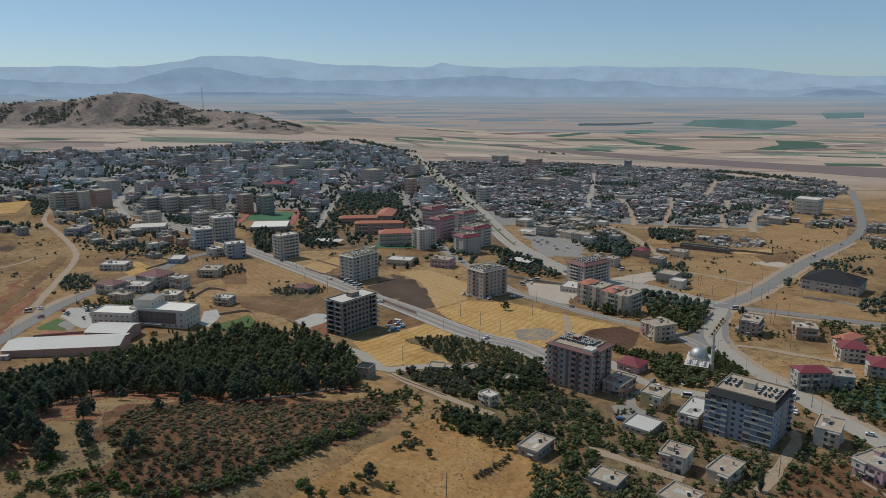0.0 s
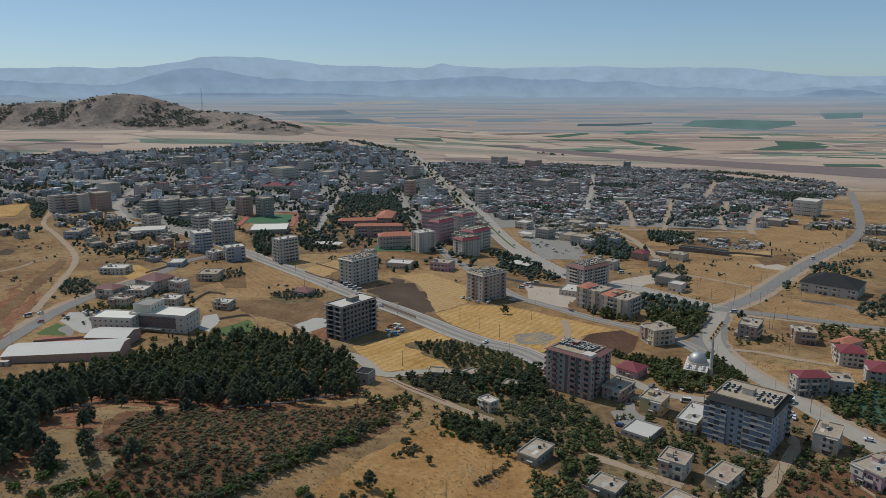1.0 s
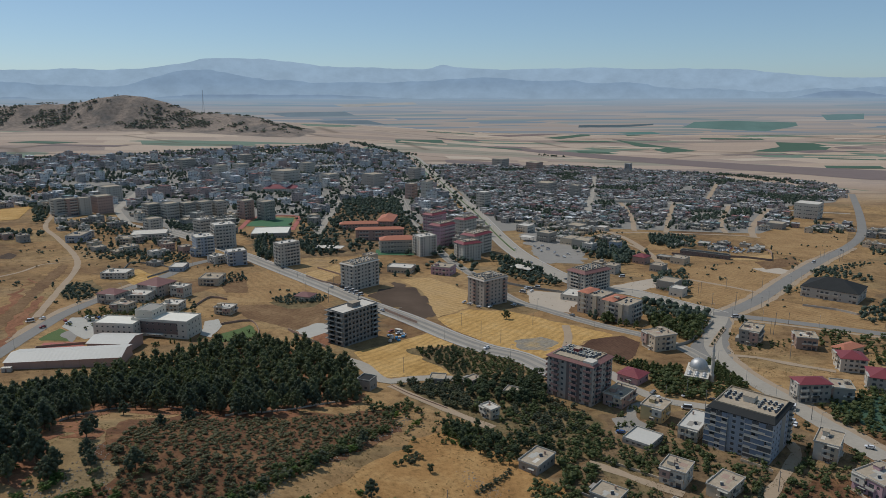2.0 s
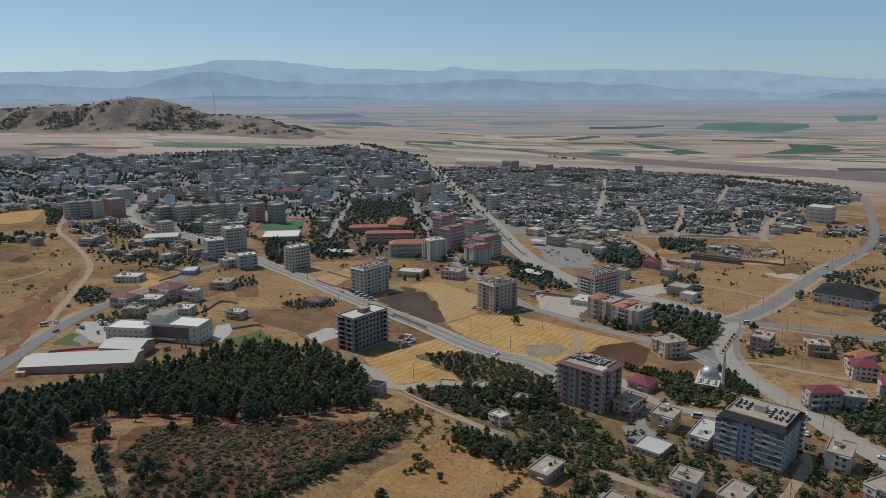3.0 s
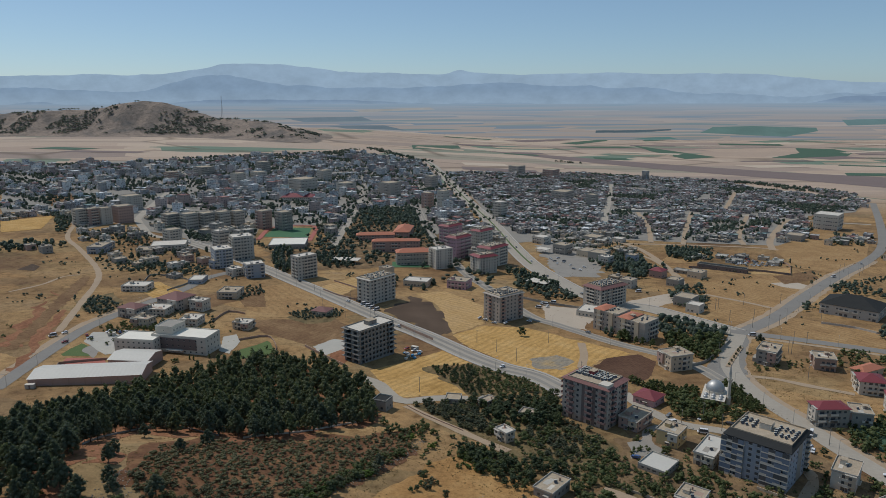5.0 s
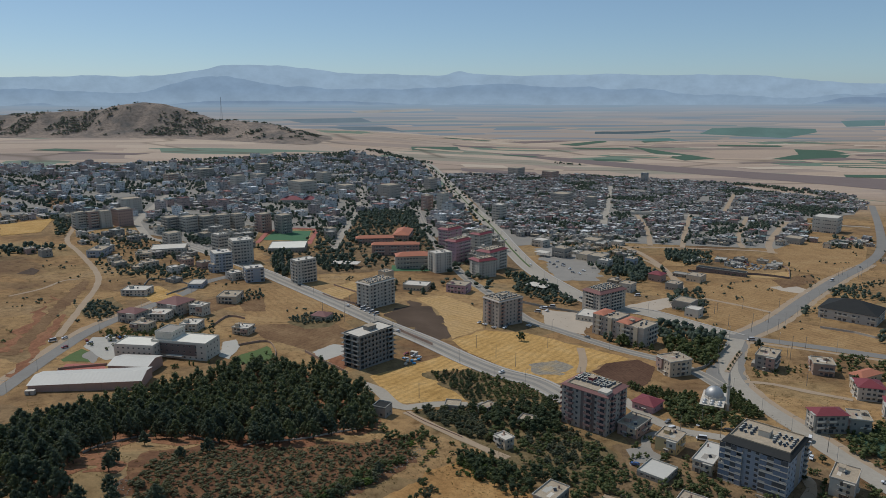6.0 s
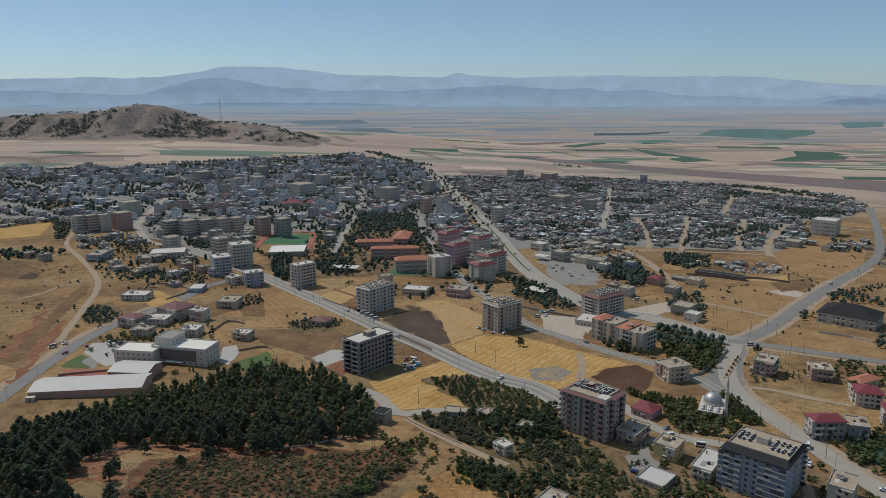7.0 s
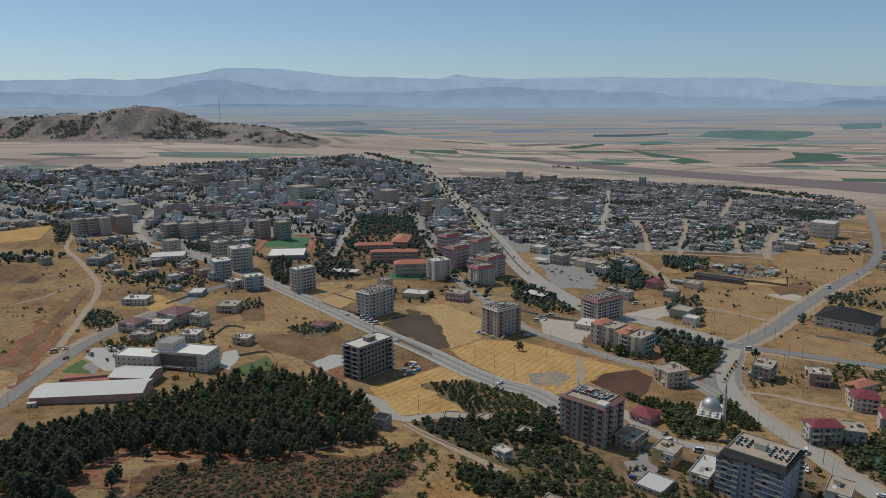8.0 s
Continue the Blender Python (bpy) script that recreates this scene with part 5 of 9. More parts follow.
for f in range(7):
    z, front = f * fh, -b[3] / 2
    for u0, u1, out in ((-b[2] / 2 - 1.1, -b[2] * 0.175, 1.5), (b[2] * 0.09, b[2] / 2 + 0.25, 1.5)):
        tier = part("balcony", boxes((u0, u1, front - out, front, z - 0.2, z + 0.02), (u0, u1, front - out, front - out + 0.1, z + 0.02, z + 0.3), (u0, u0 + 0.1, front - out + 0.1, front, z + 0.02, z + 0.3)), M["white"], pale, "long white balcony slab, glazed in")
        n = 4
        bay = (u1 - u0 - 0.2) / n
        for i in range(n):
            v, pick = u0 + 0.1 + bay * i, glazed.random()
            lo = z + (0.3 if pick < 0.72 else 1.0)
            if pick >= 0.72:
                part("parapet", boxes((v, v + bay, front - out + 0.02, front - out + 0.08, z + 0.3, z + 1.0)), M["off_white"], tier)
            if pick < 0.9:
                mt = "tinted" if pick < 0.5 or pick > 0.8 else "glass"
                part("glazing", boxes((v, v + bay, front - out + 0.03, front - out + 0.07, lo, z + fh - 0.32)), M[mt], tier, "bluish tinted balcony glazing" if mt == "tinted" else "dark balcony glazing")
        for i in range(n + 1):
            u = u0 + 0.1 + (u1 - u0 - 0.2) * i / n
            part("post", boxes((u - 0.06, u + 0.06, front - out + 0.08, front - out + 0.18, z + 0.02, z + fh - 0.2)), M["off_white"], tier)
    if f:
        part("balcony", boxes((-b[2] / 2 - 1.4, -b[2] / 2, front, front + 6.5, z - 0.2, z + 0.02), (-b[2] / 2 - 1.4, -b[2] / 2 - 1.3, front, front + 6.5, z + 0.02, z + 0.95)), M["off_white"], pale)
    part("window_surround", boxes((-b[2] * 0.125, -b[2] * 0.055, front - 0.08, front, z + 0.7, z + 0.88), (b[2] * 0.0, b[2] * 0.07, front - 0.08, front, z + 0.7, z + 0.88)), M["white"], pale)
for u in (-b[2] * 0.165, -b[2] * 0.028, b[2] * 0.08):
    part("facade_strip", boxes((u - 0.35, u + 0.35, front - 0.12, front, 0, b[4] - 0.3)), M["pale_blue"], pale, "pale vertical pilaster")
part("facade_strip", boxes((b[2] / 2, b[2] / 2 + 0.1, -1.5, 4.5, 0, b[4] - 0.3)), M["grey_wall"], pale, "grey vertical strip on the side wall")
zb = ground_at_corner(b[0], b[1], b[2], b[3], b[5]) + b[4]
heaters(b[0], b[1], zb + 1.25, b[5], [(u - b[2] * 0.3, v + 1.5) for u, v in grid_spots(7.5, 9, 3, 4, 0.9)], 10)
heaters(b[0], b[1], zb + 1.25, b[5], [(u + b[2] * 0.29, v + 0.5) for u, v in grid_spots(10, 11, 4, 5, 0.9)], 10)
roof_shed(b[0], b[1], zb + 1.25, b[5], -1, 1.5, 5, 5, 2.8, "white", "white stair head in the middle of the roof terrace")

# block with the brown roof beside the pair of flats
b = (126.5, 598, 20, 32.5, 17, -53)
building(*b, 6, "white apartment block with a red-brown skirt roof", "off_white", "eaves", None, None, "apartment_block", "apartment block", top="brown_tile", band="white")
zb = ground_at_corner(b[0], b[1], b[2], b[3], b[5]) + b[4]
heaters(b[0], b[1], zb + 1.9, b[5], grid_spots(13, 25, 5, 8, 0.85))

# (corner data), floors, wall, roof, roof material, label
HOUSES = [
    ((116.8, 522.8, 21.2, 17.7, 14.9, -43.5), 4, "beige", "flat", "flat_roof", "beige four-storey block of flats with red roof edge", "apartment_block"),
    ((131.9, 503.2, 22.3, 19.6, 13.9, -44.6), 4, "beige", "flat", "flat_roof", "beige four-storey block of flats behind dark trees", "apartment_block"),
    ((171, 288.6, 9.8, 15.2, 8.2, -36.6), 3, "white", "flat", "flat_roof", "white three-storey house with a pale parapet", "house"),
    ((176.6, 259.2, 12.7, 17.2, 7, -63.5), 2, "pink", "flat", "flat_roof", "pink house with a red-tiled edge", "house"),
    ((112.3, 255.6, 8.9, 14.7, 4.8, -45.5), 2, "cream", "flat", "flat_roof", "cream two-storey house with a flat dusty roof", "house"),
    ((39.1, 271.8, 9, 14.5, 3.8, -38.1), 1, "grey_wall", "flat", "flat_roof", "low grey house with a round mark on its flat roof", "house"),
    ((63.8, 247.7, 11, 9.8, 3.3, -38.6), 1, "grey_wall", "flat", "flat_roof", "grey single-storey house with a roof tank", "house"),
    ((95.5, 264.3, 10.3, 10.9, 6.9, -36), 2, "white", "flat", "flat_roof", "white two-storey house with red trim", "house"),
    ((86.6, 232.4, 11.4, 12, 5.6, -46.3), 2, "cream", "flat", "flat_roof", "cream house with a pale parapet", "house"),
    ((105.2, 326.2, 10.9, 12.1, 7.2, -37.7), 2, "yellow", "flat", "flat_roof", "ochre two-storey house with a parapet roof", "house"),
    ((91.5, 299.1, 13.4, 14.4, 2.2, -40.5), 1, "grey_wall", "flat", "sheet_roof", "low grey shed with a pale roof", "shed"),
    ((118.9, 309.7, 9.2, 21.3, 5.8, -36.7), 2, "cream", "flat", "sheet_roof", "long cream house with a pale flat roof", "house"),
    ((91.9, 344.9, 10.8, 16.1, 5.8, -40.6), 2, "salmon", "flat", "flat_roof", "salmon two-storey house with a grey roof", "house"),
    ((107.3, 376.9, 12.7, 12.5, 4.3, -42), 1, "pink", "hip", "red_tile", "pale pink house with a red roof", "house"),
    ((195.5, 353, 10, 17, 10.3, -88.2), 3, "grey_wall", "hip", "red_tile", "grey three-storey house with a dark red roof", "house"),
    ((212.7, 353.8, 12.5, 9.9, 7.8, -106.9), 2, "grey_wall", "flat", "flat_roof", "grey house with a terrace roof", "house"),
    ((244.4, 369.9, 16.5, 14.6, 8.5, -112.7), 3, "beige", "hip", "red_tile", "beige house with a dark red roof", "house"),
    ((244.6, 401.4, 14.4, 14.3, 8.5, -103.9), 3, "white", "hip", "red_tile", "white house with red balconies and a red roof", "house"),
    ((260.7, 432.4, 9, 19.6, 4.1, -62.7), 1, "cream", "hip", "orange_tile", "house with an orange tiled roof", "house"),
    ((238.6, 443.7, 13.5, 12.6, 7.7, -106.3), 2, "brick", "flat", "flat_roof", "unfinished brick house with dark openings", "house"),
    ((206.8, 452.7, 12.2, 18, 9.6, -34.5), 3, "grey_wall", "flat", "flat_roof", "grey rendered house with a flat roof", "house"),
    ((140, 437.1, 13.9, 16.1, 9.8, -69.9), 3, "cream", "flat", "flat_roof", "cream three-storey villa with red trim", "house"),
    ((-20.1, 735.7, 16.2, 20.3, 20.5, -59.4), 7, "white", "flat", "white_roof", "white seven-storey tower block", "apartment_block"),
    ((25, 719, 17, 22, 17.5, -58), 6, "white", "eaves", "red_tile", "white block with pink trim and a red-brown roof", "apartment_block"),
    ((35.9, 758.5, 18.4, 30.8, 20.3, -40), 6, "white", "eaves", "red_tile", "long white block with a red-brown roof", "apartment_block"),
    ((-1.3, 796.2, 16.1, 26.8, 23.9, -40), 6, "pink", "eaves", "red_tile", "pink-trimmed apartment block with a red-brown roof", "apartment_block"),
    ((27.2, 859, 14.8, 24.8, 22.3, -40), 6, "white", "eaves", "red_tile", "white block with a red-brown roof", "apartment_block"),
    ((-11.3, 873.7, 15.9, 26.5, 24.8, -40), 6, "pink", "eaves", "red_tile", "pink-trimmed apartment block with a red-brown roof", "apartment_block"),
    ((-151.9, 669.2, 12.7, 21.6, 21.9, -45.5), 7, "off_white", "flat", "white_roof", "pale grey apartment tower beside a road", "apartment_block"),
    ((-245.5, 707.6, 21, 17.6, 19, -58.7), 6, "pale_blue", "flat", "white_roof", "pale blue apartment tower near a playing field", "apartment_block"),
    ((-238.3, 752, 20.5, 21.7, 24.3, -59.2), 7, "off_white", "flat", "white_roof", "grey and white apartment tower", "apartment_block"),
    ((-274.9, 794.7, 14.7, 14.7, 22, -40), 6, "off_white", "flat", "white_roof", "grey and white apartment tower", "apartment_block"),
    ((-200.3, 666.5, 14.8, 17.3, 13.1, -62), 4, "pale_blue", "flat", "white_roof", "pale four-storey block of flats", "apartment_block"),
    ((-230.8, 550.6, 21.4, 20.4, 9.1, -23.1), 3, "beige", "hip", "brown_tile", "large beige house with a pink-brown roof", "house"),
    ((-254.3, 523.2, 16.9, 13.4, 7.9, -17.4), 2, "beige", "hip", "brown_tile", "house with a pinkish hipped roof", "house"),
    ((-238.5, 530.8, 20.7, 14.4, 5.3, -6.2), 2, "white", "flat", "white_roof", "white house with a flat pale roof", "house"),
    ((-235.6, 499.9, 14.4, 9.8, 5.9, -15.2), 2, "cream", "flat", "flat_roof", "cream house with a flat roof", "house"),
    ((-201.4, 506.3, 13.2, 13.2, 5.1, -5.3), 2, "white", "flat", "white_roof", "white house with a flat pale roof", "house"),
    ((-209.9, 545.5, 13.1, 9.8, 8.2, -19.1), 2, "white", "flat", "white_roof", "white house with a shaded terrace", "house"),
    ((-160.4, 499.3, 13, 9.9, 5.1, -12.7), 2, "cream", "flat", "white_roof", "cream house with a white roof", "house"),
    ((-286.9, 603.7, 22.5, 16.5, 5, -0.7), 2, "white", "flat", "white_roof", "long white house with dark windows", "house"),
    ((-245.4, 637.9, 13.1, 18.2, 3.7, 3.5), 1, "pale_blue", "flat", "white_roof", "low shed with a white roof", "shed"),
    ((-198.9, 588.8, 17.3, 19.5, 5.9, -1.8), 2, "cream", "flat", "flat_roof", "cream house with a veranda", "house"),
    ((-0.2, 647.8, 19, 16, 7.5, -21.3), 2, "pink", "flat", "flat_roof", "pink two-storey house on a street corner", "house"),
    ((-40, 653, 23.6, 16.1, 4.9, -14.1), 1, "cream", "flat", "white_roof", "low house with a pale roof", "house"),
    ((-110.1, 542.9, 13.1, 11.3, 3.7, -19.9), 1, "cream", "hip", "brown_tile", "small house among garden trees", "house"),
    ((-75.1, 818.1, 11, 55.8, 12.1, -85.8), 3, "salmon", "hip", "orange_tile", "long school building with an orange tiled roof", "school"),
    ((-49.9, 750, 15.8, 38.1, 13.5, -80.1), 3, "beige", "hip", "orange_tile", "school building with an orange roof and patterned wall", "school"),
    ((-75.5, 938.2, 21.2, 48.9, 7.5, -3.6), 2, "salmon", "hip", "orange_tile", "school wing with an orange tiled roof", "school"),
    ((-107.9, 889.7, 13, 48.2, 6.5, -83), 2, "salmon", "hip", "orange_tile", "school wing with an orange tiled roof", "school"),
    ((-205.4, 828.9, 42.6, 40.6, 5.4, 7.3), 1, "grey_wall", "flat", "bright_roof", "grandstand with a cream sheet roof", "grandstand"),
    ((577.3, 1108, 34.4, 34.4, 23, -40), 4, "white", "flat", "white_roof", "long white four-storey public building", "public_building"),
    ((65.6, 1147, 16.9, 16.9, 24.9, -40), 6, "off_white", "flat", "white_roof", "pale apartment tower beside the avenue", "apartment_block"),
    ((507.7, 1950, 14.9, 14.9, 27.8, -40), 9, "pale_blue", "flat", "white_roof", "lone pale tower at the edge of town", "apartment_block"),
    ((-333.9, 790.1, 37.6, 28.8, 6.4, 15.6), 2, "white", "flat", "white_roof", "low white public building", "public_building"),
    ((-346.7, 757.7, 17.3, 20, 5.6, 11.3), 2, "cream", "flat", "flat_roof", "flat-roofed house with ochre walls", "house"),
    ((-400.3, 761.2, 16.5, 26.5, 7.4, 3.3), 2, "pale_blue", "flat", "flat_roof", "pale blue house with a flat roof", "house"),
    ((107.3, 566.1, 14.7, 21, 3.8, -27.2), 1, "white", "flat", "white_roof", "low white annexe with a plain roof", "house"),
    ((199.5, 605.2, 16.5, 16.5, 7.6, -40), 1, "grey_wall", "flat", "flat_roof", "low grey workshop beside a yard", "shed"),
    ((200, 582.2, 11.8, 11.8, 6.4, -40), 1, "white", "flat", "white_roof", "low workshop with a pale roof", "shed"),
    ((163.7, 668.5, 12.4, 12.4, 7.8, -40), 2, "off_white", "flat", "flat_roof", "two-storey workshop with a flat roof", "house"),
    ((206.7, 721, 13.5, 13.5, 7.2, -40), 1, "salmon", "hip", "red_tile", "low house with a dark red roof", "house"),
    ((212.8, 681.7, 12.9, 12.9, 6.2, -40), 1, "grey_wall", "flat", "flat_roof", "low grey house beside a track", "house"),
    ((107, 909.8, 17.6, 17.6, 8.2, -40), 2, "white", "flat", "white_roof", "long white depot beside the avenue", "shed"),
    ((124.3, 839.2, 17.2, 17.2, 11, -40), 2, "grey_wall", "flat", "flat_roof", "grey two-storey depot with a flat roof", "house"),
    ((154.1, 826.4, 21.7, 21.7, 6.8, -40), 1, "cream", "flat", "flat_roof", "low cream depot with a flat roof", "shed"),
    ((164.2, 779.6, 12.6, 12.6, 9, -40), 2, "off_white", "flat", "white_roof", "pale two-storey house beside trees", "house"),
    ((196, 790.2, 11, 11, 9.8, -40), 2, "pale_blue", "flat", "flat_roof", "bluish-grey two-storey house beside dark pines", "house"),
    ((213.5, 936.6, 14.1, 14.1, 4.6, -40), 1, "white", "flat", "white_roof", "low white shed at the edge of town", "shed"),
    ((178.8, 934.2, 21.4, 21.4, 6.8, -40), 1, "grey_wall", "flat", "flat_roof", "low grey house at the edge of town", "house"),
    ((247.8, 723.3, 15.5, 15.5, 6, -40), 1, "cream", "flat", "flat_roof", "low cream farmhouse beside trees", "house"),
    ((-353.2, 708.4, 11.6, 11.6, 4.7, -40), 1, "grey_wall", "flat", "flat_roof", "low grey house among garden trees", "house"),
    ((-321.3, 708, 14, 14, 6.4, -40), 2, "cream", "flat", "flat_roof", "ochre house with a flat roof", "house"),
    ((-287.8, 687.6, 10.1, 10.1, 6.2, -40), 2, "white", "flat", "white_roof", "white house on a dry plot", "house"),
    ((-287.9, 723.1, 10.6, 10.6, 7.1, -40), 2, "salmon", "flat", "flat_roof", "reddish house with a flat roof", "house"),
    ((-266.9, 713.9, 10.3, 10.3, 6.5, -40), 1, "salmon", "flat", "flat_roof", "low tan house beside the road", "house"),
    ((-249.3, 698.1, 9.2, 9.2, 8.1, -40), 2, "pale_blue", "flat", "flat_roof", "pale blue two-storey house beside the road", "house"),
    ((-220.7, 670.5, 12.7, 12.7, 6.7, -40), 2, "white", "flat", "white_roof", "white house behind garden trees", "house"),
    ((-453.4, 748.1, 10.9, 10.9, 7.3, -40), 2, "grey_wall", "flat", "flat_roof", "grey house alone on the dry slope", "house"),
    ((-478.9, 761.3, 10.2, 10.2, 5.6, -40), 1, "salmon", "flat", "flat_roof", "low reddish house on the dry slope", "house"),
    ((-74, 695.2, 11.1, 11.1, 6.9, -40), 1, "cream", "flat", "flat_roof", "low walled house on dry ground", "house"),
    ((162.6, 811, 18.6, 18.6, 8, -40), 1, "grey_wall", "flat", "flat_roof", "low grey depot beside the avenue", "shed"),
    ((470.2, 985.4, 21.5, 21.5, 8, -40), 1, "grey_wall", "flat", "flat_roof", "low grey house at the edge of town", "house"),
    ((15.3, 366.9, 5.6, 9.2, 2.6, -44.1), 1, "white", "flat", "flat_roof", "white house with an open flat roof among trees", "house"),
    ((22.6, 322.3, 7.8, 5.6, 5, -51.6), 2, "cream", "flat", "white_roof", "cream house with a white canopy roof", "house"),
    ((-3.4, 369.9, 8.7, 8.4, 2.3, -8), 1, "grey_wall", "flat", "flat_roof", "low brown shed with a flat sheet roof", "shed"),
    ((-41.5, 355.8, 8, 8.1, 5.4, -22.3), 1, "grey_wall", "flat", "dark_roof", "dark green shed beside the lane", "shed"),
    ((36.6, 351.2, 8.5, 7.6, 2.8, -27.1), 1, "grey_wall", "flat", "flat_roof", "low shed among grove trees", "shed"),
]
footprints = []


def dress(house, w, d, h, floors, roof, rng):
    """What a lived-in house has besides walls: an annexe, a porch, a door, a chimney, a projecting upper room, pipes."""
    fh, front = h / floors, -d / 2
    u = rng.uniform(-0.25, 0.25) * w
    door = part("door", boxes((u - 0.5, u + 0.5, front - 0.06, front, 0.05, 2.1)), M["brown_panel"], house, "dark panelled front door")
    part("door_frame", boxes((u - 0.62, u - 0.5, front - 0.09, front, 0.05, 2.22), (u + 0.5, u + 0.62, front - 0.09, front, 0.05, 2.22), (u - 0.5, u + 0.5, front - 0.09, front, 2.1, 2.22)), M["white"], door)
    part("porch_roof", boxes((u - 1.4, u + 1.4, front - 1.3, front, 2.4, 2.55)), M["concrete"], house)
    part("step", boxes((u - 1.0, u + 1.0, front - 1.0, front - 0.06, -0.4, 0.12)), M["concrete"], house)
    if floors > 1:
        # upper room that stands out over the ground floor
        u0 = rng.choice((-w / 2, w * 0.06))
        bay = part("bay", boxes((u0, u0 + w * 0.42, front - 1.1, front, fh + 0.02, h - 0.02)), M[rng.choice(("white", "cream", "off_white", "salmon"))], house, "projecting upper room")
        for f in range(1, floors):
            ob = new("window", window_of(1.4, 1.3))
            ob.parent, ob.matrix_basis = bay, pose(u0 + w * 0.21, front - 1.11, f * fh + 0.9)
        part("bay_roof", boxes((u0 - 0.25, u0 + w * 0.42 + 0.25, front - 1.4, front, h, h + 0.2)), M["concrete"], house)
        v0 = rng.uniform(-0.3, 0.0) * d
        part("balcony", boxes((w / 2, w / 2 + 1.2, v0, v0 + d * 0.3, fh - 0.16, fh), (w / 2 + 1.1, w / 2 + 1.2, v0, v0 + d * 0.3, fh, fh + 0.9)), M["white"], house)
    if rng.random() < 0.6:
        v0 = rng.uniform(-0.4, 0.05) * d
        part("annexe", boxes((-w / 2 - 2.8, -w / 2, v0, v0 + d * 0.4, -1.5, 2.3), (-w / 2 - 3.0, -w / 2, v0 - 0.2, v0 + d * 0.4 + 0.2, 2.3, 2.45)), M["grey_wall"], house, "low rendered annexe with a slab roof")
    if roof == "flat":
        cu, cv = rng.uniform(-0.35, 0.35) * w, rng.uniform(0.1, 0.4) * d
        part("chimney", boxes((cu - 0.3, cu + 0.3, cv - 0.3, cv + 0.3, h + 0.2, h + 1.6), (cu - 0.4, cu + 0.4, cv - 0.4, cv + 0.4, h + 1.6, h + 1.72)), M["brick"], house)
        # dusty screed laid in pieces over the roof
        for _ in range(3):
            a, c = rng.uniform(-0.4, 0.1) * w, rng.uniform(-0.4, 0.1) * d
            part("roof_patch", boxes((a, a + rng.uniform(0.15, 0.32) * w, c, c + rng.uniform(0.15, 0.32) * d, h + 0.22, h + 0.235 + 0.01 * rng.random())), M[rng.choice(("concrete", "white_roof", "grey_wall", "brick"))], house)
    pu = w / 2 - 0.3
    part("drain_pipe", boxes((pu - 0.06, pu + 0.06, front - 0.12, front, 0, h)), M["metal"], house)


dressing = random.Random(77)
for b, floors, wall, roof, top, label, name in HOUSES:
    near = b[1] < 560 and name == "house"
    house = building(*b, floors, label, wall, roof, None, None, name, name.replace("_", " "), top=top, trim="off_white" if wall not in ("grey_wall", "brick") else "concrete", balcony=("white", 1.2, True), eave=0.35 if near else 0.0, band="concrete" if floors > 3 and b[1] < 720 else None)
    if near:
        dress(house, b[2], b[3], b[4], floors, roof, dressing)
    if label.startswith("beige four-storey"):
        w, d, h = b[2:5]
        bm = bmesh.new()
        lo = [bm.verts.new(p) for p in ((-w / 2 - 0.6, -d / 2 - 0.6, h + 0.9), (-w * 0.05, -d / 2 - 0.6, h + 0.9), (-w * 0.05, d / 2, h + 0.9), (-w / 2 - 0.6, d / 2, h + 0.9))]
        hi = [bm.verts.new(p) for p in ((-w * 0.3, -d * 0.2, h + 2.4), (-w * 0.25, d * 0.2, h + 2.4))]
        for ring in ((lo[0], lo[1], hi[0]), (lo[1], lo[2], hi[1], hi[0]), (lo[2], lo[3], hi[1]), (lo[3], lo[0], hi[0], hi[1])):
            bm.faces.new(ring)
        part("tiled_roof", bm, M["orange_tile"], house, "red-tiled hip over one end of the block")
        for u in (-0.28, 0.22):
            part("stair_bay", boxes((w * u - 1.6, w * u + 1.6, -d / 2 - 1.0, -d / 2, 0, h + 0.6)), M["cream"], house)
    zb = ground_at_corner(b[0], b[1], b[2], b[3], b[5]) + b[4]
    footprints.append((b[0], b[1], math.hypot(b[2], b[3]) / 2))
    if roof == "flat" and b[2] * b[3] > 90 and b[1] < 900 and name in ("house", "apartment_block"):
        heaters(b[0], b[1], zb + 0.22, b[5], [(random.uniform(0.0, 0.32) * b[2], random.uniform(-0.3, 0.3) * b[3]) for _ in range(random.choice((1, 1, 2)) if name == "house" else 5)])
        if floors > 1 and random.random() < 0.7:
            roof_shed(b[0], b[1], zb + 0.22, b[5], random.uniform(-0.3, -0.15) * b[2], random.uniform(-0.2, 0.25) * b[3], min(2.8, b[2] / 4), min(3.2, b[3] / 4), random.uniform(1.4, 2.3), wall)
    elif roof == "eaves":
        heaters(b[0], b[1], zb + 1.9, b[5], grid_spots(b[2] - 8, b[3] - 8, 3, 3, 0.8))

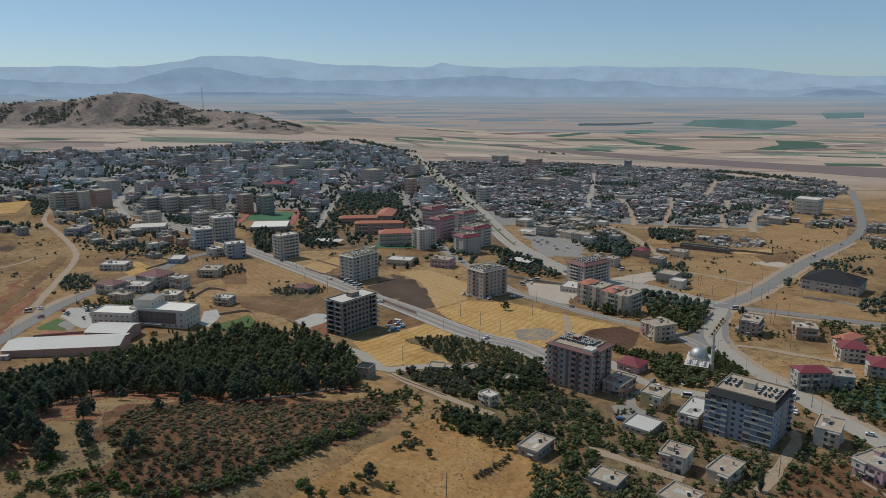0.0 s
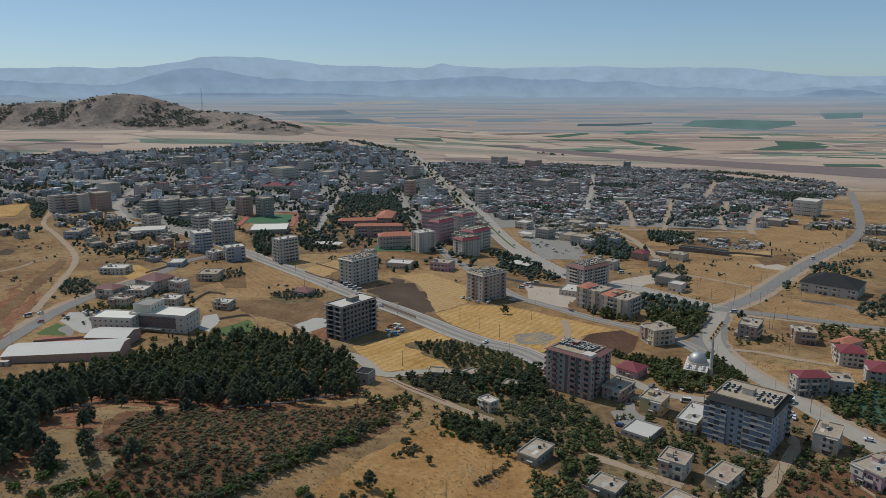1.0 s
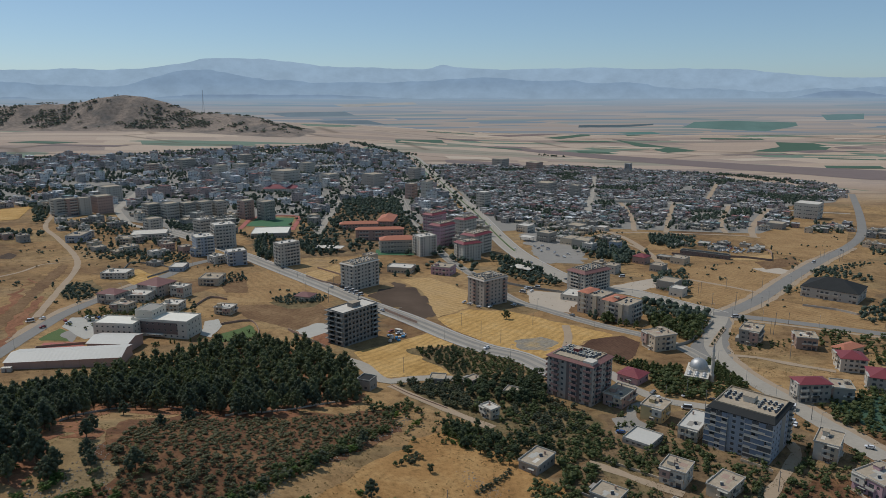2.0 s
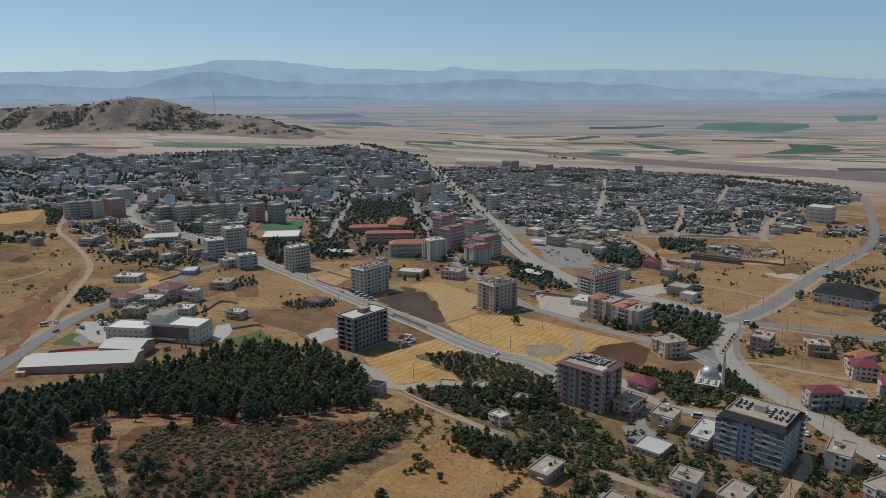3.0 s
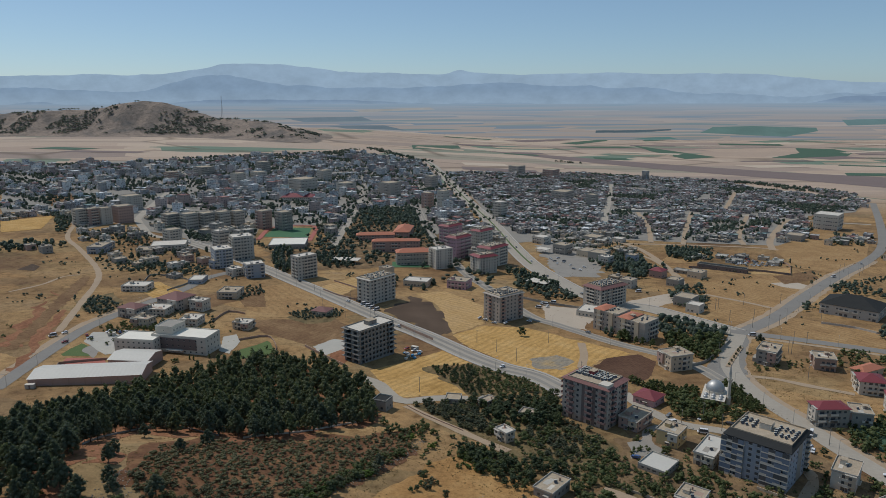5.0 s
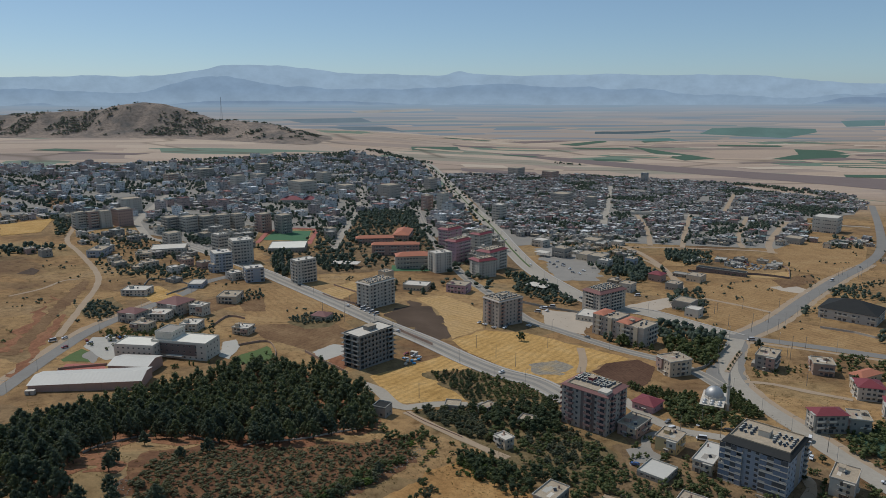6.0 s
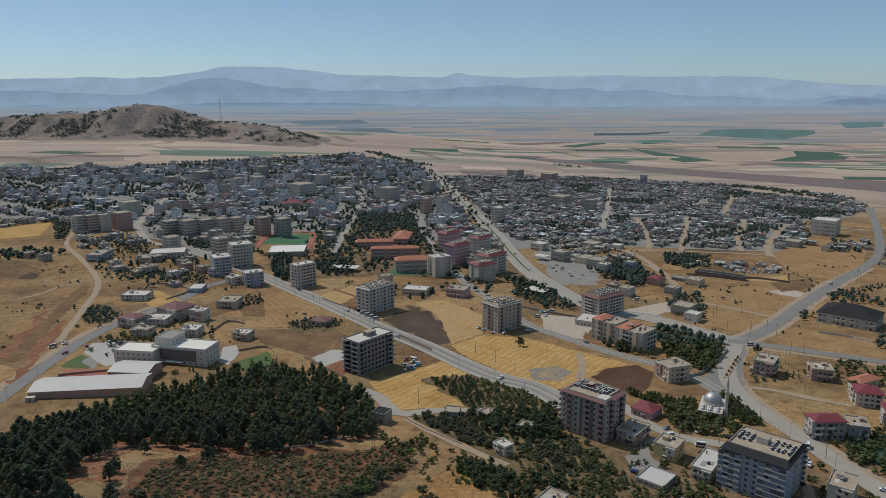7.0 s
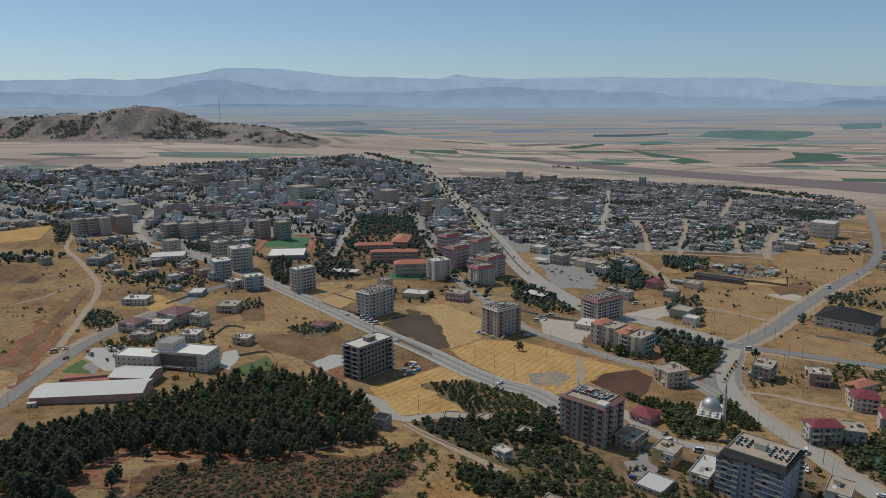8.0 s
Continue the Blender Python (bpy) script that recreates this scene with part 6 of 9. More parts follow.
# the school with the brown front, in three wings
for spec, floors, wall, label in (
        ((-183.9, 448.6, 40, 18, 11.4, -11.3), 3, "white", "school wing with brown cladding and white ends"),
        ((-195.5, 452.4, 12.8, 15, 16.1, -14), 4, "white", "taller white middle wing of the school"),
        ((-212.6, 443.7, 27.6, 16.5, 9.8, -6.7), 3, "white", "low white school wing with small windows")):
    w, d, h, fh = spec[2], spec[3], spec[4], spec[4] / floors
    few = label.startswith("taller")
    row = [] if few else spread(w, 9 if w > 30 else 7, 1.3, 1.1, 1.0)
    wing = building(*spec, floors, label, wall, "flat", row or [(w * 0.5, 0.5, 1.4, 0.6, "window")], spread(d, 4, 1.1, 1.1, 1.3), "school", "school", "white", "bright_roof")
    if w > 30:
        front = -d / 2
        for f in (1, 2):
            z = f * fh
            part("cladding", boxes((-w / 2 + 0.4, w * 0.33, front - 0.14, front, z - (0.9 if f == 1 else 0.0), z + 1.05), (-w / 2 + 0.4, w * 0.33, front - 0.14, front, z + 2.15, z + fh - (0.9 if f == 2 else 0.0))), M["brown_panel"], wing, "brown facade cladding")
            edges = [-w / 2 + 0.4] + [c[0] - w / 2 + s * 0.65 for c in row for s in (-1, 1) if c[0] - w / 2 < w * 0.33] + [w * 0.33]
            for a, c in zip(edges[::2], edges[1::2]):
                if c - a > 0.05:
                    part("cladding", boxes((a, c, front - 0.14, front, z + 1.05, z + 2.15)), M["brown_panel"], wing)
        part("porch_roof", boxes((-w * 0.2, w * 0.1, front - 3.0, front - 0.15, 2.7, 2.95)), M["white"], wing)
    if few:
        part("roof_garden", boxes((-w / 2 + 1.0, w / 2 - 1.0, -d / 2 + 1.0, d / 2 - 1.0, h + 0.22, h + 0.4)), M["grey_wall"], wing)
    footprints.append((spec[0], spec[1], 25))


# ---------------------------------------------------------------- long sheds
def shed_hall(x, y, w, d, h, turn, label, rise=2.2):
    base = ground_at_corner(x, y, w, d, turn)
    e = thing("hall", x, y, base, turn, label, "hall")
    part("wall", boxes((-w / 2, w / 2, -d / 2, -d / 2 + 0.25, -3, h), (-w / 2, w / 2, d / 2 - 0.25, d / 2, -3, h)), M["salmon"], e)
    for s in (-1, 1):
        bm = bmesh.new()
        ring = [bm.verts.new((s * w / 2, p, q)) for p, q in ((-d / 2 + 0.25, -3), (d / 2 - 0.25, -3), (d / 2 - 0.25, h), (0, h + rise - 0.15), (-d / 2 + 0.25, h))]
        f = bm.faces.new(ring)
        r = bmesh.ops.extrude_face_region(bm, geom=[f])
        bmesh.ops.translate(bm, vec=(-s * 0.25, 0, 0), verts=[v for v in r["geom"] if isinstance(v, bmesh.types.BMVert)])
        part("gable", bm, M["salmon"], e)
    for s in (-1, 1):
        bm = bmesh.new()
        n = max(8, round(w / 1.2))
        top, low = [], []
        for i in range(n + 1):
            u = -w / 2 - 0.5 + (w + 1) * i / n
            z = 0.05 if i % 2 else 0
            top.append(bm.verts.new((u, 0, h + rise + z)))
            low.append(bm.verts.new((u, s * (d / 2 + 0.5), h + z)))
        for i in range(n):
            bm.faces.new((low[i], low[i + 1], top[i + 1], top[i]))
        part("roof", bm, M["sheet_roof"], e)
    n = max(3, round(w / 9))
    for i in range(n):
        u = -w / 2 + w * (i + 0.5) / n
        part("pilaster", boxes((u - 0.2, u + 0.2, -d / 2 - 0.12, -d / 2, -1, h)), M["brick"], e)
    footprints.append((x, y, max(w, d) / 2))


shed_hall(-218.2, 390.2, 62.9, 21.4, 5.4, 7.6, "long low hall with a pale sheet roof and salmon walls")
shed_hall(-204.4, 417.8, 25.7, 19.1, 5.7, -3.9, "hall with a pale sheet roof joined to the long one")

# dark-roofed school beside the cross roads
b = (335.1, 586.8, 43.8, 47.6, 8.5, -40.4)
building(*b[:3], 34, *b[4:], 2, "two-storey school with a long dark sheet roof", "off_white", "hip", None, None, "school", "school", top="dark_roof")


# ---------------------------------------------------------------- mosque
def mosque(x, y, w, d, h, turn):
    base = ground_at_corner(x, y, w, d, turn)
    e = thing("mosque", x, y, base, turn, "small mosque with a silver dome and smaller domes", "mosque")
    bm = bmesh.new()
    for length, m in ((w, pose(-w / 2, -d / 2, 0)), (d, pose(w / 2, -d / 2, 0, 0, 0, 90)), (w, pose(w / 2, d / 2, 0, 0, 0, 180)), (d, pose(-w / 2, d / 2, 0, 0, 0, 270))):
        facade(bm, length, 1, h, 0, spread(length, 4, 1.3, 1.2, h * 0.55), m)
    part("wall", bm, M["yellow"], e)
    part("window", boxes((-w / 2 + 0.3, w / 2 - 0.3, -d / 2 + 0.25, d / 2 - 0.25, 0.5, h - 0.3)), M["glass"], e)
    part("roof", boxes((-w / 2 - 0.4, w / 2 + 0.4, -d / 2 - 0.4, d / 2 + 0.4, h, h + 0.35), bevel=0.06), M["white"], e)
    bm = bmesh.new()
    r = min(w, d) * 0.43
    lathe(bm, [(r + 0.3, h + 0.35), (r + 0.3, h + 1.6), (r, h + 1.6)], 24, 0, d * 0.12)
    part("drum", bm, M["white"], e)
    bm = bmesh.new()
    lathe(bm, [(r * math.cos(a), h + 1.6 + r * math.sin(a)) for a in (radians(i * 9) for i in range(11))], 28, 0, d * 0.12)
    for f in bm.faces:
        f.smooth = True
    dome = part("dome", bm, M["metal"], e, "silver sheet-metal dome")
    bm = bmesh.new()
    tube(bm, 0, d * 0.12, h + 1.5 + r, h + 3.2 + r, 0.14, 0.03, 6)
    part("finial", bm, M["metal"], dome)
    for i in range(3):
        for j in range(2):
            u, v, rr = -w * 0.33 + i * w * 0.33, -d * 0.41 + j * d * 0.17, w * 0.11
            bm = bmesh.new()
            lathe(bm, [(rr * math.cos(a), h + 0.35 + rr * math.sin(a)) for a in (radians(k * 15) for k in range(7))], 14, u, v)
            for f in bm.faces:
                f.smooth = True
            part("small_dome", bm, M["metal"], e, "small silver dome")
    footprints.append((x, y, 12))
    px, py = on_roof(x, y, turn, w / 2 + 1.6, -d * 0.1)
    t = thing("minaret", px, py, land(px, py) - 0.5, turn, "slender white minaret with a pointed cap", "minaret")
    bm = bmesh.new()
    lathe(bm, [(1.3, 0), (1.3, 4.5), (0.95, 5.5), (0.9, 14)], 14)
    part("shaft", bm, M["white"], t)
    bm = bmesh.new()
    lathe(bm, [(0.9, 14), (1.5, 14.8), (1.5, 15.8), (1.35, 15.8), (1.35, 14.95), (0.8, 14.95)], 14)
    part("gallery", bm, M["white"], t)
    bm = bmesh.new()
    lathe(bm, [(0.75, 14.9), (0.72, 18.5), (0.85, 18.6)], 14)
    part("upper_shaft", bm, M["white"], t)
    bm = bmesh.new()
    lathe(bm, [(0.85, 18.6), (0.4, 21.5), (0.02, 24.5)], 14)
    part("cap", bm, M["metal"], t, "pointed metal cap")


mosque(146, 382, 12.1, 21.3, 4, -25.2)

# ---------------------------------------------------------------- trees
M.update({
    "pine": leafy("pine_needles", (0.07, 0.09, 0.06), (0.132, 0.154, 0.106)),
    "olive": leafy("olive_leaves", (0.078, 0.088, 0.054), (0.16, 0.17, 0.112)),
    "leaf": leafy("broad_leaves", (0.056, 0.076, 0.042), (0.12, 0.148, 0.078)),
    # leaves of the distant town, haze painted in: paler and bluer than broad_leaves
    "hazed_town_leaf": leafy("hazed_town_leaves", (0.068, 0.092, 0.07), (0.13, 0.16, 0.12)),
    "scrub": leafy("dry_scrub", (0.105, 0.106, 0.06), (0.2, 0.192, 0.112)),
    "weed": leafy("dry_weeds", (0.17, 0.125, 0.06), (0.29, 0.22, 0.11)),
    # scrub on the far hill, greyed and lightened to carry the haze
    "hazed_hill_leaf": leafy("hazed_hill_scrub_leaves", (0.125, 0.14, 0.126), (0.21, 0.226, 0.195), 0.2),
    "lush": leafy("lush_leaves", (0.06, 0.1, 0.022), (0.13, 0.19, 0.05)),
})


def clump(verts, faces, c, r, leaves, leaf, rng, flat=0.8, spiky=0.5):
    """A tuft of leaves: small blades round a point, most of them at its skin, pointing out and up."""
    for _ in range(leaves):
        d = Vector((rng.gauss(0, 1), rng.gauss(0, 1), rng.gauss(0, 1) * flat)).normalized()
        p = Vector(c) + d * r * rng.uniform(0.55, 1.05)
        t = (d * spiky + Vector((rng.gauss(0, 0.6), rng.gauss(0, 0.6), 0.25 + rng.gauss(0, 0.45)))).normalized()
        w = t.cross(Vector((rng.gauss(0, 1), rng.gauss(0, 1), rng.gauss(0, 1))))
        w = w.normalized() if w.length > 1e-4 else Vector((1, 0, 0))
        s = leaf * rng.uniform(0.6, 1.35)
        i = len(verts)
        verts += [p - w * s * 0.42, p + w * s * 0.42, p + t * s * 1.15]
        faces.append((i, i + 1, i + 2))


def lump(verts, faces, c, r, rng, squash=0.8, n=6):
    """The uneven bough of foliage that the blades grow from."""
    i = len(verts)
    levels = ((-0.9, 0.45), (-0.25, 1.0), (0.4, 0.85), (0.95, 0.3))
    for k, (zz, rr) in enumerate(levels):
        for j in range(n):
            a = 2 * math.pi * (j + 0.5 * k) / n
            q = r * rr * rng.uniform(0.65, 1.25)
            verts.append(Vector(c) + Vector((q * math.cos(a), q * math.sin(a), zz * r * squash * rng.uniform(0.8, 1.15))))
    for k in range(len(levels) - 1):
        for j in range(n):
            faces.append((i + k * n + j, i + k * n + (j + 1) % n, i + (k + 1) * n + (j + 1) % n, i + (k + 1) * n + j))
    faces.append(tuple(i + (len(levels) - 1) * n + j for j in range(n)))


def crown_data(kind, seed, detail=1.0, big=1.0):
    """Leaves of a crown; its foot is at the trunk's base, its height about one."""
    rng = random.Random(seed)
    vs, fs = [], []
    fat = 1.0 if detail > 0.5 else 1.5
    few = lambda n: n if detail > 0.5 else round(n * 0.3)
    if kind == "pine":
        spots = []
        many = few(32)
        for k in range(many):
            t = (k + rng.random()) / many
            z = 0.26 + 0.64 * t
            reach = 0.33 * (1 - t ** 2.0) ** 0.8 * (0.7 + 0.3 * min(1, t * 3.5))
            a = 2.4 * k + rng.uniform(-0.5, 0.5)
            q = reach * rng.uniform(0.55, 1.05)
            spots.append(((q * math.cos(a), q * math.sin(a), z), (0.052 + 0.046 * (1 - t)) * fat * rng.uniform(0.7, 1.3)))
        spots += [((rng.uniform(-0.02, 0.02), rng.uniform(-0.02, 0.02), 0.91), 0.075), ((0, 0, 0.78), 0.11), ((0, 0, 0.6), 0.14), ((0, 0, 0.42), 0.16)]
        leaf = 0.027 * big
        for c, r in spots:
            lump(vs, fs, c, r * 0.86, rng, 0.95, 5)
            clump(vs, fs, c, r * 1.12, round(52 * detail), leaf, rng, 0.9, 0.7)
    elif kind == "cypress":
        for i in range(8):
            z = 0.14 + 0.8 * i / 7
            r = 0.12 * math.sin(math.pi * min(0.95, 0.25 + 0.72 * i / 7)) + 0.02
            c = (rng.uniform(-0.02, 0.02), rng.uniform(-0.02, 0.02), z)
            lump(vs, fs, c, r * 0.85, rng, 1.1)
            clump(vs, fs, c, r * 1.1, round(40 * detail), 0.045 * big, rng)
    elif kind == "round":
        for k in range(few(28)):
            a, z = 2.4 * k + rng.uniform(-0.4, 0.4), rng.uniform(0.26, 0.88)
            q = rng.uniform(0.1, 0.38) * (1 - abs(z - 0.55) * 1.3)
            c, r = (q * math.cos(a), q * math.sin(a), z), rng.uniform(0.07, 0.145) * fat
            lump(vs, fs, c, r * 0.86, rng, 0.85, 5)
            clump(vs, fs, c, r * 1.12, round(46 * detail), 0.037 * big, rng)
    else:
        for k in range(few(21)):
            a, z = 2.4 * k + rng.uniform(-0.4, 0.4), rng.uniform(0.2, 0.8)
            q = rng.uniform(0.08, 0.48)
            c, r = (q * math.cos(a), q * math.sin(a), z), rng.uniform(0.1, 0.2) * fat
            lump(vs, fs, c, r * 0.86, rng, 0.8, 5)
            clump(vs, fs, c, r * 1.12, round(42 * detail), 0.046 * big, rng)
    return vs, fs


def small_crown(kind, seed):
    """A crown for trees far off: a few kernels and loose blades."""
    rng = random.Random(seed)
    vs, fs = [], []
    tall = kind in ("pine", "cypress")
    for k in range(2):
        a = rng.uniform(0, 6.283)
        q = 0.0 if tall else rng.uniform(0.1, 0.25)
        c = (q * math.cos(a), q * math.sin(a), (0.38 + 0.32 * k) if tall else rng.uniform(0.42, 0.7))
        r = (0.27 - 0.08 * k if kind == "pine" else 0.15) if tall else rng.uniform(0.24, 0.34)
        i, n = len(vs), 4
        for z, w in ((-0.9, 0.55), (0.1, 1.05), (1.0, 0.4)):
            for j in range(n):
                t = 6.283 * (j + rng.uniform(-0.3, 0.3)) / n
                p = r * w * rng.uniform(0.75, 1.2)
                vs.append(Vector((c[0] + p * math.cos(t), c[1] + p * math.sin(t), c[2] + z * r * (1.2 if tall else 0.85))))
        for m in range(2):
            for j in range(n):
                fs.append((i + m * n + j, i + m * n + (j + 1) % n, i + (m + 1) * n + (j + 1) % n, i + (m + 1) * n + j))
        fs.append(tuple(i + 2 * n + j for j in range(n)))
        clump(vs, fs, c, r * 1.15, 4, 0.2, rng)
    return vs, fs


def trunk_bm(kind, seed):
    rng = random.Random(seed)
    bm = bmesh.new()
    hgt, r = {"pine": (0.8, 0.022), "cypress": (0.3, 0.02), "round": (0.55, 0.028), "bush": (0.4, 0.03)}[kind]
    rings, n, x, y = [], 6, 0.0, 0.0
    for k in range(4):
        t = k / 3
        x, y = x + rng.uniform(-0.012, 0.012), y + rng.uniform(-0.012, 0.012)
        rings.append([bm.verts.new((x + r * (1 - 0.6 * t) * math.cos(6.283 * i / n), y + r * (1 - 0.6 * t) * math.sin(6.283 * i / n), -0.06 + (hgt + 0.06) * t)) for i in range(n)])
    for a, b in zip(rings, rings[1:]):
        for i in range(n):
            bm.faces.new((a[i], a[(i + 1) % n], b[(i + 1) % n], b[i]))
    for _ in range(4):
        a, z = rng.uniform(0, 6.283), rng.uniform(0.35, 0.75) * hgt
        d = Vector((math.cos(a), math.sin(a), 0.8)).normalized()
        p, q, w = Vector((x * 0.5, y * 0.5, z)), Vector((x * 0.5, y * 0.5, z)) + d * 0.22, Vector((-d.y, d.x, 0)).normalized() * r * 0.4
        bm.faces.new([bm.verts.new(v) for v in (p - w, p + w, q)])
        u = Vector((0, 0, r * 0.4))
        bm.faces.new([bm.verts.new(v) for v in (p - u, p + u, q)])
    return bm


def mesh_of(name, vs, fs, mat):
    me = bpy.data.meshes.new(name)
    me.from_pydata(vs, [], fs)
    me.polygons.foreach_set("use_smooth", [True] * len(me.polygons))
    me.materials.append(mat)
    return me


TREES, CROWNS, SMALL = {}, {}, {}
for kind, mat, n in (("pine", "pine", 5), ("cypress", "pine", 2), ("round", "leaf", 4), ("bush", "olive", 4), ("scrub", "scrub", 4), ("lush", "lush", 3)):
    for k in range(n):
        shape = "bush" if kind in ("scrub", "lush") else kind
        vs, fs = crown_data(shape, 100 * len(TREES) + k, 0.72)
        tb = trunk_bm(shape, 7 * k + 1)
        tm = bpy.data.meshes.new("trunk")
        tb.to_mesh(tm)
        tb.free()
        tm.materials.append(M["bark"])
        TREES.setdefault(kind, []).append((mesh_of("crown", vs, fs, M[mat]), tm))
        lo_v, lo_f = crown_data(shape, 50 * len(TREES) + k, 0.3, 1.95)
        CROWNS.setdefault(kind, []).append((np.array(lo_v), lo_f))
        lo_v, lo_f = small_crown(shape, 31 * len(TREES) + k)
        SMALL.setdefault(kind, []).append((np.array(lo_v), lo_f))
WORDS = {"pine": ("pine_tree", "dark green pine with a ragged crown", "pine tree"), "cypress": ("cypress_tree", "slim dark green conical tree", "cypress"),
         "round": ("tree", "green broad-leaved tree with a rounded crown", "tree"), "bush": ("olive_tree", "small grey-green olive tree on dry soil", "olive tree"), "scrub": ("shrub", "low dry grey-green shrub on reddish soil", "shrub"), "lush": ("bush", "bright green leafy bush on dry ground", "bush")}


def tree(kind, x, y, hgt, wide=1.0, group=""):
    crown, trunk = random.choice(TREES[kind])
    name, label, cat = WORDS[kind]
    e = thing(name, x, y, land(x, y), random.uniform(0, 360), label, cat, group)
    e.scale = (hgt * wide, hgt * wide, hgt)
    for nm, me in (("trunk", trunk), ("crown", crown)):
        ob = new(nm, me)
        ob.parent = e
    return e


def tree_stuff(name, places, label, mat, category, crowns=None):
    """Many trees that nobody could count, as one growth. places: kind, x, y, height, width."""
    vs, fs, base = [], [], 0
    for kind, x, y, hgt, wide in places:
        cv, cf = random.choice((crowns or CROWNS)[kind])
        a = random.uniform(0, 6.283)
        c, s = math.cos(a) * hgt * wide, math.sin(a) * hgt * wide
        p = np.stack([cv[:, 0] * c - cv[:, 1] * s + x, cv[:, 0] * s + cv[:, 1] * c + y, cv[:, 2] * hgt + land(x, y) - 0.1 * hgt], 1)
        vs.append(p)
        fs += [tuple(i + base for i in f) for f in cf]
        base += len(p)
    me = bpy.data.meshes.new(name)
    me.from_pydata(np.concatenate(vs).tolist(), [], fs)
    me.polygons.foreach_set("use_smooth", [True] * len(me.polygons))
    tagged(mesh_part(name, me, M[mat]), label, category, kind="stuff")


def scatter(poly, pitch, jitter=0.4, turn=0.0, clear=True, keep=1.0):
    """Places within an outline, in a loosened grid, clear of roads and buildings."""
    xs, ys = [p[0] for p in poly], [p[1] for p in poly]
    cx, cy, R = (min(xs) + max(xs)) / 2, (min(ys) + max(ys)) / 2, math.hypot(max(xs) - min(xs), max(ys) - min(ys)) / 2
    n = int(R / pitch) + 1
    c, s = math.cos(radians(turn)), math.sin(radians(turn))
    out = []
    for i in range(-n, n + 1):
        for j in range(-n, n + 1):
            u, v = (i + random.uniform(-jitter, jitter)) * pitch, (j + random.uniform(-jitter, jitter)) * pitch
            x, y = cx + c * u - s * v, cy + s * u + c * v
            if random.random() > keep or not inside(x, y, poly):
                continue
            if clear and (any(near_road(x, y, r, h + 2.5) for r, h in ROADS) or any(math.hypot(x - a, y - b) < q * 0.85 for a, b, q in footprints) or any(near_road(x, y, r, 3.5) for r in DIRT)):
                continue
            out.append((x, y))
    return out


footprints += [(-58, 440, 20), (-73, 589, 22), (35, 545, 19), (72, 357, 20), (139, 299, 20), (127, 603, 24), (335, 590, 26)]
WOOD = [(-197.7, 269.2), (-211.6, 315.5), (-200, 343.4), (-183.5, 370.7), (-162.4, 397.7), (-130.6, 427.1), (-86.3, 420.7), (-52.8, 380), (-37.6, 332.7), (-61.1, 318.4), (-86.8, 293.8), (-112.4, 288.5), (-142.6, 284.9), (-148.5, 250.4), (-131.1, 210.4), (-134.3, 200.1), (-146.1, 193.9)]
wood = sorted(scatter(WOOD, 6.0, 0.48, 20, keep=0.94), key=lambda p: p[1])
for x, y in wood[:240]:
    tree("pine", x, y, random.uniform(8.5, 13.8), random.uniform(0.8, 1.12), "pines of the wood")
tree_stuff("pine_wood", [("pine", x, y, random.uniform(8.5, 13.8), random.uniform(0.8, 1.12)) for x, y in wood[240:]], "dense dark green pine wood behind the nearest trees", "pine", "wood")
SCRUB = [(-119.3, 229.8), (-121.7, 260), (-109, 279.3), (-59, 306.3), (-25.1, 329.6), (-18.8, 302.8), (-34.5, 276.4), (-57.9, 232.7), (-68.9, 208.4), (-91.9, 193.6), (-103.1, 198.2), (-109.7, 215.1)]
scrub = sorted(scatter(SCRUB, 3.0, 0.4, 10, keep=0.9), key=lambda p: p[1])
for x, y in scrub[:150]:
    tree("scrub", x, y, random.uniform(1.3, 2.7), random.uniform(1.1, 1.6), "shrubs on the slope")
if scrub[150:]:
    tree_stuff("scrub", [("scrub", x, y, random.uniform(1.3, 2.7), random.uniform(1.1, 1.6)) for x, y in scrub[150:]], "low dry scrub on a reddish slope", "scrub", "scrub")
# bushier border of the scrub
border = random.Random(23)
EDGE = [(-93, 193), (-70, 208), (-58, 231), (-46, 253), (-33, 277)]
for (ax, ay), (bx, by) in zip(EDGE, EDGE[1:]):
    n = int(math.hypot(bx - ax, by - ay) / 2.6)
    for i in range(n):
        f = (i + border.random()) / n
        tree(border.choice(("bush", "lush", "bush", "round")), ax + (bx - ax) * f + border.gauss(-0.8, 1.2), ay + (by - ay) * f + border.gauss(0, 1.2), border.uniform(1.8, 3.9), border.uniform(1.1, 1.5), "bushes along the scrub")
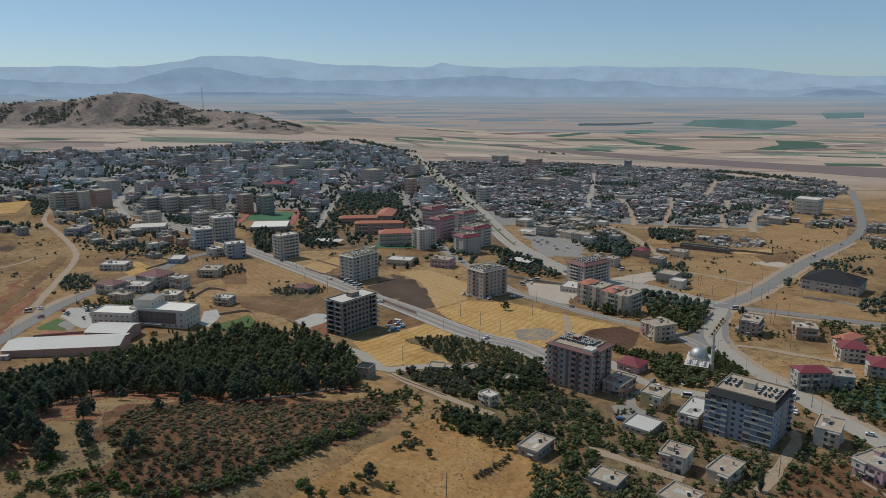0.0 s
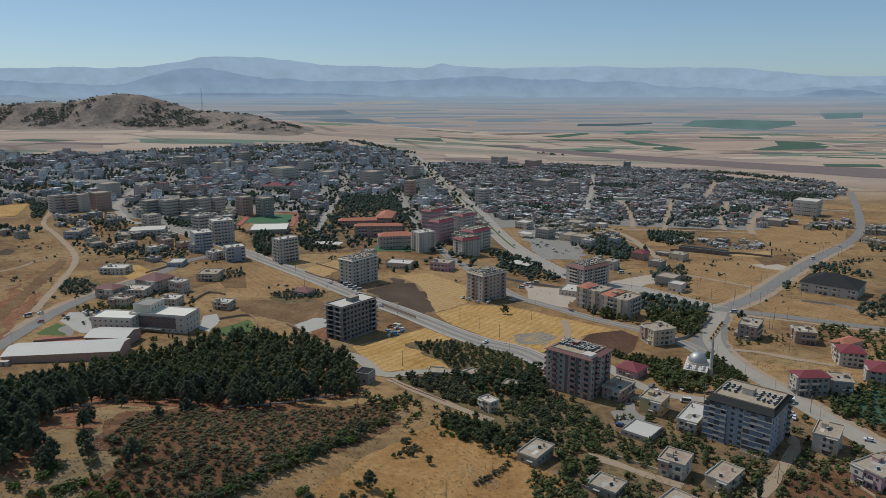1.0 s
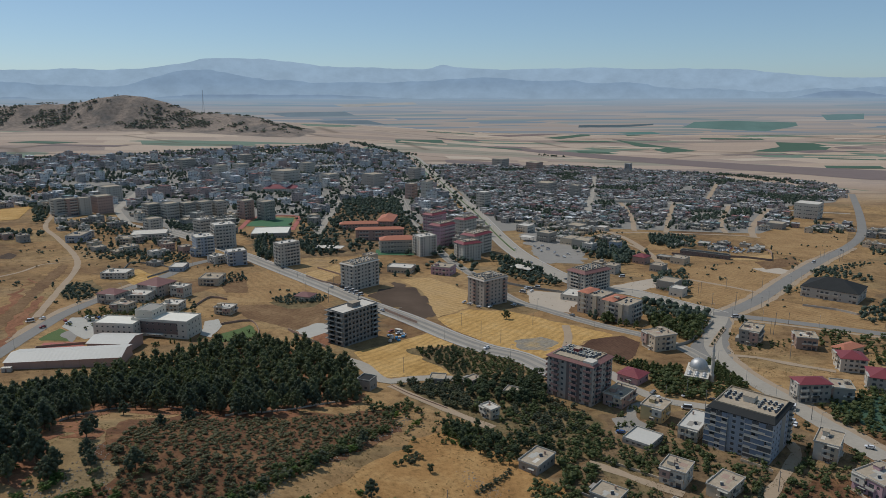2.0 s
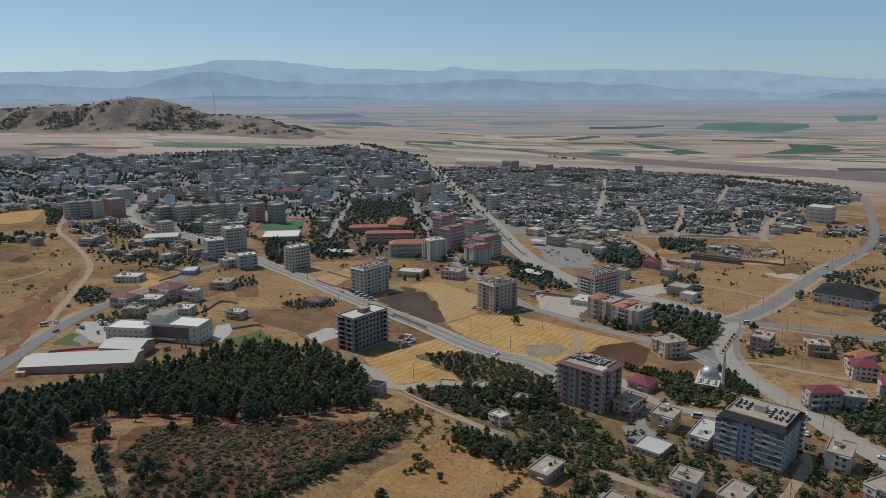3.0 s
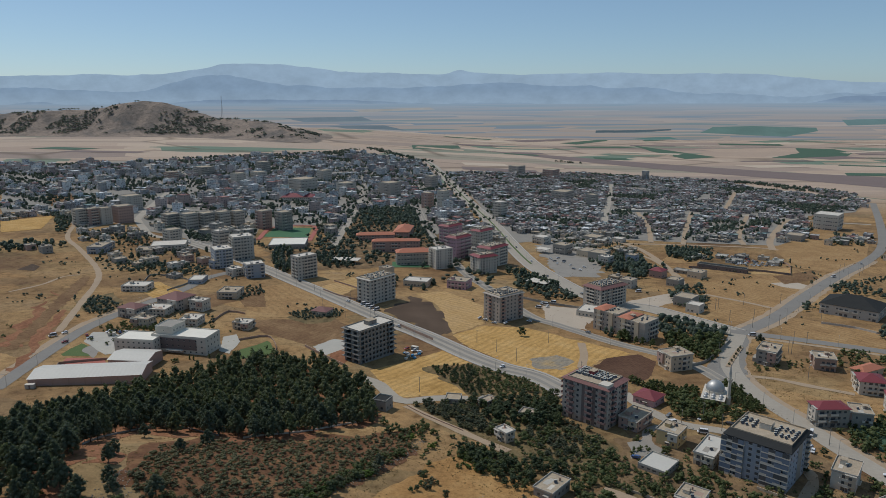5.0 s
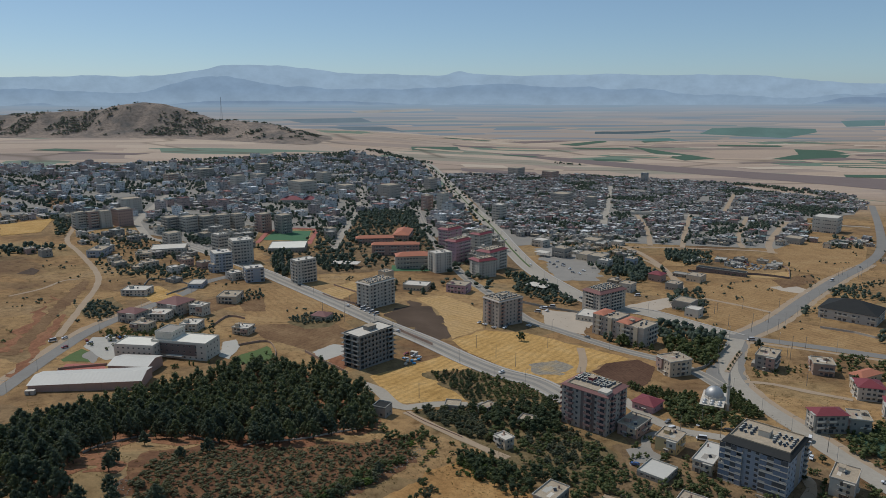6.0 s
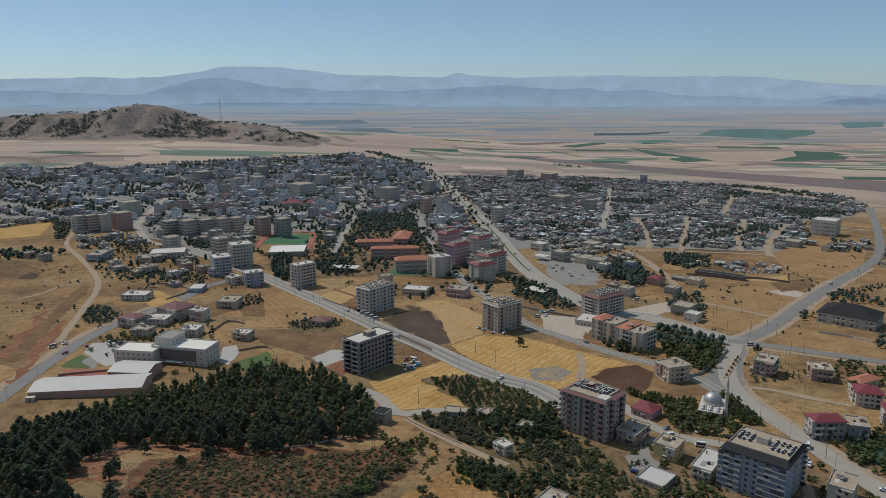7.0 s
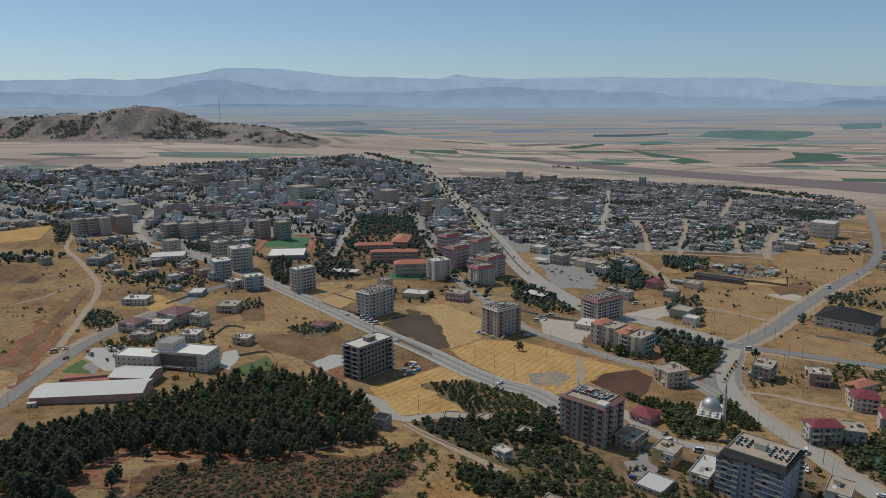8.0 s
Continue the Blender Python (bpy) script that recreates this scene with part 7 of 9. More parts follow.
# orchards and groves round the near houses
GROVES = [
    ("bush", [(40.1, 371.3), (56.1, 351.0), (70.1, 330.7), (69.5, 306.9), (48.5, 299.3), (36.7, 309.9), (34.1, 339.7)], 4.4, 2.6, 4.0),
    ("round", [(-3.5, 305.3), (10, 312.8), (30.2, 297.1), (48.5, 299.3), (49.7, 282.1), (36.6, 285.7), (26.5, 269.9), (13.8, 277.7), (4.3, 292.9)], 3.7, 3.2, 5.6),
    ("cypress", [(50, 726), (72, 702), (98, 656), (92, 650), (64, 692), (46, 718)], 4.5, 7.0, 11.0),
    ("bush", [(-25.9, 363), (1.9, 372.5), (5, 363.7), (13.4, 340.7), (18.9, 333.3), (12.8, 323.7), (1.7, 331.6), (-16, 346.1)], 3.8, 3.2, 4.8),
    ("round", [(1.9, 369.8), (57.1, 382.4), (53.2, 343.6), (41.9, 335.2), (25.1, 341.7), (13.4, 340.7)], 4.4, 4.5, 7.0),
    ("round", [(-19.9, 422.8), (5.8, 430.3), (38.8, 414.1), (52.8, 387), (5.2, 380.3), (-6.4, 401.6)], 3.0, 2.5, 3.7),
    ("bush", [(35.4, 342.4), (52.1, 335.9), (73.9, 322.8), (77.6, 297.6), (68.6, 285.6), (52.5, 278.8), (36.9, 291.2), (25.1, 302.2), (29.1, 319.6)], 5.2, 2.4, 3.8),
    ("round", [(-1.1, 305), (22.7, 305.2), (34, 287.9), (31.6, 276.3), (16.4, 285.3), (1.5, 291.9)], 3.8, 2.8, 4.8),
    ("round", [(50.6, 289.7), (70.4, 294.2), (59.5, 259.7), (55.4, 250.4), (45.6, 258.2)], 4.2, 4.0, 6.5),
    ("bush", [(35.2, 256.8), (56.5, 250.5), (52.5, 230.2), (29.5, 227.1)], 3.8, 2.8, 4.2),
    ("bush", [(67.2, 291.1), (93.1, 284.4), (89.3, 271.4), (76.6, 268.1), (66.8, 277.5)], 5.5, 2.4, 3.8),
    ("round", [(91.4, 287), (110.5, 299.2), (120.2, 293.8), (115.4, 277.6), (110.5, 277.4), (102.3, 282.2)], 4.0, 3.0, 5.0),
    ("round", [(107.8, 269.8), (132.7, 278.2), (145, 278.6), (124, 250.2), (112, 239.7), (99.7, 241.2)], 4.2, 3.0, 5.0),
    ("bush", [(150, 278.8), (159.9, 279.1), (175.4, 272), (167.5, 262.4), (153.5, 266.6), (140.6, 259.4)], 5.0, 2.6, 4.2),
    ("round", [(196.4, 350), (214.8, 350.8), (257.8, 387.3), (215.6, 296.9), (199.7, 309.6), (190.7, 317.6)], 4.6, 3.5, 6.5),
    ("round", [(115.1, 380.8), (138, 391.5), (138.2, 377.3), (145.3, 366), (161.2, 366.7), (147.7, 348.1), (119.5, 353.2)], 4.2, 4.5, 7.0),
    ("pine", [(164.3, 417.9), (169.4, 408.4), (174, 363.9), (159.8, 363.3), (153, 382.6)], 3.0, 4.0, 6.5),
    ("pine", [(103, 412.3), (114.9, 404.4), (140.3, 393.5), (137.1, 383.7), (111.1, 390.1)], 3.2, 4.0, 6.5),
    ("round", [(157.3, 548.2), (188.5, 560.1), (205.7, 517), (185.4, 470.1), (161.5, 446.1), (145.3, 474.5)], 6.0, 5.0, 9.0),
    ("pine", [(154.8, 538.9), (203.8, 511.9), (180.8, 463), (162.4, 448.7), (145.4, 489.1)], 10.0, 8.0, 11.0),
    ("round", [(54.9, 698.7), (84, 702.5), (111.6, 627.3), (105.1, 603.8), (73.6, 611.7), (51.8, 657.5)], 5.5, 4.0, 7.5),
    ("round", [(-327.9, 569.1), (-305.3, 575.3), (-278.7, 554.1), (-272.4, 527.3), (-293.3, 525.5)], 3.8, 2.5, 4.5),
    ("round", [(-265.1, 487.3), (-246.1, 507.6), (-224.4, 506.1), (-218.9, 483.3), (-248.9, 471)], 4.2, 2.5, 4.5),
    ("round", [(-208.9, 613.7), (-182.7, 628.5), (-170.5, 602.3), (-188.1, 579)], 3.6, 2.0, 3.6),
    ("round", [(-138, 539.5), (-117.6, 560.2), (-93.3, 553.1), (-94.8, 534.6), (-123.3, 523.2)], 2.6, 1.8, 3.2),
    ("round", [(-169.5, 1179), (-81.6, 1210), (-36.9, 929.6), (-35.1, 882.3), (-78.2, 1031), (-138.4, 985.2)], 7.0, 5.0, 9.0),
    ("round", [(-173.2, 875.9), (-155.8, 857.5), (-115.1, 768.1), (-108.2, 720.1), (-142.5, 714.9), (-160.8, 777.9)], 8.0, 4.0, 7.0),
    ("round", [(366.2, 690.2), (391.9, 706.4), (417.9, 667.3), (399.4, 641), (351, 649.6)], 7.0, 4.0, 6.5),
    ("round", [(264.8, 474.9), (304.7, 463.3), (289.1, 419.7), (254.3, 396.9), (249, 417.8), (247, 441)], 7.5, 4.0, 7.0),
    ("round", [(265, 891), (322.6, 889.9), (295.4, 812.4), (253.1, 826.2)], 7.0, 5.0, 8.0),
    ("round", [(208.5, 675.3), (239.2, 683.9), (214.7, 603.3), (201.9, 602.1)], 6.0, 4.0, 7.0),
    ("round", [(192.9, 799), (218.2, 821.5), (194.2, 716.2), (172.5, 699)], 6.0, 6.0, 10.0),
    ("round", [(-539.3, 923.4), (-567.8, 1033), (-508.7, 928.7), (-471.6, 820.9)], 8.0, 4.0, 7.0),
    ("round", [(-403.3, 723.8), (-338.6, 710.9), (-258.9, 698), (-244.9, 658.4), (-319, 667.7), (-357.5, 668.4)], 7.0, 2.5, 5.5),
    ("round", [(-406.8, 831.2), (-316.9, 806.6), (-274.5, 742.2), (-325.6, 734.6), (-381.5, 777.4)], 9.0, 2.5, 5.5),
    ("round", [(-198.6, 706.6), (-185.5, 723.8), (-168.4, 676.6), (-182.4, 666.6)], 8.0, 4.0, 8.0),
    ("pine", [(-77.3, 654.1), (-47.1, 684.9), (-23.9, 661), (-25.5, 633.2), (-48.4, 625.7)], 11.0, 5.0, 9.0),
    ("round", [(-147.5, 447.1), (-132.6, 461.4), (-118.6, 436.4), (-129.6, 423.6)], 7.0, 2.5, 4.5),
    ("round", [(-250, 465.3), (-236.2, 460.8), (-228.9, 441.7), (-237.9, 444.9)], 6.0, 2.0, 4.0),
    ("cypress", [(-197.1, 425.3), (-157.5, 432.6), (-155.9, 427.9), (-194.6, 419.6)], 7.0, 2.0, 4.5),
    ("round", [(108.8, 988.6), (200.2, 927.7), (218.2, 821.5), (179.4, 797.2), (130.6, 915.2)], 18.0, 4.0, 7.0),
    ("pine", [(106.6, 521.1), (120.5, 505.8), (139.2, 481.2), (133.1, 473.7), (113.5, 492.8)], 7.0, 6.0, 10.0),
    ("round", [(187.7, 304.9), (201.9, 296.5), (182.6, 265.1), (175.8, 277)], 6.0, 3.0, 5.0),
    ("round", [(61.7, 332.8), (78.9, 297.7), (92.3, 281.7), (120.4, 291), (112.9, 277.5), (86.2, 268.7), (61.4, 274.4), (52.8, 295.8)], 8.0, 3.0, 5.5),
    ("bush", [(61.7, 332.8), (78.9, 297.7), (92.3, 281.7), (120.4, 291), (112.9, 277.5), (86.2, 268.7), (61.4, 274.4), (52.8, 295.8)], 6.0, 1.8, 3.2),
    ("round", [(74.7, 260.9), (86, 252.8), (77.8, 232.4), (67.2, 231.6)], 5.5, 3.0, 5.0),
    ("bush", [(40.5, 262.2), (57.4, 254.9), (83.8, 252.6), (77.8, 232.4), (31.6, 227.4)], 6.0, 2.0, 3.6),
    ("round", [(145, 278.6), (152.5, 284), (159.9, 279.1), (140.9, 250.8), (128.1, 242.3)], 6.0, 3.0, 5.5),
    ("bush", [(137.4, 254.9), (159.5, 269.2), (173.8, 253.8), (164.5, 235.6), (124.5, 234.5)], 7.0, 1.4, 2.4),
    ("round", [(10.5, 340.4), (33.3, 334.6), (51.7, 343.5), (45.8, 321), (31.3, 312.9), (20.8, 318.7)], 6.0, 3.5, 6.0),
    ("round", [(218.6, 452), (237.5, 459.7), (228, 440), (212.8, 439.2)], 6.0, 2.0, 4.0),
    ("round", [(194.2, 448.1), (213.5, 449.2), (206.8, 434), (187.1, 430.6)], 5.0, 2.0, 4.0),
    ("round", [(-68.5, 207), (-59.6, 223.1), (-48, 245.6), (-38.5, 270.4), (-24, 296.2), (-30, 300), (-45, 274), (-55, 250), (-66, 227), (-76, 211)], 3.2, 2.6, 4.6),
    ("round", [(-39.6, 320.9), (-18.5, 337.3), (-9.5, 326.2), (-21.8, 300.6)], 7.0, 3.0, 5.0),
    ("bush", [(-117.8, 212.6), (-105.7, 206.1), (-97.9, 191.9), (-106, 187.7)], 4.0, 1.8, 3.2),
    ("bush", [(-135.8, 202.7), (-127.5, 210.4), (-121.2, 206.7), (-127.1, 199.7)], 3.0, 1.6, 2.8),
    ("bush", [(-127.7, 194.4), (-114.5, 202.2), (-111.2, 198.8), (-118.1, 192.3), (-123.7, 190.2)], 3.0, 1.6, 2.8),
    ("round", [(-41.1, 333.9), (-26.4, 327.7), (-12.7, 338), (-9.2, 314.6), (-22.5, 312)], 6.0, 3.0, 5.0),
    ("round", [(-165.2, 1141), (-75.9, 1195), (-32, 940.9), (-28, 745.1), (-103, 733.4), (-134.3, 853.2)], 10.0, 4.0, 8.0),
    ("round", [(-200, 975.2), (-149.5, 1036), (-131.5, 862.4), (-118.7, 750.4), (-166.5, 806.5)], 9.5, 5.0, 9.0),
    ("round", [(-240.2, 824.3), (-172.6, 837.2), (-169.8, 790.9), (-220.8, 789.3)], 8.0, 3.0, 6.0),
    ("pine", [(-216.5, 797.5), (-198.4, 808.4), (-167.7, 687.8), (-187.5, 690.7)], 7.0, 7.0, 11.0),
    ("pine", [(-164.7, 784.5), (-122.8, 777.3), (-110.5, 719.7), (-142.5, 714.9)], 8.0, 6.0, 9.0),
    ("round", [(-598.6, 1014), (-589.2, 1041), (-492.4, 859.8), (-502.6, 858.2)], 6.0, 5.0, 8.0),
    ("round", [(-351.8, 899.1), (-302.4, 849.9), (-296.1, 822.1), (-331.2, 844.5)], 6.0, 6.0, 9.0),
    ("pine", [(260.8, 881.4), (299.9, 886.9), (280.1, 818.1), (248.7, 829.6)], 6.0, 6.0, 10.0),
    ("pine", [(180.2, 816), (204.9, 808.2), (179.8, 729.7), (165.8, 734.2)], 8.0, 7.0, 11.0),
    ("round", [(163.4, 833.1), (211.2, 794.2), (209.4, 739.6), (179.9, 694.2), (152.4, 758.4)], 9.0, 4.0, 7.0),
    ("round", [(196.7, 653.2), (228, 627.1), (209.4, 577.6), (186.5, 600.7)], 6.0, 4.0, 8.0),
    ("round", [(192.3, 926.4), (238.3, 914.7), (230.3, 885.8), (188.3, 888.1)], 7.0, 2.5, 4.0),
    ("round", [(321.5, 649.7), (333.6, 655.7), (300.1, 588.9), (296.7, 597.1)], 5.0, 4.0, 7.0),
    ("round", [(327.8, 537.1), (395.3, 585.1), (339.6, 498.3), (309.7, 502.8)], 5.5, 3.0, 6.0),
    ("round", [(359.9, 712.5), (402.9, 716.1), (468.6, 752.2), (456.8, 732.4), (383.8, 680.7), (348.4, 688.7)], 6.0, 3.0, 5.0),
    ("round", [(29.3, 225.3), (46.3, 263), (62.4, 279.7), (73.8, 309.6), (88, 341.6), (103.3, 338.6), (131.7, 328.9), (169.8, 325.5), (177.1, 312.6), (190.1, 277.4), (172.2, 233.9)], 10.0, 2.6, 5.0),
    ("bush", [(29.3, 225.3), (46.3, 263), (62.4, 279.7), (73.8, 309.6), (88, 341.6), (103.3, 338.6), (131.7, 328.9), (169.8, 325.5), (177.1, 312.6), (190.1, 277.4), (172.2, 233.9)], 8.0, 1.5, 3.0),
    ("round", [(-386.3, 748.9), (-324.8, 718.9), (-258.9, 698), (-247.5, 666), (-305.7, 674.8), (-352.3, 685.6)], 6.5, 3.0, 5.5),
    ("round", [(-280.8, 553.9), (-241.9, 548.1), (-189.2, 525.9), (-174.4, 482.3), (-215, 483.6), (-245.1, 496.5)], 6.0, 2.0, 4.0),
    ("round", [(-494.8, 882.1), (-412.6, 873.5), (-327.3, 816.5), (-340.1, 783.9), (-409.3, 795.3), (-454.3, 819.5)], 9.0, 3.0, 6.0),
    ("bush", [(-21.2, 257.8), (-10.2, 264.4), (4.1, 295.7), (10.3, 332.5), (-6.8, 330.5), (-16.5, 298.2)], 8.0, 2.0, 3.4),
]
extra, made = [], 0
for kind, poly, pitch, lo, hi in GROVES:
    spots = scatter(poly, pitch, 0.42, 15, keep=0.92)
    for x, y in spots:
        if y < 480 and made < 380:
            tree(kind, x, y, random.uniform(lo, hi), random.uniform(0.9, 1.25))
            made += 1
        else:
            extra.append((kind, x, y, random.uniform(lo, hi), random.uniform(0.95, 1.3)))
STUBBLE = [p for _, mt, p, _ in PLOTS if mt in ("stubble", "ploughed", "dark_plough", "stubble2", "crop", "turf", "concrete", "asphalt", "gravel", "grey_gravel")]
MIDDLE = [(-519.1, 776.1), (-258.9, 698), (-136.5, 747.6), (-26.3, 732.5), (73.9, 781.5), (328.7, 779.8), (659.2, 1038), (296.4, 420), (186.3, 437.7), (162.1, 490.2), (51.1, 530.2), (-43, 621.6), (-81, 502.2), (-124.2, 430), (-152, 416.4), (-214.4, 369.9), (-264, 369.2)]
for x, y in scatter(MIDDLE, 13.0, 0.48, 30, keep=0.6):
    if noise.noise((x / 45, y / 45, 12)) > 0.22 and not any(inside(x, y, p) for p in STUBBLE):
        for _ in range(random.choice((1, 1, 2, 3))):
            extra.append((random.choice(("round", "bush", "round", "scrub")), x + random.gauss(0, 2.5), y + random.gauss(0, 2.5), random.uniform(1.4, 3.4), 1.35))
for k in range(6):
    tree("round", 175.5 + 25.5 * (k + 0.5) / 6, 440.0 + 43.8 * (k + 0.5) / 6, random.uniform(1.8, 3.0), 1.0)
# single trees that stand alone
for kind, (x, y), hgt in (("round", [(46.1, 498.4)][0], 7.5), ("pine", [(-26.3, 230.8)][0], 8.0), ("pine", [(-104.1, 217.1)][0], 9.0), ("pine", [(-34.7, 277.8)][0], 7.0), ("round", [(-45.1, 212.9)][0], 5.0), ("round", [(-5.4, 257.8)][0], 4.0), ("pine", [(218.2, 494)][0], 8.0),
                          ("round", [(174.9, 315.1)][0], 4.5), ("pine", [(-121.1, 219.5)][0], 8.0), ("pine", [(-129.4, 235.4)][0], 8.0), ("pine", [(-131.6, 244.5)][0], 7.0), ("pine", [(-117.6, 214.5)][0], 7.0), ("pine", [(-127.2, 210.4)][0], 9.0), ("pine", [(-127.6, 206.4)][0], 8.0), ("pine", [(-134.5, 275.4)][0], 7.0), ("pine", [(-105.9, 271.1)][0], 8.0), ("pine", [(-112.3, 258.7)][0], 6.0), ("round", [(-33.5, 217.3)][0], 4.0), ("round", [(-15.1, 271.7)][0], 4.5), ("cypress", [(122.2, 246.1)][0], 9.0), ("round", [(158, 298)][0], 4.0), ("round", [(-49, 245.1)][0], 6.0)):
    tree(kind, x, y, hgt, 1.15)

LUSH = [(-126, 205.7), (-126.2, 201.8), (-122.6, 204.3), (-115.8, 197.8), (-112, 200.6), (-118.7, 195.1), (-123.7, 193.3), (-131.5, 195.1), (-114.9, 192.4), (-109.1, 192.6), (-126.4, 189.1), (-104.2, 200.6), (-99.3, 197.1), (-93.5, 197.7), (-106.8, 196.7), (-141.3, 208.4), (-47.1, 218.4), (-43, 216.5), (-27, 237.8), (-32.4, 231.3)]
for x, y in LUSH:
    for _ in range(2):
        tree("lush", x + random.gauss(0, 1.2), y + random.gauss(0, 1.0), random.uniform(1.6, 2.8), random.uniform(1.1, 1.6), "green bushes on the slope")
for x, y in ((12.7, 244.9), (14.8, 247.6), (16.7, 249.8), (18.6, 252.0), (20.6, 254.7), (22.8, 257.5), (24.9, 260.3), (26.8, 264.1)):
    tree("bush", x, y, random.uniform(1.8, 2.6), 1.3)
for x, y in ((-16.6, 276.2), (-11.5, 269.8), (-12.9, 263.6), (-9.1, 268.8), (-17.3, 260.9), (-18.9, 227.0), (-47.4, 219.8), (-44.4, 216.0), (-34.9, 220.4), (-31.3, 222.5), (-27.4, 222.5), (-12.9, 306.4), (-22.8, 315.2), (-35.6, 321.7)):
    tree(random.choice(("lush", "round", "bush")), x, y, random.uniform(2.2, 3.6), 1.2)
for x, y in scatter([(-1, 302.9), (8.3, 311.5), (18, 305.9), (16.3, 284.1), (7.6, 283.7), (1.5, 291.9)], 2.4, 0.4, 20):
    tree("lush", x, y, random.uniform(1.2, 2.2), random.uniform(1.1, 1.5), "green bushes on the slope")

# ---------------------------------------------------------------- the town
WALLS = walls_of_many("town_plaster", [(0.62, 0.61, 0.59), (0.76, 0.75, 0.73), (0.42, 0.4, 0.38), (0.8, 0.8, 0.79), (0.56, 0.5, 0.44), (0.38, 0.37, 0.37), (0.6, 0.5, 0.46), (0.46, 0.36, 0.32), (0.68, 0.65, 0.6), (0.36, 0.33, 0.31), (0.58, 0.59, 0.6), (0.5, 0.37, 0.33)])
LOW_WALLS = walls_of_many("low_house_walls", [(0.42, 0.36, 0.31), (0.58, 0.53, 0.47), (0.34, 0.28, 0.24), (0.66, 0.62, 0.57), (0.46, 0.38, 0.32), (0.3, 0.27, 0.25), (0.48, 0.36, 0.32), (0.38, 0.27, 0.23), (0.52, 0.47, 0.41), (0.28, 0.24, 0.22)])
ROOFS = walls_of_many("town_flat_roofs", [(0.38, 0.35, 0.32), (0.5, 0.47, 0.43), (0.26, 0.24, 0.22), (0.84, 0.83, 0.8), (0.62, 0.56, 0.48), (0.38, 0.36, 0.34), (0.22, 0.2, 0.19), (0.36, 0.18, 0.15), (0.44, 0.39, 0.34), (0.68, 0.66, 0.62), (0.29, 0.27, 0.25), (0.24, 0.32, 0.3)])
GLASS = M["glass"]
ZONES = [
    ([(-1146, 1710), (-804.2, 2014), (-381.1, 2620), (-134, 2347), (-86.7, 2021), (1, 1256), (-32.5, 956.4), (-76.9, 1211), (-158.2, 1144), (-152.4, 858.1), (-198.3, 986.9), (-280, 966.5), (-251.9, 830.2), (-296.1, 822.1), (-365, 877.8), (-416.4, 905.8), (-471.5, 1003), (-492.8, 891.9), (-597.7, 1027), (-686.4, 1012)], 18.5, (1, 1, 2, 2, 2, 3, 3, 4, 5, 6), 11.0),
    ([(-45.8, 1986), (372.1, 2166), (710.8, 1999), (739.7, 1794), (822, 1614), (801.2, 1434), (752.5, 1349), (626.1, 1273), (519, 1050), (430.7, 946), (306.6, 955.1), (216, 966.3), (135.6, 951.1), (80, 985), (64, 1072), (30, 1419)], 14.5, (1, 1, 1, 2, 2, 2, 2), 9.5),
    ([(-477, 849.2), (-418.4, 886.2), (-327.3, 816.5), (-267, 721), (-247.5, 666), (-267.6, 647.8), (-328.5, 688.7), (-360.2, 684.6), (-412.1, 765.8)], 32.0, (1, 1, 2, 2), 11.0),
    ([(94, 1002), (208, 929.1), (225.1, 822.4), (250.4, 754.2), (229, 705.4), (181.3, 723.8), (152.9, 674.6), (152.4, 758.4), (131, 891.8)], 16.0, (1, 1, 2), 11.0),
    ([(18, 772), (52, 800), (38, 1000), (8, 1200), (-40, 1150), (-18, 960), (0, 850)], 17.0, (2, 3, 4, 5, 5), 12.0),
    ([(-597, 1027), (-587, 1000), (-627, 940), (-700, 935), (-760, 1010)], 15.0, (1, 1, 2, 2), 10.0),
    ([(-530, 800), (-480, 800), (-448, 765), (-495, 738), (-545, 755)], 15.0, (1, 1, 2), 11.0),
    ([(895.1, 1747), (885.3, 1543), (800.8, 1402), (736.2, 1397)], 15.0, (1, 1, 2), 10.0),
    ([(287.9, 872.1), (379.3, 821.8), (375.7, 798.9), (295.5, 776.2), (270.3, 816.9)], 24.0, (1, 1), 12.0),
    ([(529.7, 1016), (599.2, 1034), (563.5, 959.2), (491.7, 937.5)], 14.0, (1, 1, 2), 10.0),
    ([(486.3, 1059), (517.3, 1038), (502.5, 990.4), (463.9, 1008)], 14.0, (1, 1, 2), 10.0),
    ([(588, 966.3), (632.2, 954.3), (596.9, 899.2), (553.4, 905)], 15.0, (1, 2), 12.0),
    ([(515.5, 842.1), (562.5, 845.6), (517.6, 775.7), (489.8, 787.5)], 15.0, (1, 2), 11.0),
    ([(875.6, 1840), (916.8, 1748), (907, 1581), (843, 1656)], 16.0, (1, 1, 2), 10.0),
    ([(-513.9, 917.6), (-430.6, 912.9), (-330.4, 816), (-355, 804), (-416.3, 809.6), (-462.3, 834.6)], 25.0, (1, 2, 2, 3), 12.0),
]
PITCH_OUT = [(-248.7, 830.8), (-264.5, 981.5), (-204.3, 996.9), (-178.3, 832)]
PARK = [(-168.7, 1140), (-75.9, 1195), (-33.1, 930.4), (-29.8, 744.8), (-98.3, 734.1), (-135.6, 861.6)]


def lot_angle(x, y):
    best, ang = 1e9, -40.0
    for pts, _ in ROADS:
        for (ax, ay), (bx, by) in zip(pts, pts[1:]):
            d = math.hypot(x - (ax + bx) / 2, y - (ay + by) / 2)
            if d < best:
                best, ang = d, math.degrees(math.atan2(by - ay, bx - ax))
    return ang


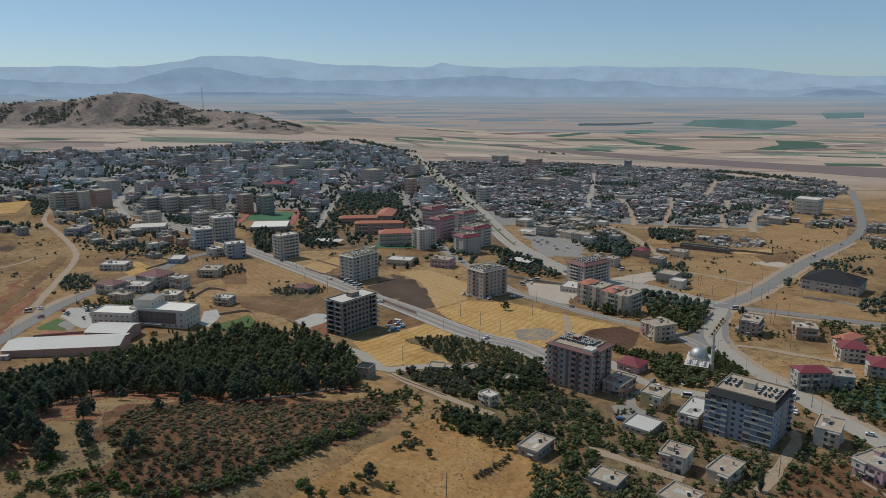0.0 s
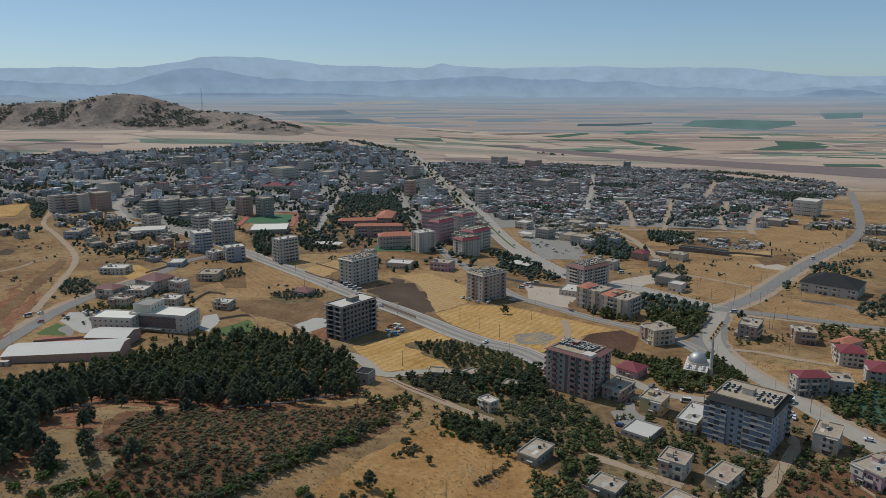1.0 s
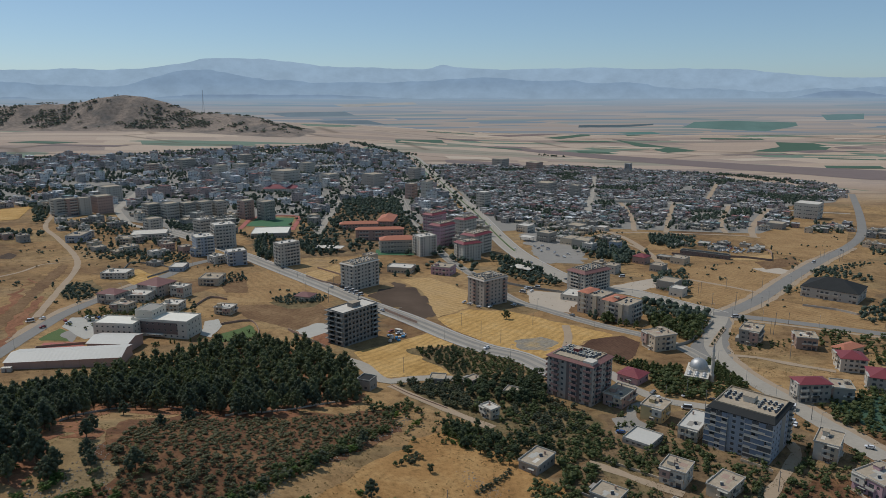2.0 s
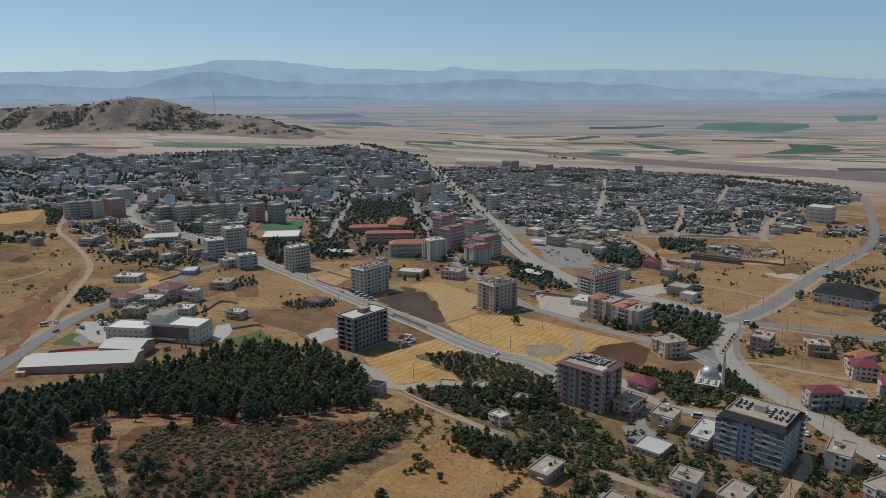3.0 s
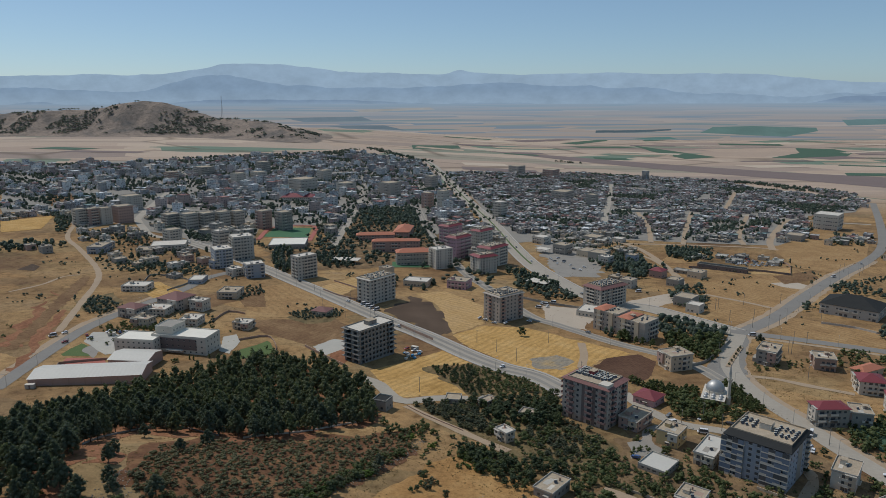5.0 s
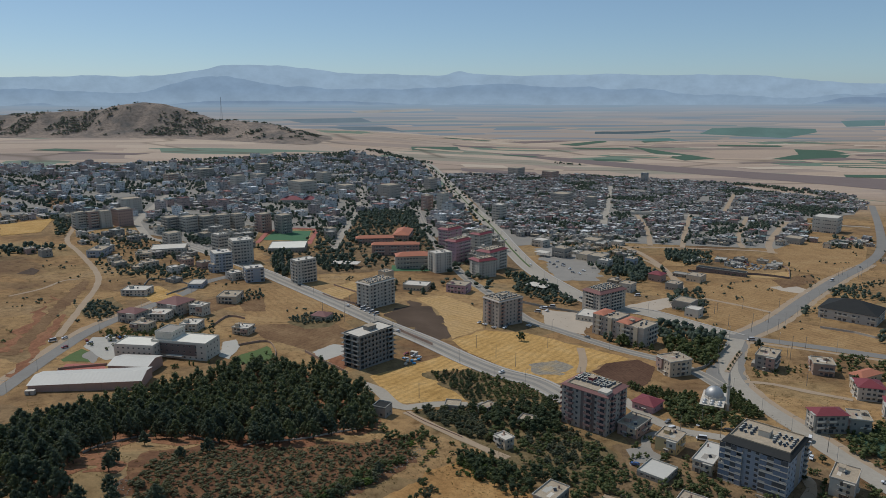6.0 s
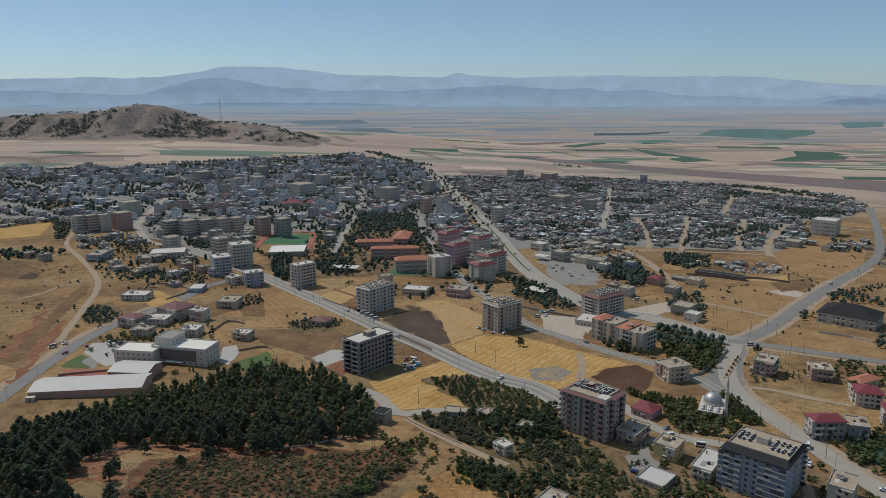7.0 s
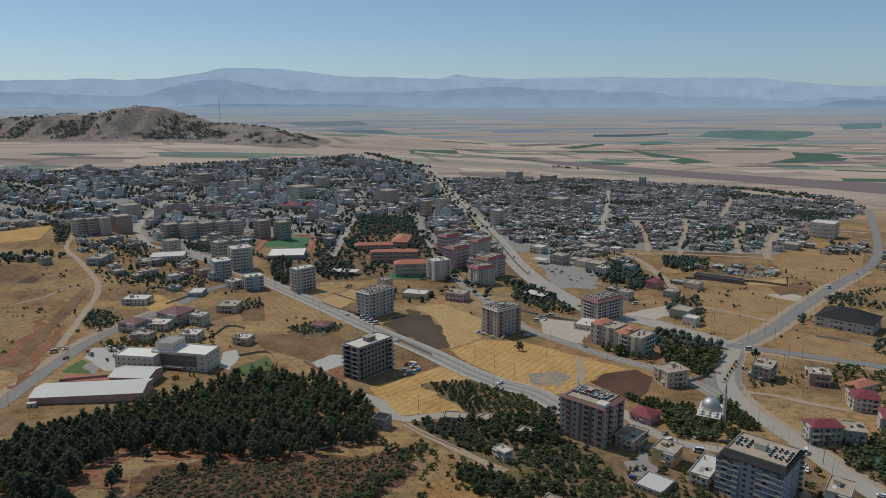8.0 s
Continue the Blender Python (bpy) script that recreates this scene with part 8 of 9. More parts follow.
APARTMENTS = [((-509.5, 925, 13.7, 13.7, 21.5, -40), 6), ((-496.2, 932.5, 13.7, 13.7, 21.7, -40), 6), ((-482.6, 940.5, 14.3, 14.3, 21.9, -40), 6), ((-466.1, 957.6, 21, 21, 23, -40), 6), ((-512.8, 1084, 25.7, 25.7, 20.6, -40), 6), ((-387.8, 930.5, 18.2, 18.2, 17.9, -40), 5), ((-363.7, 930.4, 18, 18, 19.4, -40), 5),
              ((-343.6, 939.3, 16.9, 16.9, 19.6, -40), 5), ((-326.2, 953.1, 15.9, 15.9, 19.9, -40), 5), ((-309.8, 967.1, 14.9, 14.9, 19.5, -40), 5), ((-342.7, 821.8, 16.1, 16.1, 16.6, -40), 5), ((-267, 945.7, 16.1, 16.1, 24.4, -40), 6), ((-238.8, 942.4, 17, 17, 24.3, -40), 6), ((-137.4, 1385, 31.3, 31.3, 26.3, -40), 5),
              ((-220.7, 1368, 27.3, 27.3, 23.8, -40), 5), ((-56.1, 1226, 15.3, 15.3, 26.5, -40), 5), ((-28.2, 1211, 15.1, 15.1, 32.9, -40), 6), ((-63.8, 1583, 20.6, 20.6, 25.1, -40), 5), ((-317.2, 1423, 40.9, 40.9, 22.4, -40), 4), ((-463.6, 1471, 22.7, 22.7, 23.2, -40), 5), ((-431.5, 1512, 24.9, 24.9, 23.8, -40), 5), ((-495.2, 1775, 27.1, 27.1, 23.6, -40), 5),
              ((-613.5, 1492, 21.9, 21.9, 18.8, -40), 5), ((-588.8, 1621, 34, 34, 20.3, -40), 5), ((-312.1, 1625, 24.3, 24.3, 23, -40), 5), ((247.6, 1323, 16.8, 16.8, 24.4, -40), 4), ((210.9, 1454, 33.1, 33.1, 16.2, -40), 3), ((168, 2091, 35.5, 35.5, 21.3, -40), 4), ((257.8, 2011, 34.3, 34.3, 20.6, -40), 4)]
for spec, floors in APARTMENTS:
    building(*spec, floors, random.choice(("pinkish-grey apartment block in the town", "pale grey apartment block in the town", "beige apartment block in the town")), random.choice(("beige", "off_white", "salmon", "grey_wall", "off_white")), "flat", None, None, "apartment_block", "apartment block", top="flat_roof")
    footprints.append((spec[0], spec[1], spec[2] * 0.9))
lots, gardens = [], []
for poly, pitch, storeys, size in ZONES:
    spots = [(x, y) for x, y in scatter(poly, pitch, 0.2 if pitch < 22 else 0.42, -38) if not any(near_road(x, y, q, h + size * 0.45) for q, h in ROADS)]
    c38, s38 = math.cos(radians(38)), math.sin(radians(38))
    for x, y in spots:
        if inside(x, y, PITCH_OUT) or inside(x, y, PARK):
            continue
        # side streets run through every few rows
        if ((x * c38 - y * s38) / pitch) % 5.0 < 0.55 or ((x * s38 + y * c38) / pitch) % 8.0 < 0.5:
            continue
        green = noise.noise((x / 120, y / 120, 9))
        if green < (-0.16 if x < 0 else -0.3) or random.random() < 0.1:
            for _ in range(4):
                gardens.append((random.choice(("round", "round", "pine")), x + random.gauss(0, pitch * 0.36), y + random.gauss(0, pitch * 0.36), random.uniform(4.5, 9), 1.2))
            continue
        if green > 0.47:
            continue
        st = random.choice(storeys)
        if st > 3 and noise.noise((x / 180, y / 180, 4)) < 0:
            st = random.choice((1, 2, 2, 3))
        w, d = size * random.uniform(0.8, 1.25) * (1.25 if st > 3 else 1), size * random.uniform(0.75, 1.1) * (1.2 if st > 3 else 1)
        lots.append((x, y, w, d, st, -38 + random.gauss(0, 5)))
        for _ in range(4 if x < 0 else 3):
            if random.random() < (0.8 if x < 0 else 0.5):
                a = random.uniform(0, 6.283)
                gx, gy = x + math.cos(a) * pitch * 0.54, y + math.sin(a) * pitch * 0.54
                if not any(near_road(gx, gy, r, h + 1.5) for r, h in ROADS):
                    gardens.append((random.choice(("round", "round", "pine", "cypress")), gx, gy, random.uniform(3.5, 8.5), random.uniform(0.9, 1.3)))
lots.sort(key=lambda q: q[1])


def plain_house(x, y, w, d, st, turn):
    """A town house: walls, roof slab with parapet, stair head, windows as sunk panes."""
    h = 3.0 * st + 0.3
    out = {"wall": ([], []), "roof": ([], []), "window": ([], [])}
    m = pose(x, y, land(x, y), 0, 0, turn)

    def cuboid(key, x0, x1, y0, y1, z0, z1):
        v, f = out[key]
        i = len(v)
        v += [m @ Vector(p) for p in ((x0, y0, z0), (x1, y0, z0), (x1, y1, z0), (x0, y1, z0), (x0, y0, z1), (x1, y0, z1), (x1, y1, z1), (x0, y1, z1))]
        f += [(i, i + 1, i + 5, i + 4), (i + 1, i + 2, i + 6, i + 5), (i + 2, i + 3, i + 7, i + 6), (i + 3, i, i + 4, i + 7), (i + 4, i + 5, i + 6, i + 7)]

    cuboid("wall", -w / 2, w / 2, -d / 2, d / 2, -4, h)
    e = random.choice((0.1, 0.35, 0.6))
    v, f = out["roof"]
    i = len(v)
    for a, b, z in ((w / 2 + e, d / 2 + e, h - 0.02), (w / 2 + e, d / 2 + e, h + 0.7), (w / 2 + e - 0.3, d / 2 + e - 0.3, h + 0.7), (w / 2 + e - 0.3, d / 2 + e - 0.3, h + 0.2)):
        v += [m @ Vector((sx * a, sy * b, z)) for sx, sy in ((-1, -1), (1, -1), (1, 1), (-1, 1))]
    for k in range(3):
        for j in range(4):
            f.append((i + 4 * k + j, i + 4 * k + (j + 1) % 4, i + 4 * k + 4 + (j + 1) % 4, i + 4 * k + 4 + j))
    f += [(i + 12, i + 13, i + 14, i + 15), (i + 3, i + 2, i + 1, i)]
    if random.random() < 0.6:
        u, t = random.uniform(-0.25, 0.25) * w, random.uniform(-0.25, 0.25) * d
        cuboid("wall", u - 1.5, u + 1.5, t - 1.8, t + 1.8, h + 0.2, h + 2.7)
    for _ in range(random.choice((0, 1, 1, 2))):
        u, t = random.uniform(-0.35, 0.35) * w, random.uniform(-0.35, 0.35) * d
        cuboid("wall", u - 0.9, u + 0.9, t - 0.4, t + 0.4, h + 0.3, h + 1.4)
    v, f = out["window"]
    for side, length, off in ((0, w, d / 2), (90, d, w / 2)):
        r = m @ pose(0, 0, 0, 0, 0, side)
        n = max(2, round(length / 3.4))
        for s in range(st):
            for k in range(n):
                if random.random() < 0.3:
                    continue
                u, z, ww = -length / 2 + length * (k + random.uniform(0.35, 0.65)) / n, 3.0 * s + 1.0, random.choice((0.45, 0.6, 0.75, 1.1))
                i = len(v)
                v += [r @ Vector((u + a * ww, -off - o, z + b)) for o in (0.04,) for a, b in ((-1, 0), (1, 0), (1, 1.4), (-1, 1.4))]
                f.append((i, i + 1, i + 2, i + 3))
    return out


TOWN_WORDS = ("weathered plaster town house with a flat roof", "pale concrete town house with a walled flat roof", "grey rendered town house among garden trees")
far_bits = {"wall": ([], []), "low_wall": ([], []), "roof": ([], []), "window": ([], [])}
for n, lot in enumerate(lots):
    bits = plain_house(*lot)
    if n < 200:
        x, y = lot[:2]
        e = thing("house", x, y, land(x, y), 0, TOWN_WORDS[lot[4] % 3], "house", "houses of the town")
        back = Matrix.Translation((-x, -y, -land(x, y)))
        for key, mt in (("wall", random.choice(("beige", "off_white", "grey_wall", "grey_wall", "cream", "white"))), ("roof", random.choice(("flat_roof", "concrete", "grey_wall", "grey_wall"))), ("window", "glass")):
            me = bpy.data.meshes.new(key)
            me.from_pydata([back @ v for v in bits[key][0]], [], bits[key][1])
            ob = mesh_part(key if key != "window" else "glazing", me, M[mt], e)
            if key == "window":
                ob["kind"] = "stuff"
    else:
        for key, (v, f) in bits.items():
            V, Fs = far_bits["low_wall" if key == "wall" and lot[0] > 0 else key]
            i = len(V)
            V += v
            Fs += [tuple(a + i for a in q) for q in f]
for key, mt, label in (("wall", WALLS, "plaster walls of the far town houses"), ("low_wall", LOW_WALLS, "brick and plaster walls of the low far houses"), ("roof", ROOFS, "flat roofs of the far town houses"), ("window", GLASS, "dark windows of the far town houses")):
    me = bpy.data.meshes.new("far_town")
    me.from_pydata(far_bits[key][0], [], far_bits[key][1])
    tagged(mesh_part("far_town", me, mt), label, "town houses", kind="stuff")
# trees of the gardens, and the belts at the far edge of the town
BELTS = (([(-820.8, 2057), (-652.4, 2265), (-453, 2558), (-399.4, 2748)], 3, 7), ([(-359.5, 2864), (-261.2, 2663), (-119.7, 2359)], 4, 9), ([(979.7, 5281), (1312, 5282), (1706, 5280)], 3, 8), ([(688.8, 1959), (797.7, 1900), (857.5, 1685)], 5, 8), ([(360.1, 2656), (423.7, 2593)], 3, 7), ([(-93.2, 2174), (39.9, 1075)], 1, 7), *[([(x + k, y) for x, y in road], 1, 7) for road in (STREET_A, PARALLEL[:5]) for k in (-13, 12)])
for pts, rows, hgt in BELTS:
    for p in smooth_line(pts, 9.0 if pts[0][1] < 2600 else 16.0):
        for _ in range(rows):
            gardens.append(("round", p.x + random.gauss(0, 14), p.y + random.gauss(0, 14 if rows > 1 else 3), hgt * random.uniform(0.7, 1.3), 1.3))
hill_scrub = []
for _ in range(13000):
    x, y = random.uniform(-2900, -640), random.uniform(3120, 3650)
    lush = 0.3 if -1480 < x < -1130 and y < 3560 or -2010 < x < -1800 and y < 3560 else 0.12 if x < -2080 or y > 3610 and x < -1560 else -0.06 if x > -1130 else -0.15
    if ridge(x, y) > 9 and noise.noise((x / 95, y / 95, 6)) + 0.5 * noise.noise((x / 30, y / 30, 7)) + lush > 0.2:
        hill_scrub.append(("round", x, y, random.uniform(5, 11), random.uniform(1.2, 1.9)))
tree_stuff("hill_scrub", hill_scrub, "dark patches of scrub oak on the far hill", "hazed_hill_leaf", "scrub", SMALL)
gardens += [q for q in extra if q[2] > 500]
extra = [q for q in extra if q[2] <= 500]
tree_stuff("garden_trees", extra, "garden and orchard trees between the buildings", "leaf", "trees")
tree_stuff("town_trees", gardens, "green trees between the houses of the town", "hazed_town_leaf", "trees", SMALL)

# ---------------------------------------------------------------- dry weeds on the open slopes
def tufts(name, polys, n, label, mat, lo, hi):
    vs, fs = [], []
    rng = random.Random(5)
    for poly, count in polys:
        xs, ys = [p[0] for p in poly], [p[1] for p in poly]
        for _ in range(count):
            x, y = rng.uniform(min(xs), max(xs)), rng.uniform(min(ys), max(ys))
            if not inside(x, y, poly) or noise.noise((x / 25, y / 25, 8)) < -0.1 or any(near_road(x, y, r, h + 0.5) for r, h in ROADS):
                continue
            clump(vs, fs, (x, y, land(x, y) + 0.12), rng.uniform(lo, hi), 8, 0.3, rng, 0.5)
    me = bpy.data.meshes.new(name)
    me.from_pydata(vs, [], fs)
    tagged(mesh_part(name, me, M[mat]), label, "weeds", kind="stuff")


tufts("weeds", (([(-245.4, 369.5), (-144.5, 288.8), (-27, 336.1), (4.4, 316.7), (41.9, 272.4), (30.7, 220.3), (-135.3, 179.3), (-221.4, 306.1)], 9000), ([(55.4, 296), (205.5, 302.5), (170.8, 228.5), (42.9, 222)], 3500), ([(180.6, 437.4), (292.4, 443.4), (235.7, 351.6), (190.3, 349.8)], 1500), ([(-432.9, 676), (-333.4, 611.4), (-276.9, 458), (-276.9, 420.7)], 1200), ([(-27.2, 381.9), (67.8, 369.3), (76.3, 297.5), (29.5, 293.3)], 3000), ([(-519.1, 776.1), (-258.9, 698), (-136.5, 747.6), (-26.3, 732.5), (73.9, 781.5), (328.7, 779.8), (659.2, 1038), (296.4, 420), (186.3, 437.7), (162.1, 490.2), (51.1, 530.2), (-43, 621.6), (-81, 502.2), (-124.2, 430), (-152, 416.4), (-214.4, 369.9), (-264, 369.2)], 14000)), 0, "dry weeds and low tufts on the slopes", "weed", 0.2, 0.5)


# ---------------------------------------------------------------- walls round the plots
def wall_line(pts, hgt, mat, label, thick=0.25, name="plot_wall"):
    line = smooth_line(pts, 7.0)
    bm = bmesh.new()
    rows = []
    for i, p in enumerate(line):
        t = (line[min(i + 1, len(line) - 1)] - line[max(i - 1, 0)]).normalized()
        s = Vector((t.y, -t.x, 0)) * thick / 2
        z = land(p.x, p.y)
        rows.append([bm.verts.new((q.x, q.y, zz)) for q, zz in ((p - s, z - 0.5), (p - s, z + hgt), (p + s, z + hgt), (p + s, z - 0.5))])
    for a, b in zip(rows, rows[1:]):
        for i in range(3):
            bm.faces.new((a[i], b[i], b[i + 1], a[i + 1]))
    for r in (rows[0], rows[-1]):
        bm.faces.new(r)
    bmesh.ops.recalc_face_normals(bm, faces=bm.faces)
    tagged(part(name, bm, M[mat]), label, "wall", kind="structure")


for pts, hgt, mat, label in (
        ([(-45.4, 514.9), (-35, 501.3), (-18.9, 481.3)], 2.2, "brick", "long low brown wall beside the road"),
        ([(-106, 459.3), (-87.9, 438.6), (-70.2, 419.4)], 1.8, "brick", "low brown wall round the building site"),
        ([(254.6, 771.5), (290.3, 762), (326.6, 759.2), (353.7, 742.4)], 2.4, "brown_panel", "long dark wall of the vehicle yard"),
        ([(353.7, 742.4), (376, 795.4), (372.2, 813.4)], 2.4, "brick", "wall at the end of the vehicle yard"),
        ([(48.9, 618.1), (72.1, 598.3), (103.6, 580.3)], 2.0, "grey_wall", "grey wall below a row of trees"),
        ([(-124.6, 621.3), (-105.9, 600.7), (-90.4, 589.5)], 1.6, "brick", "low wall round a dry plot"),
        ([(-90.4, 589.5), (-88.9, 620.9), (-120.6, 656.3)], 1.6, "brick", "low wall round a dry plot"),
        ([(147.6, 437.9), (161.5, 446.1), (179.3, 469.7), (198.9, 498.9)], 2.0, "grey_wall", "grey wall round the wooded garden"),
        ([(48.4, 254.9), (54.3, 250.2), (62.7, 243.5)], 1.3, "grey_wall", "low grey garden wall"),
        ([(129.5, 282.2), (134.7, 277.3), (139.3, 272.4)], 1.4, "cream", "pale garden wall before the large block"),
        ([(-155.1, 469.4), (-137.5, 479.3), (-124.9, 455.2), (-123.2, 439.9)], 1.5, "brick", "low wall round the school garden"),
        ([(-260.1, 601.2), (-253.8, 639.5), (-296.6, 659.8), (-294.6, 634.6)], 1.4, "grey_wall", "low wall round a stubble plot"),
        ([(-188.8, 512.4), (-185.2, 540.5), (-170, 534.7)], 1.6, "brick", "wall between garden plots"),
        ([(69.5, 278.7), (79.9, 271.8), (93.2, 261.1)], 1.2, "cream", "pale wall along a lane"),
        ([(291.9, 552.9), (312.2, 539.7), (326, 524.9), (348, 552.8)], 1.8, "off_white", "white wall round the school yard"),
        ([(-225.5, 423.6), (-251.4, 413), (-248.2, 404.4)], 1.6, "brick", "low wall of the red court"),
        ([(-150, 255), (-149.5, 274.9), (-138.3, 302.6), (-108.4, 291)], 0.9, "grey_wall", "low stone terrace wall at the wood's edge"),
        ([(164.4, 261), (166.7, 253.2), (169.3, 243.4)], 1.0, "cream", "low pale wall along a footpath"),
        ([(-97.4, 291.6), (-89, 301.5), (-75.9, 311.7), (-62.3, 325), (-49.7, 334.3)], 0.9, "white", "low whitewashed wall below the pines"),
        ([(-28.9, 360.8), (-19.1, 349.2), (1.7, 330)], 0.8, "brick", "low earth bank wall beside the track")):
    wall_line(pts, hgt, mat, label)
drape("court", [(-250.7, 413.1), (-252.5, 424.4), (-230.7, 426.9), (-222.8, 416.8)], M["red_court"], 0.16, "red surfaced sports court behind the hall", "court")
drape("forecourt", [(-260.7, 459.1), (-263.4, 480), (-249.9, 481), (-225.1, 461.6), (-210.9, 442.8), (-231.8, 432.8)], M["concrete"], 0.16, "pale paved forecourt of the school", "forecourt")
drape("court", [(-73.9, 755), (-32.4, 762), (-29.9, 733), (-71.4, 726)], M["turf"], 0.3, "green sports court below the school", "court")
drape("field", [(-624.4, 935.7), (-584.6, 995.3), (-540.2, 887.3), (-573.4, 856.3)], M["stubble"], 0.3, S_L, "field")
drape("field", [(-721.5, 1210.5), (-677.7, 1236.4), (-617.1, 1122.7), (-639.1, 1083.7)], M["brown_soil"], 0.5, "bare brown plot between houses", "field")
drape("field", [(-434.9, 665.4), (-435.6, 691.8), (-421.5, 682.7), (-415.3, 662.6)], M["dark_plough"], 0.2, P_L, "field")
drape("field", [(-299.9, 619.4), (-280.7, 633.1), (-243.4, 598.1), (-261.5, 576)], M["stubble"], 0.2, S_L, "field", wobble=1.0)
drape("forecourt", [(-161.4, 446.1), (-168.6, 476.9), (-160.7, 483.4), (-152.8, 466.8), (-152.8, 440.4)], M["concrete"], 0.16, "pale paved court beside the school", "forecourt")

# ---------------------------------------------------------------- vehicles
PAINTS = [surface(n, tuple(0.85 * v for v in c), c, 0.5, 3.0, 0.3, 0.0, spec=0.5) for n, c in (("white_paint", (0.75, 0.75, 0.74)), ("grey_paint", (0.2, 0.21, 0.22)), ("silver_paint", (0.5, 0.51, 0.52)), ("dark_paint", (0.03, 0.03, 0.035)), ("red_paint", (0.3, 0.03, 0.025)), ("blue_paint", (0.05, 0.1, 0.25)))]
PAINT_WORDS = ("white", "grey", "silver", "black", "red", "blue")
M["tyre"] = surface("tyre_rubber", (0.015, 0.015, 0.015), (0.03, 0.03, 0.03), 1.0, 5.0, 0.9, 0.0)


def car_meshes(long, wide, tall, cabin):
    bm = bmesh.new()
    prof = [(-long / 2, 0.35), (-long / 2, 0.78), (-long * 0.46, 0.88), (-long * 0.12, 0.95), (long * 0.45, 0.98), (long / 2, 0.85), (long / 2, 0.35)]
    rings = [[bm.verts.new((x, s * wide / 2, z)) for x, z in prof] for s in (-1, 1)]
    bm.faces.new(rings[0][::-1]), bm.faces.new(rings[1])
    for i in range(len(prof)):
        j = (i + 1) % len(prof)
        bm.faces.new((rings[0][i], rings[0][j], rings[1][j], rings[1][i]))
    bmesh.ops.recalc_face_normals(bm, faces=bm.faces)
    body = bpy.data.meshes.new("body")
    bm.to_mesh(body)
    bm.free()
    bm = bmesh.new()
    lo = [bm.verts.new((x, y, 0.93)) for x, y in ((cabin[0], -wide * 0.46), (cabin[1], -wide * 0.46), (cabin[1], wide * 0.46), (cabin[0], wide * 0.46))]
    hi = [bm.verts.new((x, y, tall - 0.06)) for x, y in ((cabin[0] + 0.55, -wide * 0.38), (cabin[1] - 0.3, -wide * 0.38), (cabin[1] - 0.3, wide * 0.38), (cabin[0] + 0.55, wide * 0.38))]
    for i in range(4):
        bm.faces.new((lo[i], lo[(i + 1) % 4], hi[(i + 1) % 4], hi[i]))
    bm.faces.new(hi)
    glass = bpy.data.meshes.new("window_band")
    bm.to_mesh(glass)
    bm.free()
    bm = boxes((cabin[0] + 0.6, cabin[1] - 0.34, -wide * 0.38, wide * 0.38, tall - 0.055, tall), bevel=0.02)
    top = bpy.data.meshes.new("roof")
    bm.to_mesh(top)
    bm.free()
    bm = bmesh.new()
    bmesh.ops.create_cone(bm, cap_ends=True, segments=10, radius1=0.32, radius2=0.32, depth=0.2, matrix=pose(0, 0, 0, 90))
    wheel = bpy.data.meshes.new("wheel")
    bm.to_mesh(wheel)
    bm.free()
    glass.materials.append(M["glass"])
    wheel.materials.append(M["tyre"])
    return body, glass, top, wheel


CARS = {}


def car(x, y, turn, paint, van=False):
    key = (paint, van)
    if key not in CARS:
        long, wide, tall, cabin = (5.6, 2.0, 2.4, (-2.2, 2.7)) if van else (4.3, 1.75, 1.45, (-1.0, 1.9))
        CARS[key] = [m for m in car_meshes(long, wide, tall, cabin)], long, wide
        for m in (CARS[key][0][0], CARS[key][0][2]):
            m.materials.append(PAINTS[paint])
    (body, glass, top, wheel), long, wide = CARS[key]
    e = thing("van" if van else "car", x, y, land(x, y) + 0.5, turn, PAINT_WORDS[paint] + (" delivery van standing on dusty asphalt" if van else " car standing on dusty pale ground"), "van" if van else "car")
    for nm, me in (("body", body), ("window_band", glass), ("roof", top)):
        ob = new(nm, me)
        ob.parent = e
    for a in (-0.31, 0.31):
        for b in (-0.46, 0.46):
            ob = new("wheel", wheel)
            ob.parent, ob.matrix_basis = e, pose(a * long, b * wide, 0.32)
    return e


PARKED = [(171.2, 318.2), (171.8, 322.2), (193.8, 295.1), (113, 357), (128.7, 353.6), (142.2, 347.9), (83.3, 307), (-281.4, 474.4), (-270.3, 454.5), (16.2, 541.3), (20.5, 536.3), (27.2, 528.1), (36, 528.8), (39.1, 536.2), (55.1, 535.8), (-87.1, 583.5), (-81.8, 575.8), (-77.3, 570.2), (-36.1, 459), (-30.9, 455.4), (-27.3, 453), (-35.3, 448.5), (27.4, 428.1), (468.2, 814.9), (-252.3, 479.4), (-249.1, 481.1), (-243.9, 478.5), (-240.7, 480.2), (-263.3, 470), (71.6, 593.9), (75.2, 583.7), (-258.2, 464.7)]
for k, (x, y) in enumerate(PARKED):
    car(x, y, -40 + random.choice((0, 90)) + random.uniform(-12, 12), (0, 2, 0, 1, 0, 3, 5, 0, 4, 2)[k % 10])
for (x, y), turn in (([(-285.8, 467)][0], 35), ([(67, 578.8)][0], -20), ([(74, 589.9)][0], -20), ([(81.8, 597.1)][0], -20), ([(168.4, 647.8)][0], 10), ([(-81.5, 573.8)][0], 40), ([(-77, 568.3)][0], 38), ([(-72.6, 562.8)][0], 44), ([(-68.2, 557.4)][0], 40), ([(111.5, 346.6)][0], 20), ([(124.4, 336.5)][0], -15), ([(180, 338)][0], 60), ([(220.6, 513.1)][0], 5), ([(395.9, 736.8)][0], 30)):
    car(x, y, turn, 0, True)
